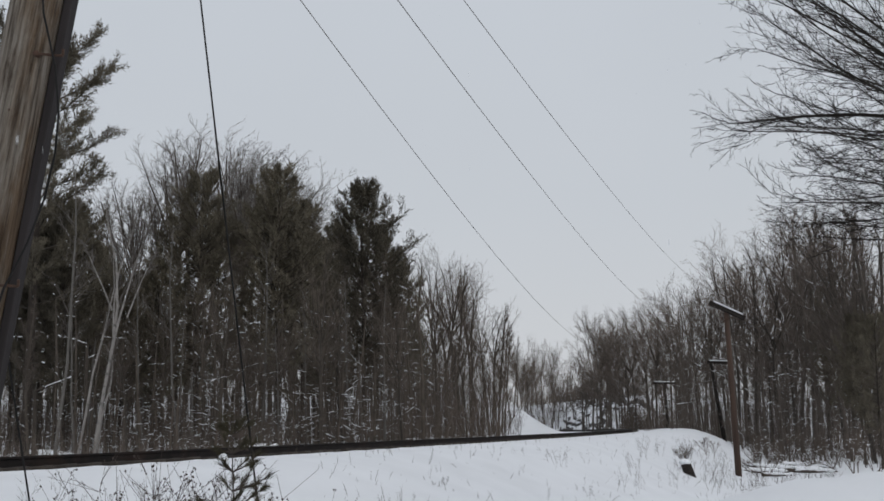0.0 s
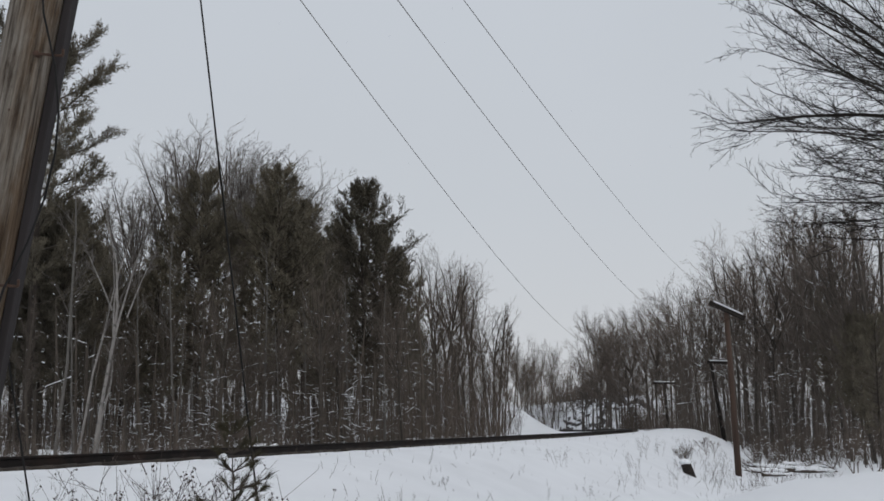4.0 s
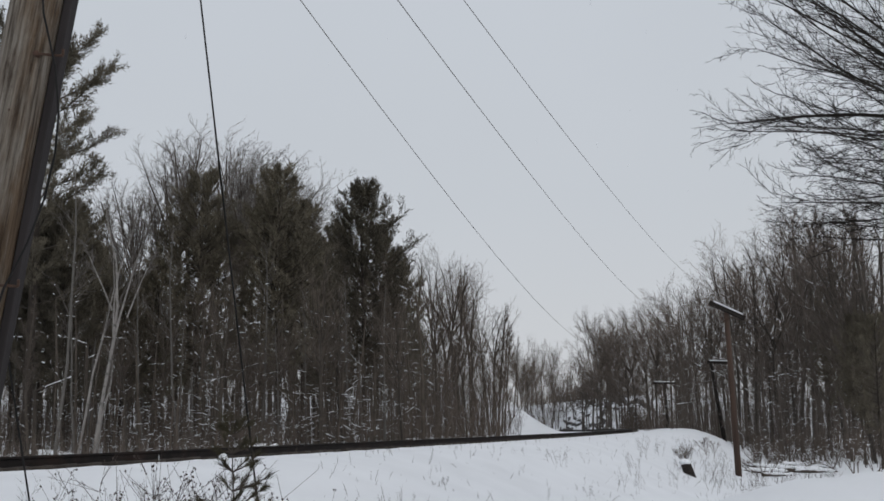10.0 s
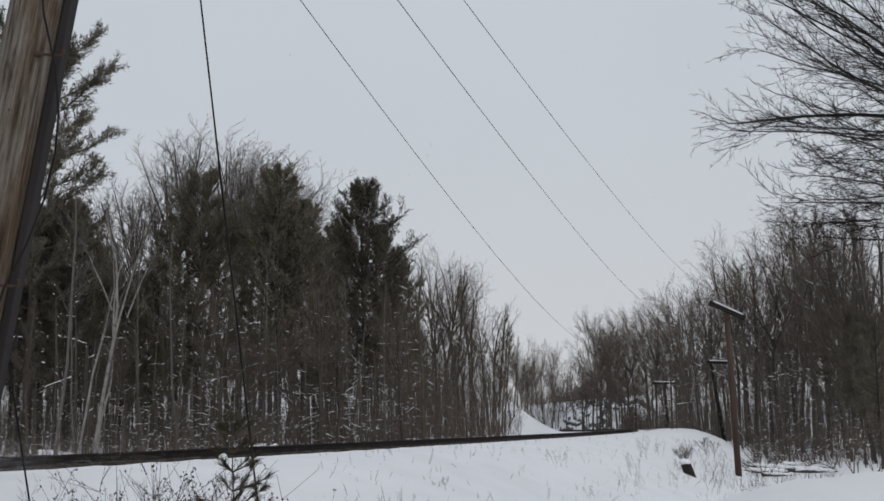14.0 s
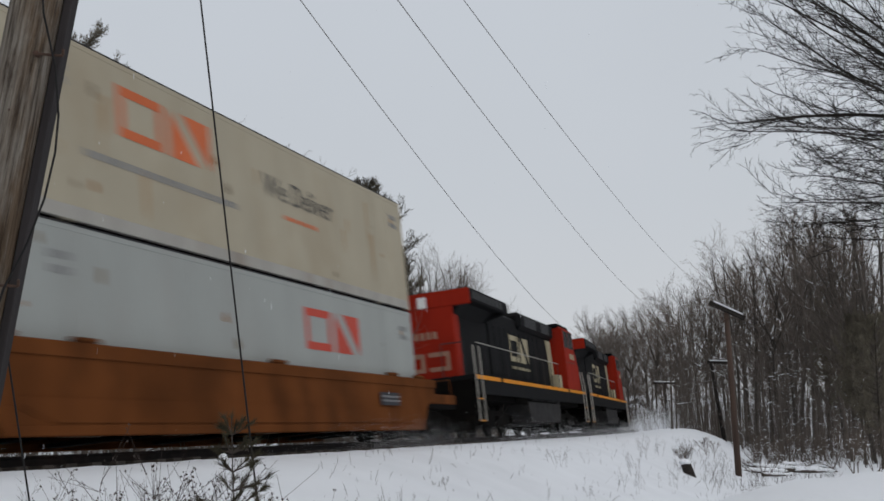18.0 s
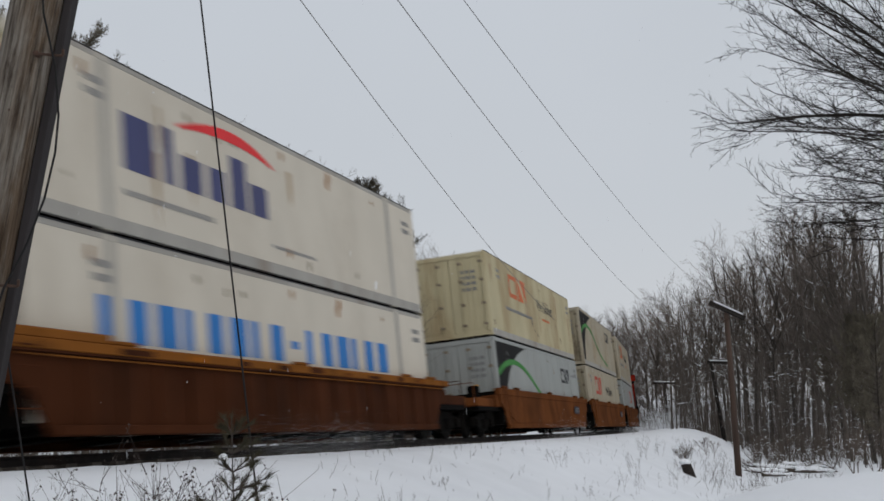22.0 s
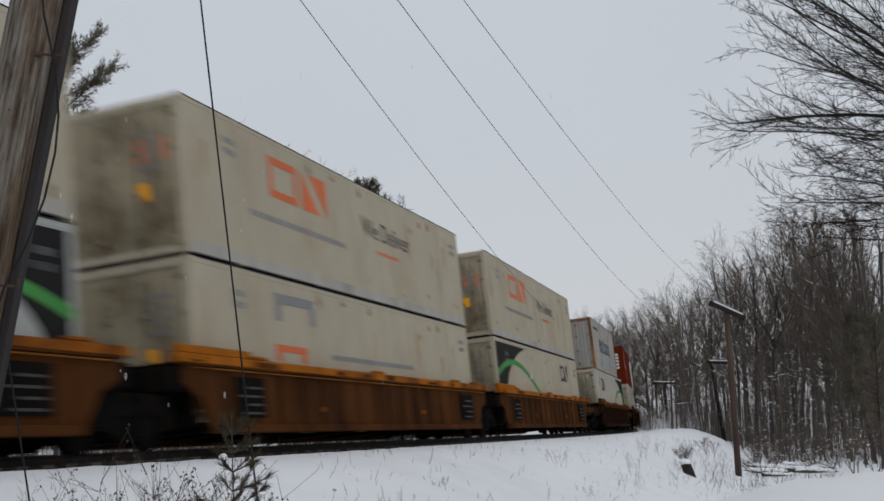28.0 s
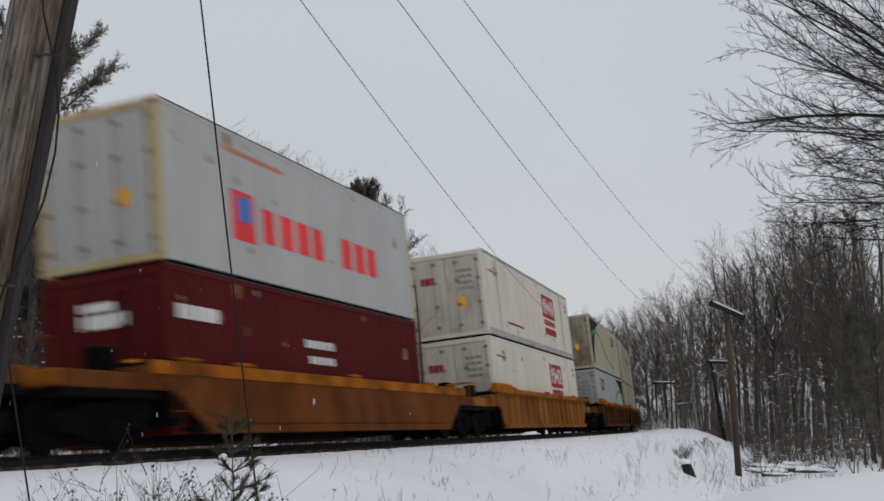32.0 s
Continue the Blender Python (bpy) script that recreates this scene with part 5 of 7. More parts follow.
def well_car(label, side, chord, ribbed, front_ext, rear_ext, front_truck, rear_truck, couple_f, couple_r, panel=None, L=16.45, zt=1.50):
    """x = 0 at the leading end of the well, -16.4 at its trailing end."""
    c = tagged(new("well_car"), label, "well car", group="well cars of the train")
    zb, hw = 0.24, 1.47
    slant = 0.32 if L > 15 else 0.85
    rw = random.Random(len(TRAIN) + int(L))
    for sg in (-1, 1):
        y0, y1 = sorted((sg * hw, sg * (hw - 0.05)))
        bm = bmesh.new()
        prism(bm, [(0.55, 1.02), (0.55, zt - 0.12), (-L - 0.55, zt - 0.12), (-L - 0.55, 1.02), (-L - 0.05, 0.80), (-L + slant, zb), (-slant, zb), (0.05, 0.80)], y0, y1)
        part("side_wall", bm, side, c)
        y0, y1 = sorted((sg * (hw + (0.09 if ribbed else 0.03)), sg * (hw - 0.12)))
        part("top_chord", boxes((-L - 0.75, 0.75, y0, y1, zt - (0.15 if ribbed else 0.22), zt), bev=0.012), chord, c)
        y2, y3 = sorted((sg * (hw + 0.075), sg * (hw - 0.02)))
        if ribbed:
            part("chord_ledge", boxes((-L - 0.6, 0.6, y2, y3, zt - 0.185, zt - 0.155)), side, c)
            bm = bmesh.new()
            tube(bm, (-L - 0.3, sg * (hw + 0.06), zt - 0.225), (0.3, sg * (hw + 0.06), zt - 0.225), 0.014, 0.014, 6)
            part("brake_pipe", bm, CHORD_BROWN, c)
        part("side_sill", boxes((-L + slant + 0.05, -slant - 0.05, y0, y1, zb - 0.04, zb + 0.10), bev=0.012), side, c)
        if ribbed:
            k = -1.0
            while k > -L + 0.9:
                y0, y1 = sorted((sg * (hw + 0.045), sg * (hw - 0.01)))
                part("rib", boxes((k - 0.055, k + 0.055, y0, y1, zb + 0.10, zt - 0.14), bev=0.01), side, c)
                k -= 0.96
        else:
            y0, y1 = sorted((sg * (hw + 0.02), sg * (hw - 0.01)))
            bm = bmesh.new()
            prism(bm, [(-0.6, 0.62), (-1.4, zb + 0.14), (-L + 1.4, zb + 0.14), (-L + 0.6, 0.62), (-L + 0.6, 0.72), (-0.6, 0.72)], y0, y1)
            part("stiffener_panel", bm, side, c)
        if ribbed:
            y0, y1 = sorted((sg * (hw + 0.05), sg * (hw - 0.10)))
            part("end_step", boxes((-L - 0.70, -L + 1.75, y0, y1, zt + 0.002, zt + 0.15), bev=0.02), chord, c)
        # lifted guides for boxes on the chord
        for k in (-0.35, -2.2, -L / 2, -L + 2.2) + (() if ribbed else (-L + 0.35,)):
            y0, y1 = sorted((sg * (hw + 0.03), sg * (hw - 0.10)))
            part("box_guide", boxes((k - 0.30, k + 0.30, y0, y1, zt + 0.002, zt + 0.085), bev=0.03), chord, c)
        y0, y1 = sorted((sg * (hw + 0.052), sg * (hw + 0.058)))
        if panel:
            part("data_panel", boxes((-3.3, -2.1, y0, y1, 0.78, 1.08)), INK_BLACK, c, "small black data panel")
            mark(c, "data_text", INK_GREY, sg * (hw + 0.062), *[(-3.2 + 0.19 * i, -3.08 + 0.19 * i, 0.86 + 0.1 * j, 0.91 + 0.1 * j) for i in range(6) for j in range(2)])
        if ribbed and sg < 0 and side is WELL_ORANGE:
            for xa, flat in ((-1.0, 0), (-L + 2.2, 1)):
                part("data_panel", boxes((xa - 1.15, xa, y0, y1, zb + 0.22, zt - 0.33)), UNDER, c, "black panel with rows of markings")
                for j, wd, mt in ((0, 0.7, DATA_INK), (1, 0.55, DATA_INK), (2, 0.85, DATA_INK), (3, 0.6, DATA_INK)):
                    z = zb + 0.28 + 0.15 * j
                    part("data_text", boxes((xa - 0.15 - wd, xa - 0.15, y0 - 0.006, y0 - 0.001, z, z + 0.04)), mt, c)
            part("reflector", boxes((-5.6, -5.35, y0, y1, zb + 0.35, zb + 0.45)), CHORD, c)
            part("reflector", boxes((-L + 4.6, -L + 4.85, y0, y1, zb + 0.35, zb + 0.45)), CHORD, c)
        for kk in range(9 if ribbed else 0):
            xa = -1.2 - (L - 2.4) * kk / 9
            part("wear_patch", boxes((xa - rw.uniform(0.3, 0.9), xa, min(sg * (hw + 0.09), sg * (hw + 0.094)), max(sg * (hw + 0.09), sg * (hw + 0.094)), zt - 0.13, zt - 0.13 + rw.uniform(0.05, 0.11))), side if rw.random() < 0.6 else CHORD, c)
        bm = bmesh.new()
        for k in range(4):
            tube(bm, (-L - 0.42, sg * (hw + 0.10), 0.55 + 0.28 * k), (-L - 0.02, sg * (hw + 0.10), 0.55 + 0.28 * k), 0.012, 0.012, 5)
        for xx in (-L - 0.42, -L - 0.02):
            tube(bm, (xx, sg * (hw + 0.10), 0.45), (xx, sg * (hw + 0.10), 1.48), 0.012, 0.012, 5)
        part("ladder", bm, side, c)
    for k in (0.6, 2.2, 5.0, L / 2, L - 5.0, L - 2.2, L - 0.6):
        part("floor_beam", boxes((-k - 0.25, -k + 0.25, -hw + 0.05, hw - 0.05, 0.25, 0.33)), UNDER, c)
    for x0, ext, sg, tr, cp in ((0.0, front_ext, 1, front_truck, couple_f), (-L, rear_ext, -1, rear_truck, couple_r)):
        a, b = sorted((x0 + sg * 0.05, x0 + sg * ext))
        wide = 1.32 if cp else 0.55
        # joint platform and bulkhead in near-black: the gap's shade put into their colour
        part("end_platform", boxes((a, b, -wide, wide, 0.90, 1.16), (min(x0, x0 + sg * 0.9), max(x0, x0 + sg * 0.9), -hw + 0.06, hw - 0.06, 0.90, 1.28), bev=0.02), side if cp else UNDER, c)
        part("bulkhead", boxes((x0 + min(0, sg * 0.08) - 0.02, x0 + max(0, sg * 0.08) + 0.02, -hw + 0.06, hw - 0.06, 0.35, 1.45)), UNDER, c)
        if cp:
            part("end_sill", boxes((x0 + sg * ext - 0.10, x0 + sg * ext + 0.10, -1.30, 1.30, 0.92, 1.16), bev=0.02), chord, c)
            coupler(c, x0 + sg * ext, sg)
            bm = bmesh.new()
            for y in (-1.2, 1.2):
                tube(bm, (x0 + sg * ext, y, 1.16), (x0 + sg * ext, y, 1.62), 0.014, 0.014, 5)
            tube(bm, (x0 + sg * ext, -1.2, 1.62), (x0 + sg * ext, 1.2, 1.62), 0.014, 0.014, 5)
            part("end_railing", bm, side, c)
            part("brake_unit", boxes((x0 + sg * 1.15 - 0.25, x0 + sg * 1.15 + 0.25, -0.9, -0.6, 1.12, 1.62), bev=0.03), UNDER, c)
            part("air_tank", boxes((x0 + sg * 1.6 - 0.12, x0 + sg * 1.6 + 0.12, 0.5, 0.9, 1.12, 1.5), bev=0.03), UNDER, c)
        # near-black sill, rigging and bearer boxes added to fill the shade around the trucks
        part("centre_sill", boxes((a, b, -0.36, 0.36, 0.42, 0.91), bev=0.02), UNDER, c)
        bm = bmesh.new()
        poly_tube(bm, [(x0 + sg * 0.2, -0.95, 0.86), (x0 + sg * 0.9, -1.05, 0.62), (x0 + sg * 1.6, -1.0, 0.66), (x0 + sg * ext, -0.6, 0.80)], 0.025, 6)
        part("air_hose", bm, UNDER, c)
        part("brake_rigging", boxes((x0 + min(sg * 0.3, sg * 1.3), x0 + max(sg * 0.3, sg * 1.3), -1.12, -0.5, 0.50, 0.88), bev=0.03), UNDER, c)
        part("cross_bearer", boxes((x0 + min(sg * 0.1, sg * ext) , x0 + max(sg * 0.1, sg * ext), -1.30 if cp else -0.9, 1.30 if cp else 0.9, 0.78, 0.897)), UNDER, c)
        if tr:
            truck(c, x0 + sg * tr)
    return c


def side_y(w=2.59):
    return -w / 2 - 0.004


def swoosh_a(c, L, H, flip=False, trail=False):
    """Dark curved corner and a green bow, at the trailing end, or mirrored at the leading end."""
    y = side_y()
    f = (lambda x: -L - x) if flip else (lambda x: x)
    crv = curve_pts((-L + 0.7, 1.1 if flip else 0.2), (-L + 1.4, H * 0.80), (-L + 5.0, H - 0.14), 12)
    out = [(f(px), y - 0.004, pz) for px, pz in [(-L + 0.16, H - 0.14), (-L + 0.16, 1.1 if flip else 0.2), *crv]]
    part("dark_corner", (out, [(0, i, i + 1) for i in range(1, len(out) - 1)]), INK_DARK, c, "dark curved corner painting")
    if trail:
        pts = curve_pts((-L + 0.1, 1.05), (-L + 2.4, 2.25), (-L + 5.4, 1.78), 14) + curve_pts((-L + 5.4, 1.78), (-L + 7.6, 1.42), (-L + 10.2, 1.22), 9)[1:]
    elif flip:
        pts = curve_pts((-L + 0.1, 1.52), (-L + 3.3, 2.72), (-L + 6.9, 1.05), 18)
    else:
        pts = curve_pts((-L + 0.2, 1.65), (-L + 3.0, 2.75), (-L + 6.4, 1.30), 14) + curve_pts((-L + 6.4, 1.30), (-L + 8.6, 0.62), (-L + 11.3, 0.45), 9)[1:]
    pts = [(f(px), max(0.2, pz)) for px, pz in pts]
    n = len(pts)
    ribbon("green_bow", pts, [(0.15 if trail else 0.21) - (0.05 if trail else 0.10) * i / n for i in range(n)], y - 0.007, INK_GREEN, c, "sweeping green bow")


def small_print(c, L, H, seed, w=2.59, mat=None):
    r = random.Random(seed)
    y = side_y(w)
    rects = []
    for x in (-0.9, -L + 1.5):
        for k in range(2):
            for i in range(4):
                rects.append((x + i * 0.13, x + i * 0.13 + 0.09, H - 0.55 - 0.22 * k, H - 0.43 - 0.22 * k))
    mark(c, "serial_mark", mat or INK_GREY, y, *rects)
    x = -L
    rr = []
    for k in range(4):
        for i in range(3):
            rr.append((0.35 + i * 0.2, 0.50 + i * 0.2, 1.55 + 0.2 * k, 1.66 + 0.2 * k))
    for a, b, z0, z1 in rr:
        part("door_mark", boxes((x + 0.004, x + 0.03, -b, -a, z0, z1)), mat or INK_GREY, c)


def grime(c, L, H, seed, mat, n=9, w=2.59):
    """Rust runs and scrapes on the side, each with a ragged edge."""
    r = random.Random(seed)
    y = side_y(w)
    for _ in range(n):
        bm = bmesh.new()
        x, z, h = -r.uniform(0.4, L - 0.4), r.uniform(H * 0.4, H - 0.2), r.uniform(0.3, 1.5)
        ww = r.uniform(0.03, 0.14)
        prism(bm, [(x - ww, z), (x + ww * r.uniform(0.4, 1), z + 0.03), (x + ww * 0.6, max(0.2, z - h * 0.6)), (x, max(0.18, z - h)), (x - ww * 0.7, max(0.2, z - h * r.uniform(0.3, 0.8)))], y - 0.002, y + 0.001)
        part("rust_run", bm, mat, c)


RUN = paint("rust_run", (0.33, 0.235, 0.14), 0.6, (0.36, 0.31, 0.24))


WORD_MESH = {}


def words(c, text, x, z, size, mat, y):
    if (text, size) not in WORD_MESH:
        cu = bpy.data.curves.new("words", "FONT")
        cu.body, cu.size, cu.extrude, cu.resolution_u = text, size, 0.002, 3
        ob = new("words", cu)
        dg = bpy.context.evaluated_depsgraph_get()
        me = bpy.data.meshes.new_from_object(ob.evaluated_get(dg))
        bpy.data.objects.remove(ob)
        me.materials.clear()
        me.materials.append(mat)
        WORD_MESH[(text, size)] = me
    w = new("words", WORD_MESH[(text, size)])
    w.parent = c
    w.matrix_basis = Matrix.Translation((x, y - 0.002, z)) @ pose(0, 0, 0, 90, 0, 0)
    return w


FLOOR, SEAM, H = 0.40, 3.325, 2.87
L53, L40 = 16.15, 12.19


def deliver_box(seed, mat, ink, label, words_on=True):
    c = container("shipping_container", label, L53, mat, placard=mat is not BOX_DIRTY)
    y = side_y()
    emblem(c, ink, y, -12.8, 1.62, 2.85, 0.86)
    mark(c, "small_line", INK_GREY, y, *bar_row(-13.7, -9.0, 1.08, 1.20, 26))
    if words_on:
        words(c, "We Deliver", -7.9, 1.60, 0.70, INK_BLACK, y)
    mark(c, "small_line", INK_ORANGE, y, *bar_row(-7.0, -5.4, 1.24, 1.33, 7))
    small_print(c, L53, H, seed)
    grime(c, L53, H, seed, RUN, 10)
    if seed < 10:
        return c
    bm = bmesh.new()
    for a in (0.25, 0.85):
        box(bm, -L53 + 0.006, -L53 + 0.03, -a - 0.42, -a, 1.7, 2.1)
    part("door_emblem", bm, ink, c)
    return c


def stack(s, lower, upper, drop=0.0):
    """Two boxes one on the other: lower at the well's place s, the upper centred when short."""
    for ob, z, off in ((lower, FLOOR, 0.0), (upper, SEAM, 0.0)):
        if ob is None:
            continue
        lo = ob.get("run", L53)
        dated(ob, s - (L53 - lo) / 2 if z == FLOOR else s - (L53 - lo) / 2)["lift"] = z + drop


def short(ob, length):
    ob["run"] = length
    return ob


def build_boxes():
    y = side_y()
    # first articulated car
    up = deliver_box(1, BOX_CREAM, INK_ORANGE, "cream domestic container with an orange emblem")
    lo = container("shipping_container", "pale grey container with red block emblems", L53, BOX_GREY)
    emblem(lo, INK_RED, y, -6.45, 1.52, 2.85, 0.88)
    small_print(lo, L53, H, 2)
    stack(111.0, lo, up)
    up = container("shipping_container", "grimy cream container with a dark corner and green bow", L53, BOX_CREAM)
    swoosh_a(up, L53, H)
    emblem(up, INK_BLACK, y, -4.6, 1.9, 1.9, 0.55)
    grime(up, L53, H, 3, RUN, 22)
    small_print(up, L53, H, 3)
    lo = container("shipping_container", "cream container with a red emblem and dark wording", L53, BOX_CREAM)
    emblem(lo, INK_RED, y, -12.7, 1.52, 2.75, 0.94)
    words(lo, "We Deliver", -7.75, 1.58, 0.70, INK_BLACK, y)
    small_print(lo, L53, H, 4)
    grime(lo, L53, H, 4, RUN, 6)
    stack(91.4, lo, up)
    up = deliver_box(5, BOX_DIRTY, INK_ORANGE, "yellowed dirty container with a faded orange emblem")
    lo = container("shipping_container", "pale grey container with dark corner and green bow", L53, BOX_GREY)
    swoosh_a(lo, L53, H)
    emblem(lo, INK_BLACK, y, -4.25, 1.72, 1.9, 0.62)
    mark(lo, "small_line", INK_GREY, y, (-1.7, -0.5, 2.05, 2.15))
    small_print(lo, L53, H, 5)
    stack(72.0, lo, up)
    # single cars with dark wells
    up = container("shipping_container", "white container with navy wording and a red arc", L53, BOX_WHITE, rail=STEEL_RAIL, door_mat=BOX_DIRTY)
    mark(up, "letter_bar", INK_NAVY, y, (-13.7, -12.8, 1.1, 2.05), (-12.5, -12.2, 1.1, 2.1), (-11.95, -11.25, 1.1, 1.72), (-11.0, -10.45, 1.1, 1.72), (-10.2, -9.6, 1.1, 2.1), (-9.45, -8.75, 1.1, 1.72), label="navy bars of lettering")
    ribbon("red_arc", curve_pts((-12.0, 2.22), (-10.0, 2.74), (-8.4, 2.22), 14), [0.06 + 0.16 * math.sin(3.14 * i / 13) for i in range(14)], y - 0.004, INK_SCARLET, up, "red arc over the lettering")
    mark(up, "small_line", INK_GREY, y, *bar_row(-13.7, -10.9, 0.66, 0.76, 14), *bar_row(-8.6, -6.6, 0.55, 0.62, 11))
    small_print(up, L53, H, 6)
    bm = boxes(*[(-L53 + 0.004, -L53 + 0.03, -0.95 + 0.30 * i, -0.73 + 0.30 * i, 2.02, 2.26) for i in range(6)])
    part("door_mark", bm, INK_NAVY, up)
    part("door_mark", boxes((-L53 + 0.004, -L53 + 0.03, -0.95, -0.1, 2.42, 2.5)), INK_SCARLET, up)
    grime(up, L53, H, 6, RUN, 4)
    lo = container("shipping_container", "white container with tall blue lettering", L53, BOX_WHITE, rail=STEEL_RAIL)
    mark(lo, "letter_bar", INK_BLUE, y, *[r for k in range(15) if k not in (8,) for r in ((-14.55 + 0.79 * k, -14.55 + 0.79 * k + (0.28, 0.5, 0.6)[k % 3], 1.20, 1.90),)], (-8.15, -7.8, 1.47, 1.63), label="blue bars of lettering")
    part("door_mark", boxes((-L53 + 0.004, -L53 + 0.03, 0.25, 0.95, 1.1, 1.65), (-L53 + 0.004, -L53 + 0.03, -0.02, 0.14, 1.32, 1.44), (-L53 + 0.004, -L53 + 0.03, -0.95, -0.2, 1.1, 1.25), (-L53 + 0.004, -L53 + 0.03, -0.95, -0.2, 1.5, 1.65), (-L53 + 0.004, -L53 + 0.03, -0.95, -0.78, 1.1, 1.65), (-L53 + 0.004, -L53 + 0.03, -0.37, -0.2, 1.1, 1.65)), INK_BLUE, lo)
    small_print(lo, L53, H, 7)
    stack(48.42, lo, up)
    up = short(container("shipping_container", "rust-red corrugated container with white vertical marks", L40, BOX_RED, False, 2.44), L40)
    mark(up, "vertical_mark", INK_FADED, side_y(2.44), *[(-11.4, -11.02, 1.0 + 0.26 * k, 1.21 + 0.26 * k) for k in range(6)], label="column of white characters")
    mark(up, "placard", INK_YELLOW, side_y(2.44), (-11.2, -10.85, 0.42, 0.62))
    part("door_mark", boxes(*[(-L40 + 0.0, -L40 + 0.03, -0.85, -0.62, 1.2 + 0.24 * k, 1.36 + 0.24 * k) for k in range(5)]), INK_WHITE, up)
    lo = container("shipping_container", "cream container with dark leading corner and green bow", L53, BOX_IVORY, placard=False)
    swoosh_a(lo, L53, H, True, True)
    mark(lo, "small_line", INK_GREY, y, *bar_row(-12.4, -10.8, 1.75, 1.85, 8), *bar_row(-8.0, -6.4, 0.9, 1.0, 9), (-9.4, -8.5, 1.6, 1.68), (-9.4, -8.5, 2.0, 2.08))
    grime(lo, L53, H, 8, INK_GREY, 3)
    small_print(lo, L53, H, 8)
    stack(24.3, lo, up)
    up = short(container("shipping_container", "silver-grey container with rusty posts and navy bars", L40, BOX_STEEL, False, 2.44, post=RUST_POST, placard=False), L40)
    yy = side_y(2.44)
    for k in range(5):
        mark(up, "name_bar", INK_NAVY, yy, (-8.9 + 1.17 * k, -8.68 + 1.17 * k, 1.15, 1.85), (-8.3 + 1.17 * k, -8.12 + 1.17 * k, 1.15, 1.85), (-8.68 + 1.17 * k, -8.3 + 1.17 * k, 1.68, 1.85), (-8.68 + 1.17 * k, -8.3 + 1.17 * k, 1.15, 1.32))
    mark(up, "pale_panel", INK_SKY, yy, (-8.6, -7.2, 0.28, 0.88), (-4.6, -2.95, 0.36, 0.93))
    mark(up, "small_line", INK_NAVY, yy, *bar_row(-11.2, -9.0, 2.32, 2.45, 9))
    grime(up, L40, H, 9, RUN, 6, 2.44)
    for xa, xb, za, zb in ((-11.95, -11.2, 0.16, 0.42), (-5.2, -3.9, 0.16, 0.34), (-6.6, -5.6, 0.16, 0.28), (-1.5, -0.3, 0.16, 0.36)):
        bm = bmesh.new()
        prism(bm, [(xa, za), (xb, za), (xb - 0.12, zb * 0.9), ((xa + xb) / 2 + 0.1, zb * 1.15), ((xa + xb) / 2 - 0.15, zb * 0.85), (xa + 0.1, zb)], yy - 0.003, yy + 0.001)
        part("rust_patch", bm, RUN, up, "ragged rust along the bottom rail")
    lo = container("shipping_container", "white container with black emblem and dark leading corner", L53, BOX_IVORY)
    swoosh_a(lo, L53, H, True)
    emblem(lo, INK_BLACK, y, -13.5, 1.80, 1.75, 0.66)
    small_print(lo, L53, H, 9)
    stack(0.95, lo, up)
    # second articulated car, ribbed orange wells
    up = deliver_box(11, BOX_CREAM, INK_ORANGE, "cream domestic container with an orange emblem")
    lo = container("shipping_container", "cream container with dark trailing corner and green bow", L53, BOX_CREAM)
    swoosh_a(lo, L53, H)
    emblem(lo, INK_BLACK, y, -4.3, 1.78, 1.7, 0.68)
    small_print(lo, L53, H, 11)
    stack(-22.0, lo, up)
    up = deliver_box(12, BOX_CREAM, INK_ORANGE, "cream domestic container with an orange emblem")
    lo = container("shipping_container", "cream container with a grey arch and orange mark", L53, BOX_CREAM)
    mark(lo, "grey_arch", INK_GREY, y, (-12.95, -11.1, 2.35, 2.55), (-12.95, -12.7, 2.0, 2.35), (-11.35, -11.1, 2.0, 2.35))
    mark(lo, "orange_mark", INK_ORANGE, y, (-13.05, -11.6, 1.38, 1.52), (-13.05, -12.8, 1.2, 1.38), (-11.9, -11.65, 1.2, 1.38))
    mark(lo, "small_line", INK_GREY, y, *bar_row(-10.35, -5.1, 1.35, 1.46, 28, 0.2))
    small_print(lo, L53, H, 12)
    grime(lo, L53, H, 12, RUN, 4)
    stack(-41.4, lo, up)
    up = container("shipping_container", "grimy cream container with dark corner and green bow", L53, BOX_CREAM)
    swoosh_a(up, L53, H)
    emblem(up, INK_BLACK, y, -4.6, 1.9, 1.9, 0.55)
    grime(up, L53, H, 13, RUN, 16)
    small_print(up, L53, H, 13)
    lo = container("shipping_container", "pale grey container with black emblem and green bow", L53, BOX_GREY)
    swoosh_a(lo, L53, H, True)
    emblem(lo, INK_BLACK, y, -13.8, 1.80, 1.7, 0.64)
    small_print(lo, L53, H, 14)
    part("door_mark", boxes((-L53 + 0.004, -L53 + 0.03, -0.75, -0.15, 0.85, 1.0), (-L53 + 0.004, -L53 + 0.03, -0.75, -0.15, 1.3, 1.45), (-L53 + 0.004, -L53 + 0.03, 0.0, 0.7, 0.85, 1.45)), INK_BLACK, lo)
    stack(-60.6, lo, up)
    for k, lab in enumerate(("white container with a crimson framed emblem", "white container with a crimson framed emblem")):
        c = container("shipping_container", lab, L53, BOX_WHITE, rail=STEEL_RAIL if k else None)
        e = -6.25
        mark(c, "emblem_panel", INK_CRIMSON, y, (e, e + 2.6, 1.46, 2.42), label="solid crimson emblem panel")
        mark(c, "emblem_bar", INK_WHITE, y - 0.004, *[(e + k, e + k + 0.22, 1.62, 2.26) for k in (0.28, 0.78, 1.56, 2.08)], (e + 1.16, e + 1.42, 1.80, 2.06))
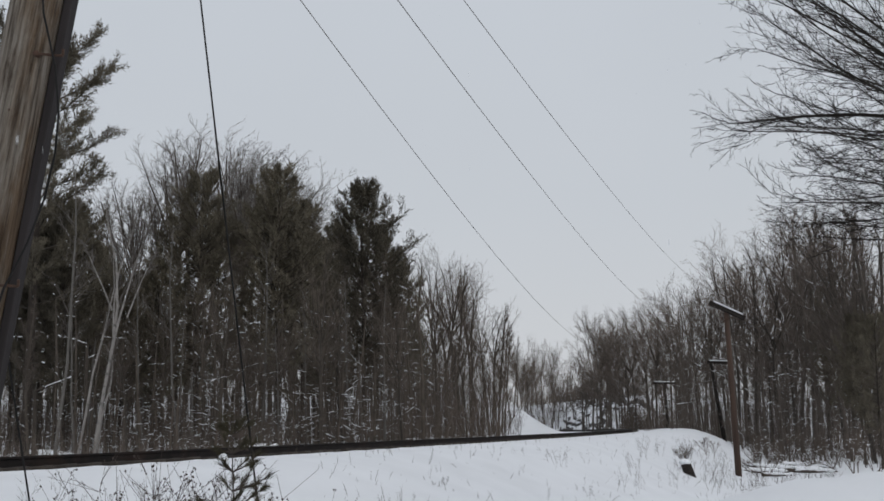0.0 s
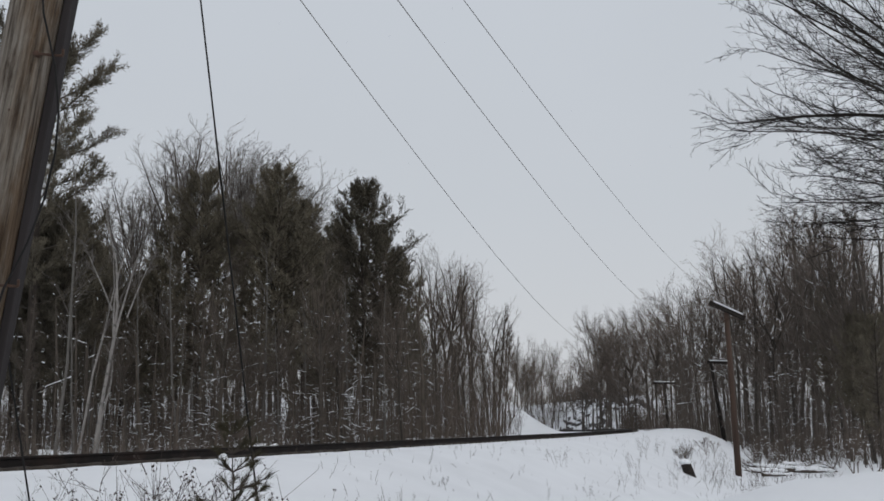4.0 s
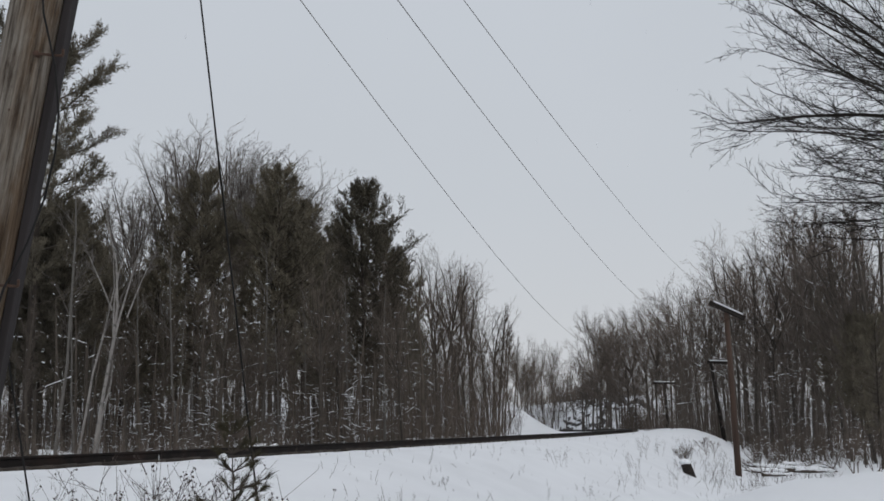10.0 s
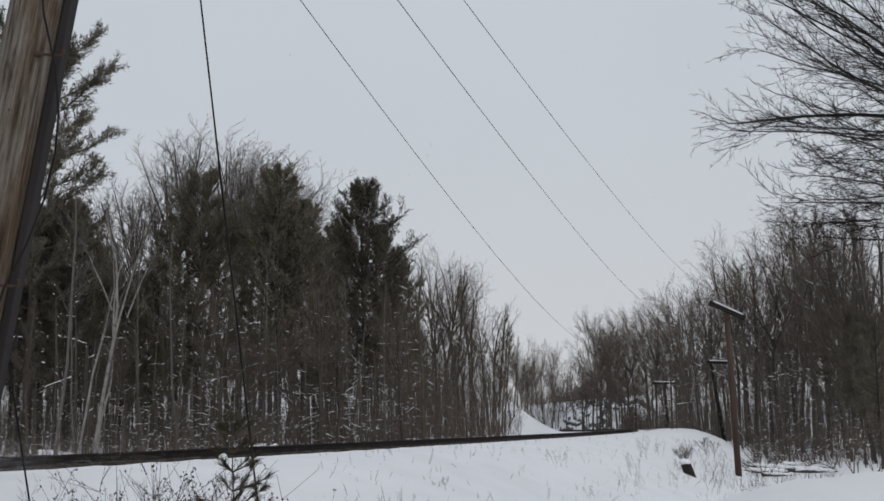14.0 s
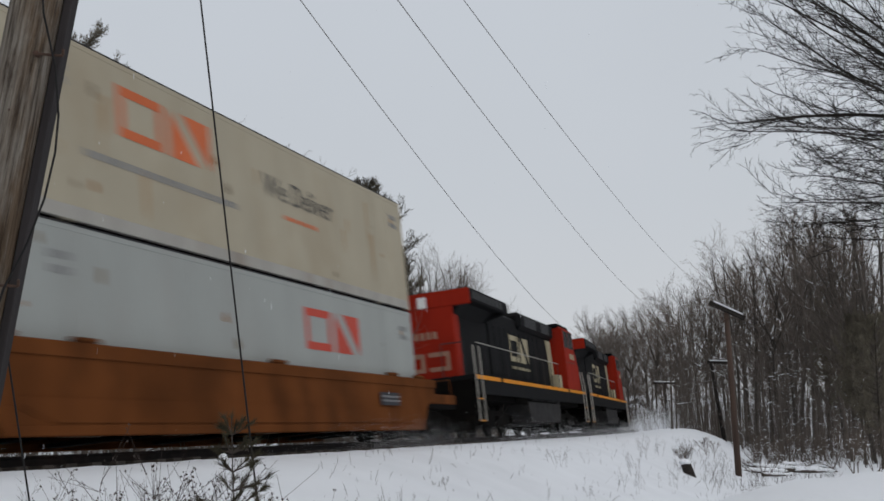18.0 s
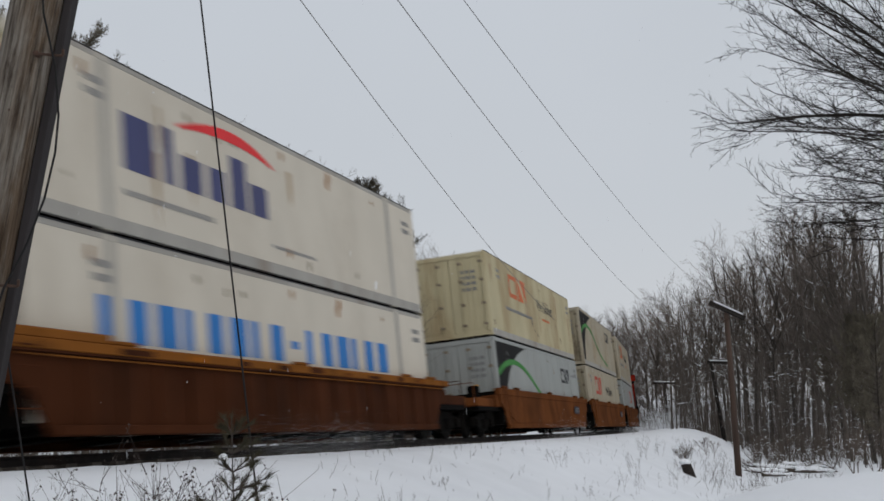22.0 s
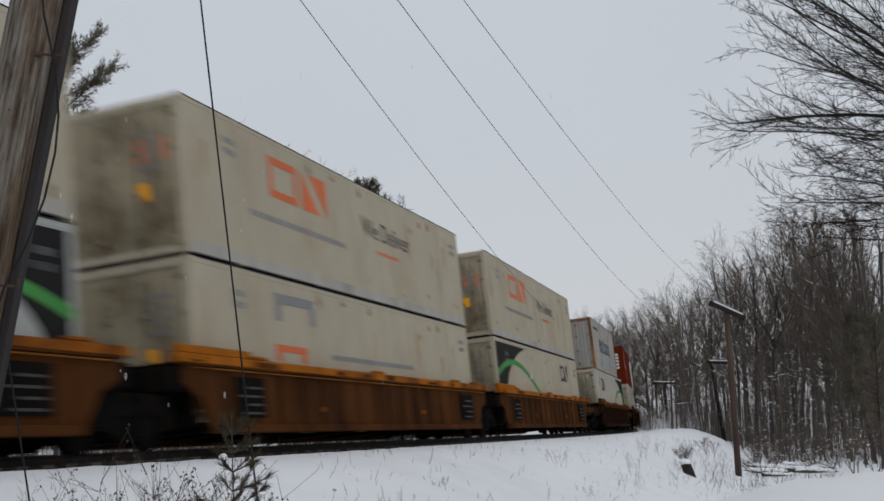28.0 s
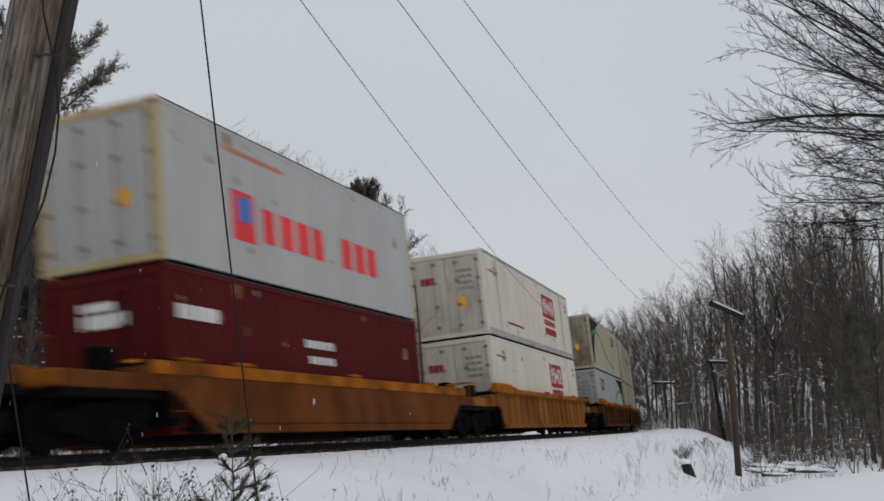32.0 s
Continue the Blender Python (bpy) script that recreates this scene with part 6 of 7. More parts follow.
        mark(c, "letter_bar", INK_CRIMSON, y, *bar_row(e + 0.1, e + 2.5, 1.14, 1.36, 9, 0.25))
        mark(c, "crimson_band", INK_CRIMSON, y, (e + 0.15, e + 2.55, 0.74, 1.02))
        mark(c, "small_line", INK_CRIMSON, y, *bar_row(-13.1, -10.4, 0.58, 0.66, 18), *bar_row(-15.4, -14.0, 2.2, 2.28, 6))
        part("door_mark", boxes((-L53 + 0.004, -L53 + 0.03, 0.35, 0.9, 1.85, 2.1)), INK_CRIMSON, c)
        small_print(c, L53, H, 20 + k)
        dated(c, -84.2)["lift"] = SEAM if k else FLOOR
    up = short(container("shipping_container", "pale grey container with scarlet lettering and blue badge", L40, BOX_SILVER, True, 2.44, post=YELLOWED_POST), L40)
    mark(up, "badge", INK_SCARLET, yy, (-9.75, -8.85, 0.72, 1.7))
    mark(up, "badge_star", INK_BLUE, yy - 0.005, (-9.5, -9.0, 1.1, 1.6))
    mark(up, "letter_bar", INK_SCARLET, yy, *[(-8.5 + 0.775 * k, -8.5 + 0.775 * k + (0.5, 0.56, 0.58, 0.52)[k % 4], 0.82, 1.52) for k in range(8) if k != 4], label="scarlet bars of lettering")
    mark(up, "small_line", INK_ORANGE, yy, *bar_row(-9.9, -7.4, 2.42, 2.52, 12))
    part("door_post", boxes((-L40 - 0.004, -L40 + 0.03, -1.21, -1.0, 0.1, H - 0.05)), RUST_POST, up, "rust-yellow corner post")
    lo = short(container("shipping_container", "maroon corrugated container with white marks", L40, BOX_MAROON, False, 2.44), L40)
    mark(lo, "white_mark", INK_WHITE, yy, *bar_row(-11.9, -10.5, 1.95, 2.2, 5, 0.15), *bar_row(-6.95, -5.5, 1.75, 1.92, 6), *bar_row(-6.8, -5.5, 1.42, 1.58, 5), *bar_row(-6.9, -5.3, 1.0, 1.18, 6))
    part("door_mark", boxes((-L40 + 0.0, -L40 + 0.03, -0.45, 0.5, 1.9, 2.15), (-L40 + 0.0, -L40 + 0.03, -0.2, 0.5, 2.2, 2.35)), INK_WHITE, lo)
    stack(-105.69, lo, up, -0.19)


build_boxes()


def build_cars():
    brown, dark = "orange-brown smooth-sided well car, road-grimed", "dark rusty brown well car with ribbed sides"
    orange = "rust-orange ribbed well car with bright top chord"
    mk = [
        (111.0, well_car(brown, WELL_SMOOTH, WELL_SMOOTH, False, 2.9, 1.55, 1.65, 1.50, True, False, True)),
        (91.4, well_car(brown, WELL_SMOOTH, WELL_SMOOTH, False, 1.40, 1.5, 0, 1.45, False, False, True)),
        (72.0, well_car(brown, WELL_SMOOTH, WELL_SMOOTH, False, 1.40, 2.9, 0, 1.65, False, True, True)),
        (48.42, well_car("red-brown rusty well car with ribbed sides", WELL_RED, CHORD_BROWN, True, 2.9, 2.9, 1.65, 1.65, True, True)),
        (24.3, well_car(dark, WELL_DARK, CHORD_DUSK, True, 2.9, 2.9, 1.65, 1.65, True, True)),
        (0.95, well_car(dark, WELL_DARK, CHORD_DUSK, True, 2.9, 2.9, 1.65, 1.65, True, True)),
        (-22.0, well_car(orange, WELL_ORANGE, CHORD, True, 2.9, 1.5, 1.65, 1.50, True, False)),
        (-41.4, well_car(orange, WELL_ORANGE, CHORD, True, 1.40, 1.5, 0, 1.45, False, False)),
        (-60.6, well_car(orange, WELL_ORANGE, CHORD, True, 1.40, 2.9, 0, 1.65, False, True)),
        (-84.2, well_car(orange, WELL_BRIGHT, CHORD, True, 2.9, 2.9, 1.65, 1.65, True, True)),
        (-105.55, well_car(brown, WELL_SMOOTH, CHORD, False, 2.6, 2.9, 1.65, 1.65, True, True, L=14.6, zt=1.36)),
        (-126.6, well_car(brown, WELL_SMOOTH, CHORD, False, 2.9, 2.9, 1.65, 1.65, True, True)),
    ]
    for s, c in mk:
        dated(c, s + 0.15)["lift"] = 0.0


build_cars()


def locomotive(label):
    """x = 0 at the leading end of the deck, -20.2 at its trailing end."""
    c = tagged(new("locomotive"), label, "locomotive", group="locomotives of the train")
    L, W, D = 20.3, 1.50, 1.84
    part("deck", boxes((-L, 0, -W, W, D - 0.16, D), bev=0.02), LOCO_BLACK, c)
    for sg in (-1, 1):
        y0, y1 = sorted((sg * (W + 0.004), sg * (W - 0.02)))
        part("side_sill", boxes((-L + 0.3, -0.3, min(sg * (W - 0.10), sg * (W - 0.02)), max(sg * (W - 0.10), sg * (W - 0.02)), 1.26, D - 0.161)), LOCO_BLACK, c)
        part("sill_stripe", boxes((-L + 0.1, -17.1, y0, y1, D - 0.145, D - 0.02), (-16.7, -4.6, y0, y1, D - 0.145, D - 0.02), (-4.2, -0.1, y0, y1, D - 0.145, D - 0.02)), STRIPE, c, "yellow reflective stripe")
    # nose and cab
    bm = bmesh.new()
    prism(bm, [(-0.42, D), (-0.50, D + 1.15), (-0.85, 3.42), (-1.75, 3.80), (-1.75, D)], -1.36, 1.36)
    nose = part("nose", bm, LOCO_RED, c, "red slab nose")
    bm = bmesh.new()
    prism(bm, [(-1.75, D), (-1.75, 3.70), (-1.95, 4.46), (-2.15, 4.62), (-4.25, 4.62), (-4.35, 4.5), (-4.35, D)], -1.48, 1.48)
    bmesh.ops.bevel(bm, geom=[e for e in bm.edges if abs(e.verts[0].co.z - e.verts[1].co.z) < 0.01 and e.verts[0].co.z > 4.4 and abs(e.verts[0].co.y - e.verts[1].co.y) < 0.1], offset=0.16, segments=3, affect="EDGES")
    cab = part("cab", bm, LOCO_RED, c, "red crew cab")
    part("cab_roof", boxes((-4.42, -1.85, -1.32, 1.32, 4.56, 4.74), bev=0.05), LOCO_BLACK, cab)
    for sg in (-1, 1):
        y0, y1 = sorted((sg * 1.475, sg * 1.492))
        for xa, xb in ((-3.02, -2.08), (-4.12, -3.28)):
            part("side_window", boxes((xa, xb, y0, y1, 3.72, 4.36)), GLASS, cab, "dark side window")
            part("window_frame", boxes((xa - 0.06, xb + 0.06, y0, y1, 4.36, 4.41), (xa - 0.06, xb + 0.06, y0, y1, 3.67, 3.72), (xa - 0.06, xa, y0, y1, 3.72, 4.36), (xb, xb + 0.06, y0, y1, 3.72, 4.36)), RUBBER, cab)
        part("cab_door", boxes((-4.22, -3.55, y0, y1, D + 0.35, 3.60), bev=0.004), LOCO_RED, cab)
        part("cab_seam", boxes((-4.34, -1.80, y0, y1, 3.02, 3.04)), RUBBER, cab)
        y0, y1 = sorted((sg * 1.484, sg * 1.49))
        mark(cab, "numeral_bar", LOCO_WHITE, sg * 1.491, *bar_row(-3.15, -2.0, 3.20, 3.44, 4), label="white numerals as bars")
    for sg in (-1, 1):
        y0, y1 = sorted((sg * 0.12, sg * 1.05))
        bm = bmesh.new()
        prism(bm, [(-1.78, 3.84), (-1.92, 4.40), (-1.94, 4.40), (-1.80, 3.84)], y0, y1)
        w = part("windscreen", bm, GLASS, cab, "dark windscreen pane")
        w.location.x = 0.02
    bm = bmesh.new()
    for sg in (-1, 1):
        tube(bm, (-0.42, sg * 0.16, 2.75), (-0.85, sg * 0.16, 2.80), 0.10, 0.10, 12)
    part("headlight", bm, INK_WHITE, nose, "twin headlight")
    part("number_board", boxes((-1.98, -1.84, -1.05, -0.45, 4.44, 4.60), (-1.98, -1.84, 0.45, 1.05, 4.44, 4.60)), INK_BLACK, cab)
    # long hood
    part("hood", boxes((-15.8, -4.37, -0.90, 0.90, D, 4.42), bev=0.14), LOCO_BLACK, c, "black engine hood")
    for sg in (-1, 1):
        y0, y1 = sorted((sg * 0.90, sg * 0.915))
        for k in range(11):
            x = -6.6 - k * 0.83
            part("hood_door", boxes((x - 0.76, x, y0, y1, D + 0.25, 3.85), bev=0.006), LOCO_BLACK, c)
        yb = sg * 0.918
        if sg < 0:
            emblem(c, LOCO_WHITE, yb - 0.004, -12.6, 2.70, 3.2, 0.98, label="cream block emblem on the hood")
            mark(c, "small_line", LOCO_WHITE, yb, *bar_row(-12.4, -9.4, 2.42, 2.52, 16))
        bm = bmesh.new()
        prism(bm, [(-4.38, D + 0.02), (-4.38, D + 0.95), (-4.55, 3.95), (-5.55, 3.95), (-5.30, D + 0.95), (-5.30, D + 0.02)], min(sg * 0.90, sg * 0.922), max(sg * 0.90, sg * 0.922))
        part("white_band", bm, LOCO_WHITE, c, "slanting cream band behind the cab")
        y0, y1 = sorted((sg * 0.93, sg * 1.25))
        part("equipment_box", boxes((-5.25, -4.42, y0, y1, D, D + 0.62), bev=0.03), LOCO_WHITE, c)
    part("intake_housing", boxes((-11.1, -4.50, -1.10, 1.10, 4.0, 4.66), bev=0.14), LOCO_BLACK, c)
    for sg in (-1, 1):
        y0, y1 = sorted((sg * 1.102, sg * 1.115))
        part("intake_grille", boxes((-7.2, -5.5, y0, y1, 4.12, 4.5), (-10.4, -8.2, y0, y1, 4.12, 4.5)), GRILLE, c)
    part("exhaust_stack", boxes((-12.4, -11.5, -0.35, 0.35, 4.4, 4.6), bev=0.05), UNDER, c)
    # radiator section with flared wings
    bm = bmesh.new()
    prism(bm, [(-20.05, 3.72), (-20.05, 4.52), (-15.1, 4.52), (-15.6, 4.02), (-16.6, 3.72)], -1.48, 1.48)
    for v in bm.verts:
        if v.co.z < 3.9:
            v.co.y *= 0.62
    part("radiator_wing", bm, LOCO_BLACK, c, "flared black radiator wings")
    part("wing_edge", boxes((-20.06, -15.1, -1.53, 1.53, 4.12, 4.50), bev=0.03), LOCO_BLACK, c)
    part("rear_hood", boxes((-19.5, -15.8, -0.90, 0.90, D, 4.1), bev=0.06), LOCO_BLACK, c)
    part("rear_cap", boxes((-20.16, -20.065, -1.52, 1.52, 4.00, 4.49), bev=0.02), LOCO_RED, c, "red rear cap of the wings")
    rear = part("rear_panel", boxes((-20.14, -19.50, -0.94, 0.94, D - 0.02, 4.02), bev=0.03), LOCO_RED, c, "red rear panel with cream emblem")
    for a, b in ((-0.72, -0.05), (0.08, 0.7)):
        part("rear_emblem", boxes((-20.155, -20.135, a, b, 2.05, 2.18), (-20.155, -20.135, a, b, 2.5, 2.63), (-20.155, -20.135, a, a + 0.13, 2.18, 2.5)), LOCO_FADED, rear)
    part("rear_number", boxes(*[(-20.155, -20.135, -0.38 + 0.2 * i, -0.24 + 0.2 * i, 3.05, 3.27) for i in range(4)]), LOCO_FADED, rear, "cream numerals as bars")
    part("rear_number_board", boxes((-20.175, -20.15, -0.14, 0.14, 4.02, 4.36)), INK_WHITE, rear)
    for sg in (-1, 1):
        bm = bmesh.new()
        for k in range(8):
            box(bm, -19.8 + k * 0.5, -19.4 + k * 0.5, min(sg * 1.535, sg * 1.545), max(sg * 1.535, sg * 1.545), 4.18, 4.42)
        part("radiator_grille", bm, GRILLE, c)
    # walkway railings, steps and end gear
    for sg in (-1, 1):
        bm = bmesh.new()
        x = -6.2
        while x > -19.6:
            b2 = bmesh.new()
            tube(b2, (x, sg * 1.44, D), (x, sg * 1.44, D + 1.0), 0.016, 0.016, 5)
            part("stanchion", b2, DARK_RAIL, c)
            x -= 1.55
        tube(bm, (-6.2, sg * 1.44, D + 1.0), (-19.6, sg * 1.44, D + 1.0), 0.016, 0.016, 5)
        part("handrail", bm, STEEL_RAIL, c, "thin grey handrail")
        for xe, sx in ((0.0, -1), (-L, 1)):
            st = boxes(*[(min(xe, xe + sx * 0.75), max(xe, xe + sx * 0.75), min(sg * 1.12, sg * 1.48), max(sg * 1.12, sg * 1.48), 0.42 + 0.33 * k, 0.46 + 0.33 * k) for k in range(4)])
            part("steps", st, UNDER, c)
            part("step_edge", boxes(*[(min(xe, xe + sx * 0.75), max(xe, xe + sx * 0.75), min(sg * 1.482, sg * 1.5), max(sg * 1.482, sg * 1.5), 0.42 + 0.33 * k, 0.455 + 0.33 * k) for k in (0, 2)]), STRIPE, c, "yellow step edges")
            bm = bmesh.new()
            for xx in (xe + sx * 0.04, xe + sx * 0.75):
                poly_tube(bm, [(xx, sg * 1.50, 0.42), (xx, sg * 1.50, 2.1), (xx + sx * 0.12, sg * 1.46, 2.72)], 0.024, 6)
            part("grab_iron", bm, STEEL_RAIL, c, "pale grab irons by the steps")
    for xe, sx in ((0.0, 1), (-L, -1)):
        bm = bmesh.new()
        prism(bm, [(xe, D - 0.16), (xe, 0.35), (xe + sx * 0.28, 0.16), (xe + sx * 0.34, 0.16), (xe + sx * 0.10, 0.6), (xe + sx * 0.06, D - 0.16)], -1.40, 1.40)
        part("pilot", bm, UNDER, c, "black pilot plate")
        coupler(c, xe, sx)
        for ya, yb in ((-1.2, -0.5), (0.5, 1.2)):
            bm = bmesh.new()
            poly_tube(bm, [(xe, ya, D), (xe, ya, D + 1.0), (xe, yb, D + 1.0), (xe, yb, D)], 0.018, 5)
            part("end_railing", bm, DARK_RAIL, c)
    bm = bmesh.new()
    prism(bm, [(-12.3, 0.42), (-12.5, 0.8), (-12.5, 1.15), (-6.4, 1.15), (-6.4, 0.8), (-6.6, 0.42)], -1.38, 1.38)
    part("fuel_tank", bm, TANK, c, "grey fuel tank")
    for xa, xb, z in ((-12.2, -9.9, 1.42), (-9.6, -7.3, 1.42), (-7.0, -6.4, 1.30)):
        bm = bmesh.new()
        tube(bm, (xa, -1.22, z), (xb, -1.22, z), 0.17, 0.17, 14)
        smooth(part("air_reservoir", bm, TANK, c, "grey air reservoir"))
    for k in range(6):
        part("cooler_pipe", boxes((-14.6 + k * 0.30, -14.5 + k * 0.30, -1.44, -1.36, 1.02, 1.66)), UNDER, c)
    part("underframe_beam", boxes((-L + 0.8, -0.8, -1.2, 1.2, 1.12, 1.67)), UNDER, c)
    bm = bmesh.new()
    for sg in (-1, 1):
        tube(bm, (-6.5, sg * 1.24, 1.36), (-8.8, sg * 1.24, 1.36), 0.15, 0.15, 12)
        tube(bm, (-9.1, sg * 1.24, 1.36), (-11.6, sg * 1.24, 1.36), 0.15, 0.15, 12)
    part("air_reservoir", bm, TANK, c)
    part("ditch_light", boxes((-0.1, 0.06, -1.15, -0.9, D - 0.30, D - 0.08), (-0.1, 0.06, 0.9, 1.15, D - 0.30, D - 0.08), bev=0.03), INK_WHITE, c)
    truck(c, -3.6, 0.99, 0.52, 3)
    truck(c, -16.5, 0.99, 0.52, 3)
    return c


def build_locos():
    lab = "black and red diesel locomotive with a yellow sill stripe"
    a = locomotive(lab)
    dated(a, 157.75)["lift"] = 0.0
    b = copy_thing(a, Matrix.Identity(4))
    dated(b, 136.1)["lift"] = 0.0
    AXLES.extend((o, o.location.x, 0.52) for o in b.children_recursive if o.name.startswith("wheelset"))


build_locos()


# ---- small growth and things on the snow ----
def sapling():
    rng = random.Random(91)
    x, y = -1.50, 8.0
    z = gz(x, y)
    t = tagged(new("pine_sapling"), "small scrubby pine sapling poking out of the snow", "sapling")
    segs, tips = [], []
    p, d, rad = Vector((x, y, z - 0.1)), Vector((0.02, 0, 1)), 0.014
    top = 0.44 - z
    n = 18
    for i in range(n):
        q = p + d * (top + 0.1) / n
        segs.append((tuple(p), tuple(q), rad, rad * 0.93))
        p, rad = q, rad * 0.93
        d = turned(rng, d, 0.06, 0.1)
        if 9 <= i <= 16:
            # whorls of side shoots, shorter towards the top
            for k in range(6):
                a = rng.uniform(0, 6.28)
                e = Vector((math.cos(a), math.sin(a), rng.uniform(0.25, 0.9))).normalized()
                ln = rng.uniform(0.14, 0.36) * (1.75 - 0.075 * i)
                o, w = p.copy(), 0.0055
                for j in range(3):
                    b = o + e * ln / 3
                    segs.append((tuple(o), tuple(b), w, w * 0.8))
                    o, w = b, w * 0.8
                    e = turned(rng, e, 0.18, 0.08)
                    if j:
                        tips.append((b, e))
                tips.append((o, e))
    tips.append((p, d))
    smooth(part("stem", seg_mesh(segs, 5), WEED, t))
    verts, faces = [], []
    for c, e in tips:
        for _ in range(26):
            w = turned(rng, e, rng.uniform(0.15, 0.85))
            side = w.cross(Vector((rng.gauss(0, 1), rng.gauss(0, 1), rng.gauss(0, 1)))).normalized() * 0.0022
            o = c - e * rng.uniform(0, 0.05)
            tip = o + w * rng.uniform(0.05, 0.095)
            k = len(verts)
            verts += [tuple(o - side), tuple(o + side), tuple(tip)]
            faces.append((k, k + 1, k + 2))
    part("needles", (verts, faces), NEEDLE_NEAR, t)
    bm = bmesh.new()
    bmesh.ops.create_icosphere(bm, subdivisions=2, radius=0.032)
    for v in bm.verts:
        v.co = Vector((v.co.x * 1.1, v.co.y, v.co.z * 1.3)) * (1 + 0.25 * noise.noise(v.co * 40)) + Vector((x - 0.045, y - 0.05, 0.14))
    smooth(part("snow_clump", bm, SNOW_CAP, t, "small clump of snow"))


sapling()


def weed_clump(px, depth, top, seed, stems=5, heads=True, spread=0.25, label="dead brown weed stalks with dried seed heads"):
    """Dry stalks that branch, with small dark seed heads."""
    rng = random.Random(seed)
    x, y = place_of(px, depth)
    z = gz(x, y)
    segs, dots = [], []
    for _ in range(stems):
        p = Vector((x + rng.gauss(0, spread * 0.3), y + rng.gauss(0, spread * 0.3), z - 0.06))
        d = Vector((rng.gauss(0, 0.32), rng.gauss(0, 0.32), 1)).normalized()
        ln, rad = (top - z) * rng.uniform(0.6, 1.1), 0.0026
        for i in range(6):
            q = p + d * ln / 6
            segs.append((tuple(p), tuple(q), rad, rad * 0.85))
            p, rad = q, rad * 0.85
            d = turned(rng, d, 0.16, 0.0)
            if i > 1:
                for _ in range(rng.randint(2, 4)):
                    e = turned(rng, d, rng.uniform(0.35, 0.9))
                    q2 = p + e * ln * rng.uniform(0.10, 0.26)
                    segs.append((tuple(p), tuple(q2), 0.0018, 0.0012))
                    if rng.random() < 0.75:
                        dots.append(q2)
        dots.append(p)
    t = tagged(new("dead_weed"), label, "weed", group="dead weeds on the bank")
    tagged(part("stalk", seg_mesh(segs, 4), WEED, t), "thin dry stalks", kind="stuff")
    if heads:
        verts, faces = [], []
        for c in dots:
            for _ in range(rng.randint(1, 3)):
                o = c + Vector((rng.gauss(0, 0.012), rng.gauss(0, 0.012), rng.gauss(0, 0.012)))
                s = rng.uniform(0.004, 0.0095)
                k = len(verts)
                verts += [tuple(o + Vector(v) * s) for v in ((1, 0, 0), (-1, 0, 0), (0, 1, 0), (0, -1, 0), (0, 0, 1.3), (0, 0, -1.3))]
                faces += [(k + a, k + b, k + c2) for a, b, c2 in ((0, 2, 4), (2, 1, 4), (1, 3, 4), (3, 0, 4), (2, 0, 5), (1, 2, 5), (3, 1, 5), (0, 3, 5))]
        part("seed_head", (verts, faces), WEED, t)
    return t


for k, (px, dd, top, n) in enumerate(((150, 8.2, -0.06, 4), (205, 8.6, -0.03, 5), (255, 8.8, -0.02, 6), (290, 8.4, 0.02, 7), (330, 8.8, -0.01, 6), (505, 8.6, -0.05, 4), (372, 9.2, -0.02, 4), (120, 9.5, -0.10, 3), (395, 8.2, -0.06, 5), (480, 9.0, -0.10, 4), (235, 8.1, -0.08, 5), (175, 8.9, -0.06, 5), (310, 8.2, -0.02, 6), (270, 9.3, 0.0, 6), (350, 8.5, -0.05, 5), (440, 8.7, -0.1, 5), (190, 8.3, -0.05, 6), (215, 8.9, 0.0, 6), (245, 8.5, 0.0, 6), (265, 8.2, -0.03, 7), (300, 8.9, 0.0, 7), (320, 8.5, 0.01, 7), (340, 8.2, -0.02, 6), (515, 8.3, -0.04, 5), (135, 8.5, -0.08, 4))):
    weed_clump(px, dd, top, 400 + k, n)
for k, (px, dd, hh) in enumerate(((605, 13.0, 0.30), (790, 15.0, 0.30), (1105, 30, 0.7), (1115, 34, 0.8), (1050, 26, 0.45), (960, 20, 0.30), (905, 36, 0.5), (1140, 42, 0.9), (1020, 22, 0.35), (870, 16, 0.25), (1165, 48, 0.8), (985, 30, 0.5), (1080, 22, 0.4), (1180, 36, 0.5), (1000, 17, 0.25), (775, 20, 0.2), (1120, 60, 1.0), (1250, 47, 0.8), (1275, 44, 0.9), (1330, 40, 0.8))):
    x, y = place_of(px, dd)
    weed_clump(px, dd, gz(x, y) + hh, 450 + k, 4 + (k % 4), k < 2, 0.6 if dd > 25 else 0.3, "sparse dry grass stalks standing in the snow")


brush("dry_grass", ((560, 1330), (14, 50)), 700, 37, (0.06, 0.30), 0.0035, WEED, "scattered dry grass tips poking through the snow", 1.5)
brush("dry_grass", ((1190, 1480), (38, 62)), 420, 38, (0.15, 0.7), 0.006, WEED, "dry grass and sticks in the snowy hollow")
brush("dry_grass", ((40, 560), (8.2, 13)), 260, 39, (0.05, 0.24), 0.0022, WEED, "scattered dry grass tips poking through the snow")


def stump():
    x, y = place_of(1217, 44)
    z = gz(x, y)
    t = tagged(new("stump"), "dark broken stump with a cap of snow", "stump")
    bm = bmesh.new()
    tube(bm, (x + 0.12, y, z - 0.3), (x - 0.10, y, z + 0.42), 0.22, 0.19, 12)
    part("wood", bm, WET_BARK, t)
    bm = bmesh.new()
    bmesh.ops.create_icosphere(bm, subdivisions=3, radius=0.22)
    for v in bm.verts:
        v.co = Vector((v.co.x * 1.05, v.co.y, v.co.z * 0.55)) * (1 + 0.2 * noise.noise(v.co * 6)) + Vector((x - 0.12, y, z + 0.47))
    smooth(part("snow_cap", bm, SNOW_CAP, t, "rounded cap of snow"))


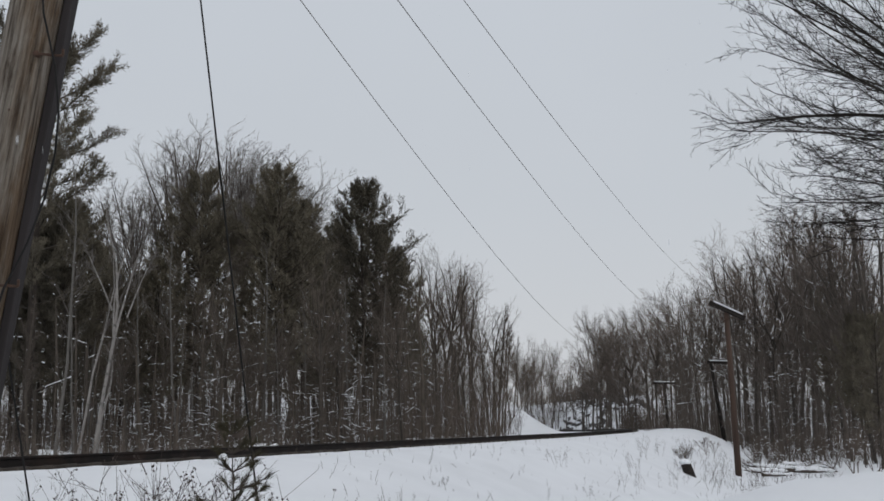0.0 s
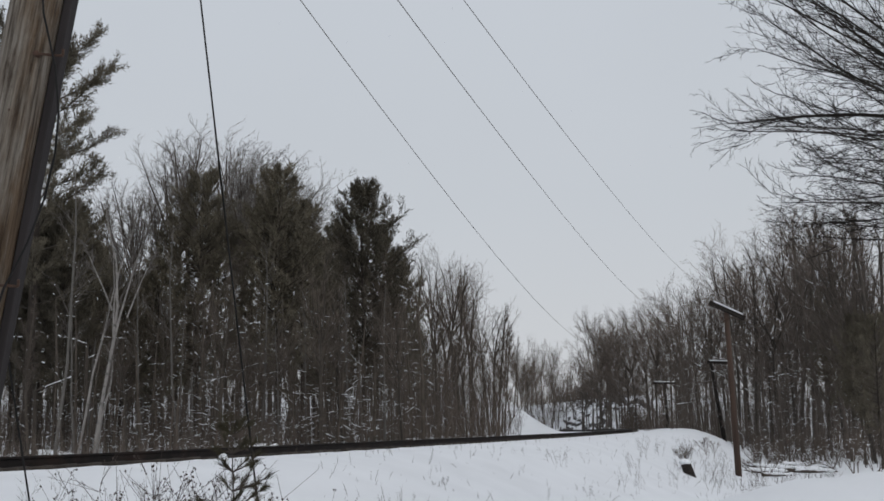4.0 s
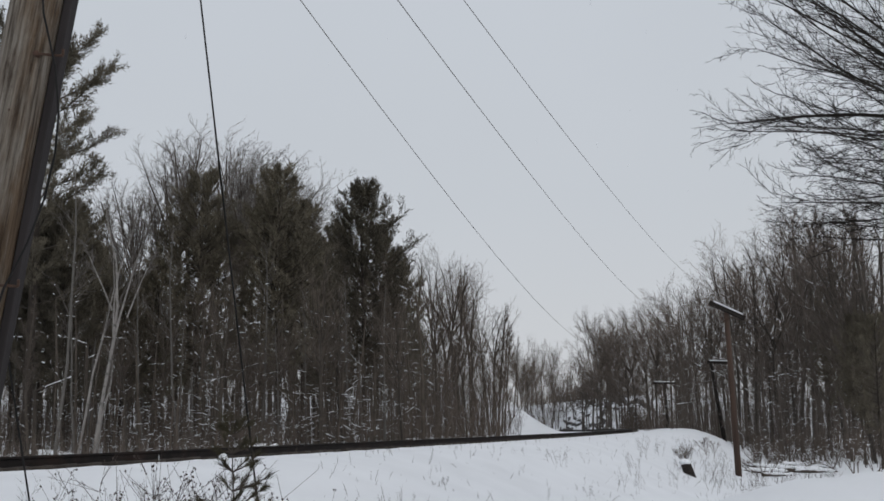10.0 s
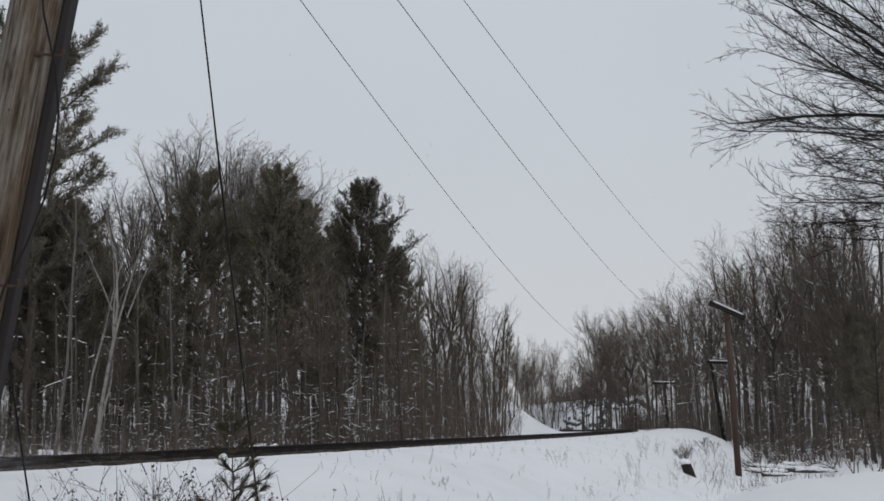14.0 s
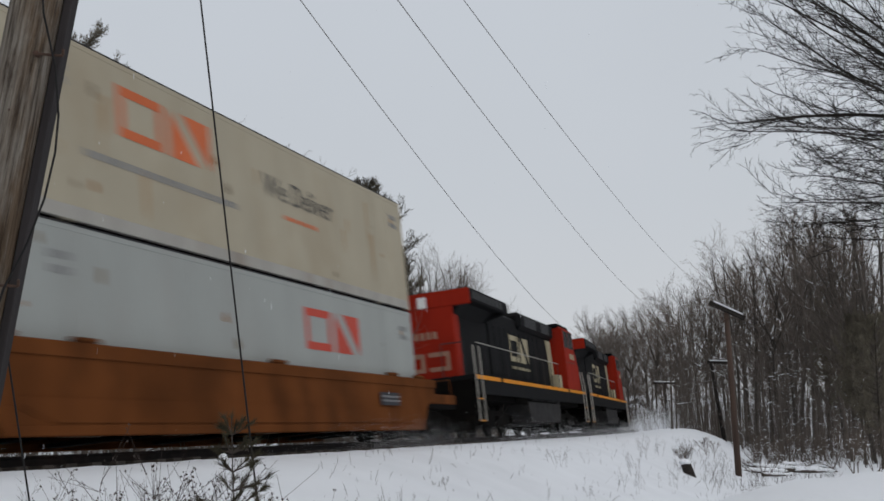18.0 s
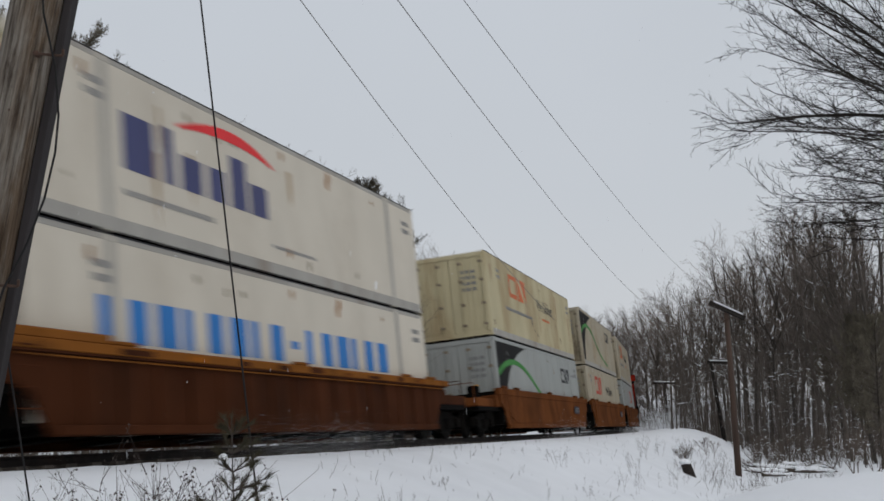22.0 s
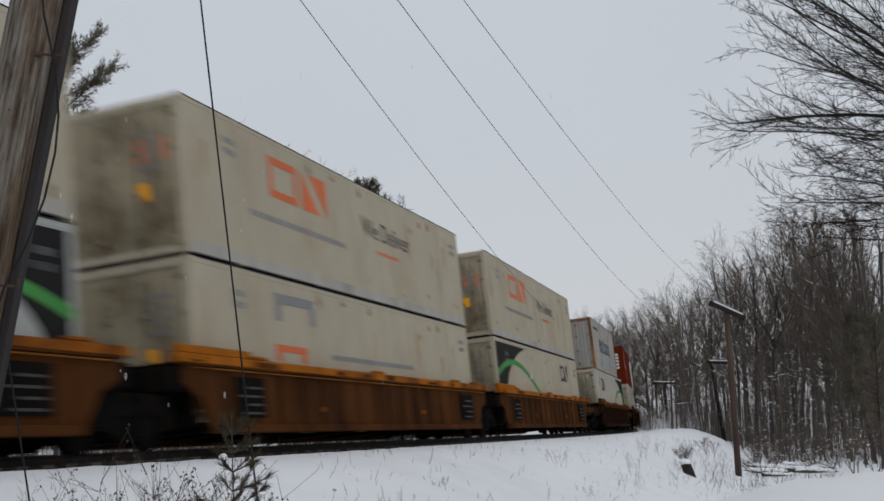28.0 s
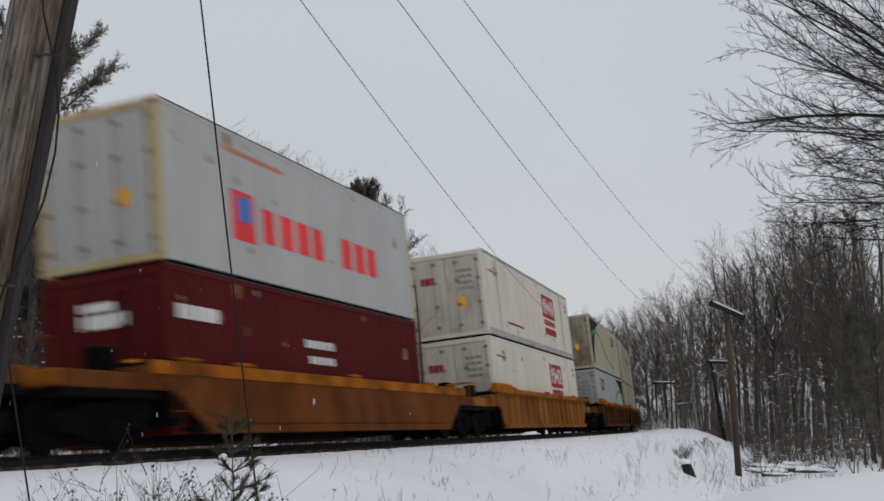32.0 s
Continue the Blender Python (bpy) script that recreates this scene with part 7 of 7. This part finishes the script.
stump()


def shrub(px, depth, height, seed, stems, mat, label, spread=0.4, snowy=False):
    rng = random.Random(seed)
    x, y = place_of(px, depth)
    z = gz(x, y)
    segs, tw = [], []
    for _ in range(stems):
        d = Vector((rng.gauss(0, spread), rng.gauss(0, spread), 1)).normalized()
        crown_limb(rng, segs, tw, Vector((x + rng.gauss(0, 0.12), y + rng.gauss(0, 0.12), z - 0.1)), d, height * 0.36, 0.022, 3, 0.009)
    t = tagged(new("shrub"), label, "shrub")
    part("crown", seg_mesh(segs + tw, 3), mat, t)
    if snowy:
        tagged(part("lying_snow", seg_mesh(snow_bits(rng, segs + tw, 0.2, 0.035), 4), SNOW_CAP, t), "snow on twigs", kind="stuff")


shrub(1218, 46, 1.1, 501, 4, TWIG, "leafless shrub behind the stump", 0.2)
shrub(1258, 58, 1.1, 502, 3, TWIG, "bare shrub dusted with snow", 0.5, True)
for k, (px, dd, hh) in enumerate(((1330, 66, 2.0), (1365, 62, 1.6), (1400, 70, 2.2), (1440, 64, 1.7), (1480, 58, 2.0), (1510, 55, 2.2), (1545, 52, 2.4), (1300, 72, 2.0), (1425, 76, 2.4), (1350, 54, 1.2))):
    shrub(px, dd, hh, 510 + k, 6, TWIG, "bare shrub at the wood edge dusted with snow", 0.6, True)
shrub(470, 33, 1.3, 530, 6, TWIG, "snow-laden brush beside the track", 0.7, True)


def fallen_log(px, depth, length, rad, turn, seed):
    x, y = place_of(px, depth)
    z = gz(x, y)
    t = tagged(new("fallen_log"), "fallen log under a ridge of snow", "log", group="fallen logs")
    t.matrix_basis = pose(x, y, z + rad * 0.7, 0, 4, turn)
    rng = random.Random(seed)
    bm = bmesh.new()
    tube(bm, (-length / 2, 0, 0), (length / 2, 0, 0), rad, rad * 0.75, 10)
    part("wood", bm, BARK, t)
    xs = np.linspace(-length / 2, length / 2, 12)
    pts = [(u, rng.gauss(0, 0.02), rad * 0.9 + rng.gauss(0, 0.012)) for u in xs]
    thick = np.array([[rad * rng.uniform(0.75, 1.25) for _ in xs]])
    smooth(part("snow_ridge", shoots_mesh("snow_ridge", [(np.array(pts)[None], thick)], 8), SNOW_CAP, t, "snow lying along the log"))


for row in ((460, 34, 1.6, 0.16, 35, 5), (735, 62, 2.2, 0.12, 30, 6), (95, 36, 1.8, 0.12, -20, 7), (1345, 58, 3.0, 0.11, 12, 8), (1400, 60, 3.6, 0.14, -9, 9), (1440, 57, 2.4, 0.10, 16, 10), (1372, 55, 2.0, 0.08, 32, 11), (1425, 63, 2.8, 0.12, -25, 12), (1330, 62, 1.8, 0.10, -35, 13)):
    fallen_log(*row)


def snow_bough(px0, py_z, depth, reach, rise, seed):
    """A low bough that carries snow, springing from a trunk at the wood edge."""
    rng = random.Random(seed)
    x, y = place_of(px0, depth)
    p, d = Vector((x, y, py_z)), Vector((reach, rng.uniform(-0.2, 0.2), rise)).normalized()
    ln = abs(reach)
    segs, bits = [], []
    r = 0.035
    for i in range(9):
        q = p + d * ln / 9
        segs.append((tuple(p), tuple(q), r, r * 0.86))
        if rng.random() < 0.7:
            bits.append((tuple(p + Vector((0, 0, r))), tuple(q + Vector((0, 0, r * 0.9))), rng.uniform(0.008, 0.032), rng.uniform(0.008, 0.028)))
        if i > 2:
            segs.append((tuple(q), tuple(q + turned(rng, d, 0.7, 0.0) * ln * 0.2), r * 0.5, 0.008))
        p, r = q, r * 0.86
        d = turned(rng, d, 0.10, -0.03)
    tree = tagged(new("tree"), "leaning sapling weighed down with snow", "tree")
    base = Vector((x, y, gz(x, y) - 0.2))
    segs.insert(0, (tuple(base), (x, y, py_z), 0.08, 0.055))
    part("trunk", seg_mesh(segs, 6), BARK, tree)
    tagged(smooth(part("lying_snow", seg_mesh(bits, 6), SNOW_CAP, tree)), "snow along the bough", kind="stuff")


for row in ((1275, 2.2, 80, -3.6, 0.35, 1), (1300, 3.6, 78, -2.8, 1.6, 2), (660, 3.1, 54, -1.8, -0.1, 3), (605, 2.3, 52, 1.5, 0.9, 4), (420, 3.0, 46, 1.3, 0.7, 5), (400, 4.6, 46, 1.5, 0.8, 6), (690, 2.2, 60, 2.0, -0.6, 7), (60, 2.0, 36, 1.5, 0.5, 8), (150, 3.6, 38, -1.2, 0.4, 9), (1370, 3.6, 75, 1.8, 0.1, 11), (760, 4.6, 80, -1.6, -0.4, 12), (560, 1.2, 48, 1.8, 0.4, 13)):
    snow_bough(*row)


# ---- rock showing through the snow of the cutting ----
def outcrop(s, v, size, seed):
    x, y, z, th, _ = on_line(s)
    x, y = x + math.cos(th) * v, y - math.sin(th) * v
    bm = bmesh.new()
    bmesh.ops.create_icosphere(bm, subdivisions=2, radius=1.0)
    o = Vector((seed * 7.3, seed * 3.1, 0))
    for p in bm.verts:
        k = 1 + 0.75 * noise.noise(p.co * 1.6 + o) + 0.45 * noise.noise(p.co * 4.5 + o)
        p.co = Vector((p.co.x * size[0] * k, p.co.y * size[1] * k, p.co.z * size[2] * k))
    ob = part("rock_outcrop", bm, ROCK)
    ob.matrix_basis = pose(x, y, gz(x, y) - size[2] * 0.2, 0, seed * 13 % 30 - 24, 90 - math.degrees(th) + seed * 17 % 50 - 25)
    tagged(ob, "dark rock jutting from the snowy cutting", "rock", group="rocks of the cutting")


def build_outcrops():
    r = random.Random(88)
    for k in range(80):
        outcrop(r.uniform(188, 240), r.uniform(4.8, 12), (r.uniform(0.9, 3.0), r.uniform(0.35, 0.8), r.uniform(0.10, 0.28)), k + 1)


build_outcrops()


def marker_post():
    x, y = place_of(606, 33)
    z = gz(x, y)
    t = tagged(new("marker_post"), "small orange marker beyond the track", "marker")
    part("post", boxes((x - 0.03, x + 0.03, y - 0.02, y + 0.02, z - 0.1, z + 0.34), bev=0.006), POLE_FAR, t)
    part("flag", boxes((x - 0.09, x + 0.09, y - 0.035, y - 0.022, z + 0.18, z + 0.34), bev=0.004), ORANGE_PAINT, t, "orange plate")


marker_post()


# ---- snow in the air ----
def powder_mesh(seed, count, size, grain):
    rng = random.Random(seed)
    verts, faces = [], []
    for _ in range(count):
        f = rng.random()
        o = Vector((rng.gauss(0, size[0] * 0.5), rng.gauss(0, size[1] * 0.5), abs(rng.gauss(0, size[2] * 0.5))))
        g = grain * rng.uniform(0.5, 1.5)
        k = len(verts)
        verts += [tuple(o + Vector(v) * g) for v in ((1, 0, -0.5), (-0.6, 0.8, -0.5), (-0.6, -0.8, -0.5), (0, 0, 0.9))]
        faces += [(k, k + 2, k + 1), (k, k + 1, k + 3), (k + 1, k + 2, k + 3), (k + 2, k, k + 3)]
    me = bpy.data.meshes.new("snow_dust")
    me.from_pydata(verts, [], faces)
    me.materials.append(SNOW_CAP)
    return me


def build_powder():
    fine = powder_mesh(61, 2200, (4.4, 0.9, 0.55), 0.006)
    for s, off in ((157, -1.9), (150, -1.9), (143, -2.0), (136, -1.9), (128, -1.9), (120, -2.0), (108, -2.1), (88, -2.1), (64, -2.1), (40, -2.1)):
        ob = tagged(new("snow_dust", fine), "powder snow whirled up beside the running train", "snow dust", group="snow dust along the train", kind="stuff")
        DUST.append((ob, s, off))
    cloud = powder_mesh(63, 9000, (8.0, 2.2, 1.9), 0.018)
    for k, (s, off) in enumerate(((103, -2.6), (111, -3.0), (119, -3.2), (127, -3.0), (136, -2.8))):
        ob = tagged(new("snow_cloud", cloud), "drifting cloud of powder snow behind the bend", "snow dust", group="snow clouds at the bend", kind="stuff")
        CLOUD.append((ob, s, off, 15.9 + 0.12 * k))


DUST, CLOUD = [], []
build_powder()


def falling_snow():
    rng = random.Random(62)
    verts, faces = [], []
    for _ in range(900):
        y = rng.uniform(4.5, 20)
        o = Vector((rng.uniform(-0.45, 0.45) * y, y, rng.uniform(-2, 46)))
        g = rng.uniform(0.004, 0.009)
        k = len(verts)
        verts += [tuple(o + Vector(v) * g) for v in ((1, 0, 0), (-1, 0, 0), (0, 1, 0), (0, -1, 0), (0, 0, 1), (0, 0, -1))]
        faces += [(k + a, k + b, k + c) for a, b, c in ((0, 2, 4), (2, 1, 4), (1, 3, 4), (3, 0, 4), (2, 0, 5), (1, 2, 5), (3, 1, 5), (0, 3, 5))]
    return tagged(part("falling_snow", (verts, faces), SNOW_CAP), "scattered snowflakes drifting down", "snowflakes", kind="stuff")


FLAKES = falling_snow()


# ---- what moves ----
def run_at(t):
    """Metres that the train has gone since 23 s."""
    u = t - 23.0
    return 15.754 * u - 0.0448 * u * u / 2


def motions():
    times = [0.5 * k for k in range(65)]
    for ob, s in TRAIN:
        half = 8.0 if ob.name.startswith(("shipping", "well")) else 10.1
        rows = []
        for t in times:
            m = line_pose(s + run_at(t) - half)
            rows.append((t, m @ pose(half, 0, ob["lift"])))
        walk(ob, rows)
        for key in ("start", "lift", "run"):
            if key in ob:
                del ob[key]
    for ob, s, off in DUST:
        walk(ob, [(t, line_pose(s + run_at(t)) @ pose(0, off, -0.25)) for t in times])
    for ob, s, off, t0 in CLOUD:
        # lies as snow on the bank, is whirled up by the engines and settles slowly
        walk(ob, [(t, line_pose(s) @ pose(dx, off + dy, z)) for t, dx, dy, z in ((0, 0, 0, -4.5), (t0, 0, 0, -4.5), (t0 + 1.0, 1.5, -0.3, -0.6), (t0 + 5, 3.0, -0.9, -0.5), (t0 + 10, 4.0, -1.5, -0.8), (32, 5.0, -2.0, -1.3))])
    walk(FLAKES, [(0.0, pose(0, 0, 0)), (16.0, pose(0.3, -0.4, -20.5)), (32.0, pose(0.0, 0.3, -41.0))])
    # wheels turn with the way gone; alike ones share their turning
    shared = {}
    for w, dx, r in AXLES:
        key = (round(dx, 3), r)
        if key not in shared:
            rows = []
            for k in range(961):
                t = k / 30.0
                rows.append((t, pose(dx, 0, r) @ Matrix.Rotation((run_at(t) - run_at(0)) / r, 4, "Y")))
            walk(w, rows)
            shared[key] = w.animation_data
        else:
            w.rotation_mode = "QUATERNION"
            w.animation_data_create()
            w.animation_data.action = shared[key].action
            w.animation_data.action_slot = shared[key].action_slot


motions()
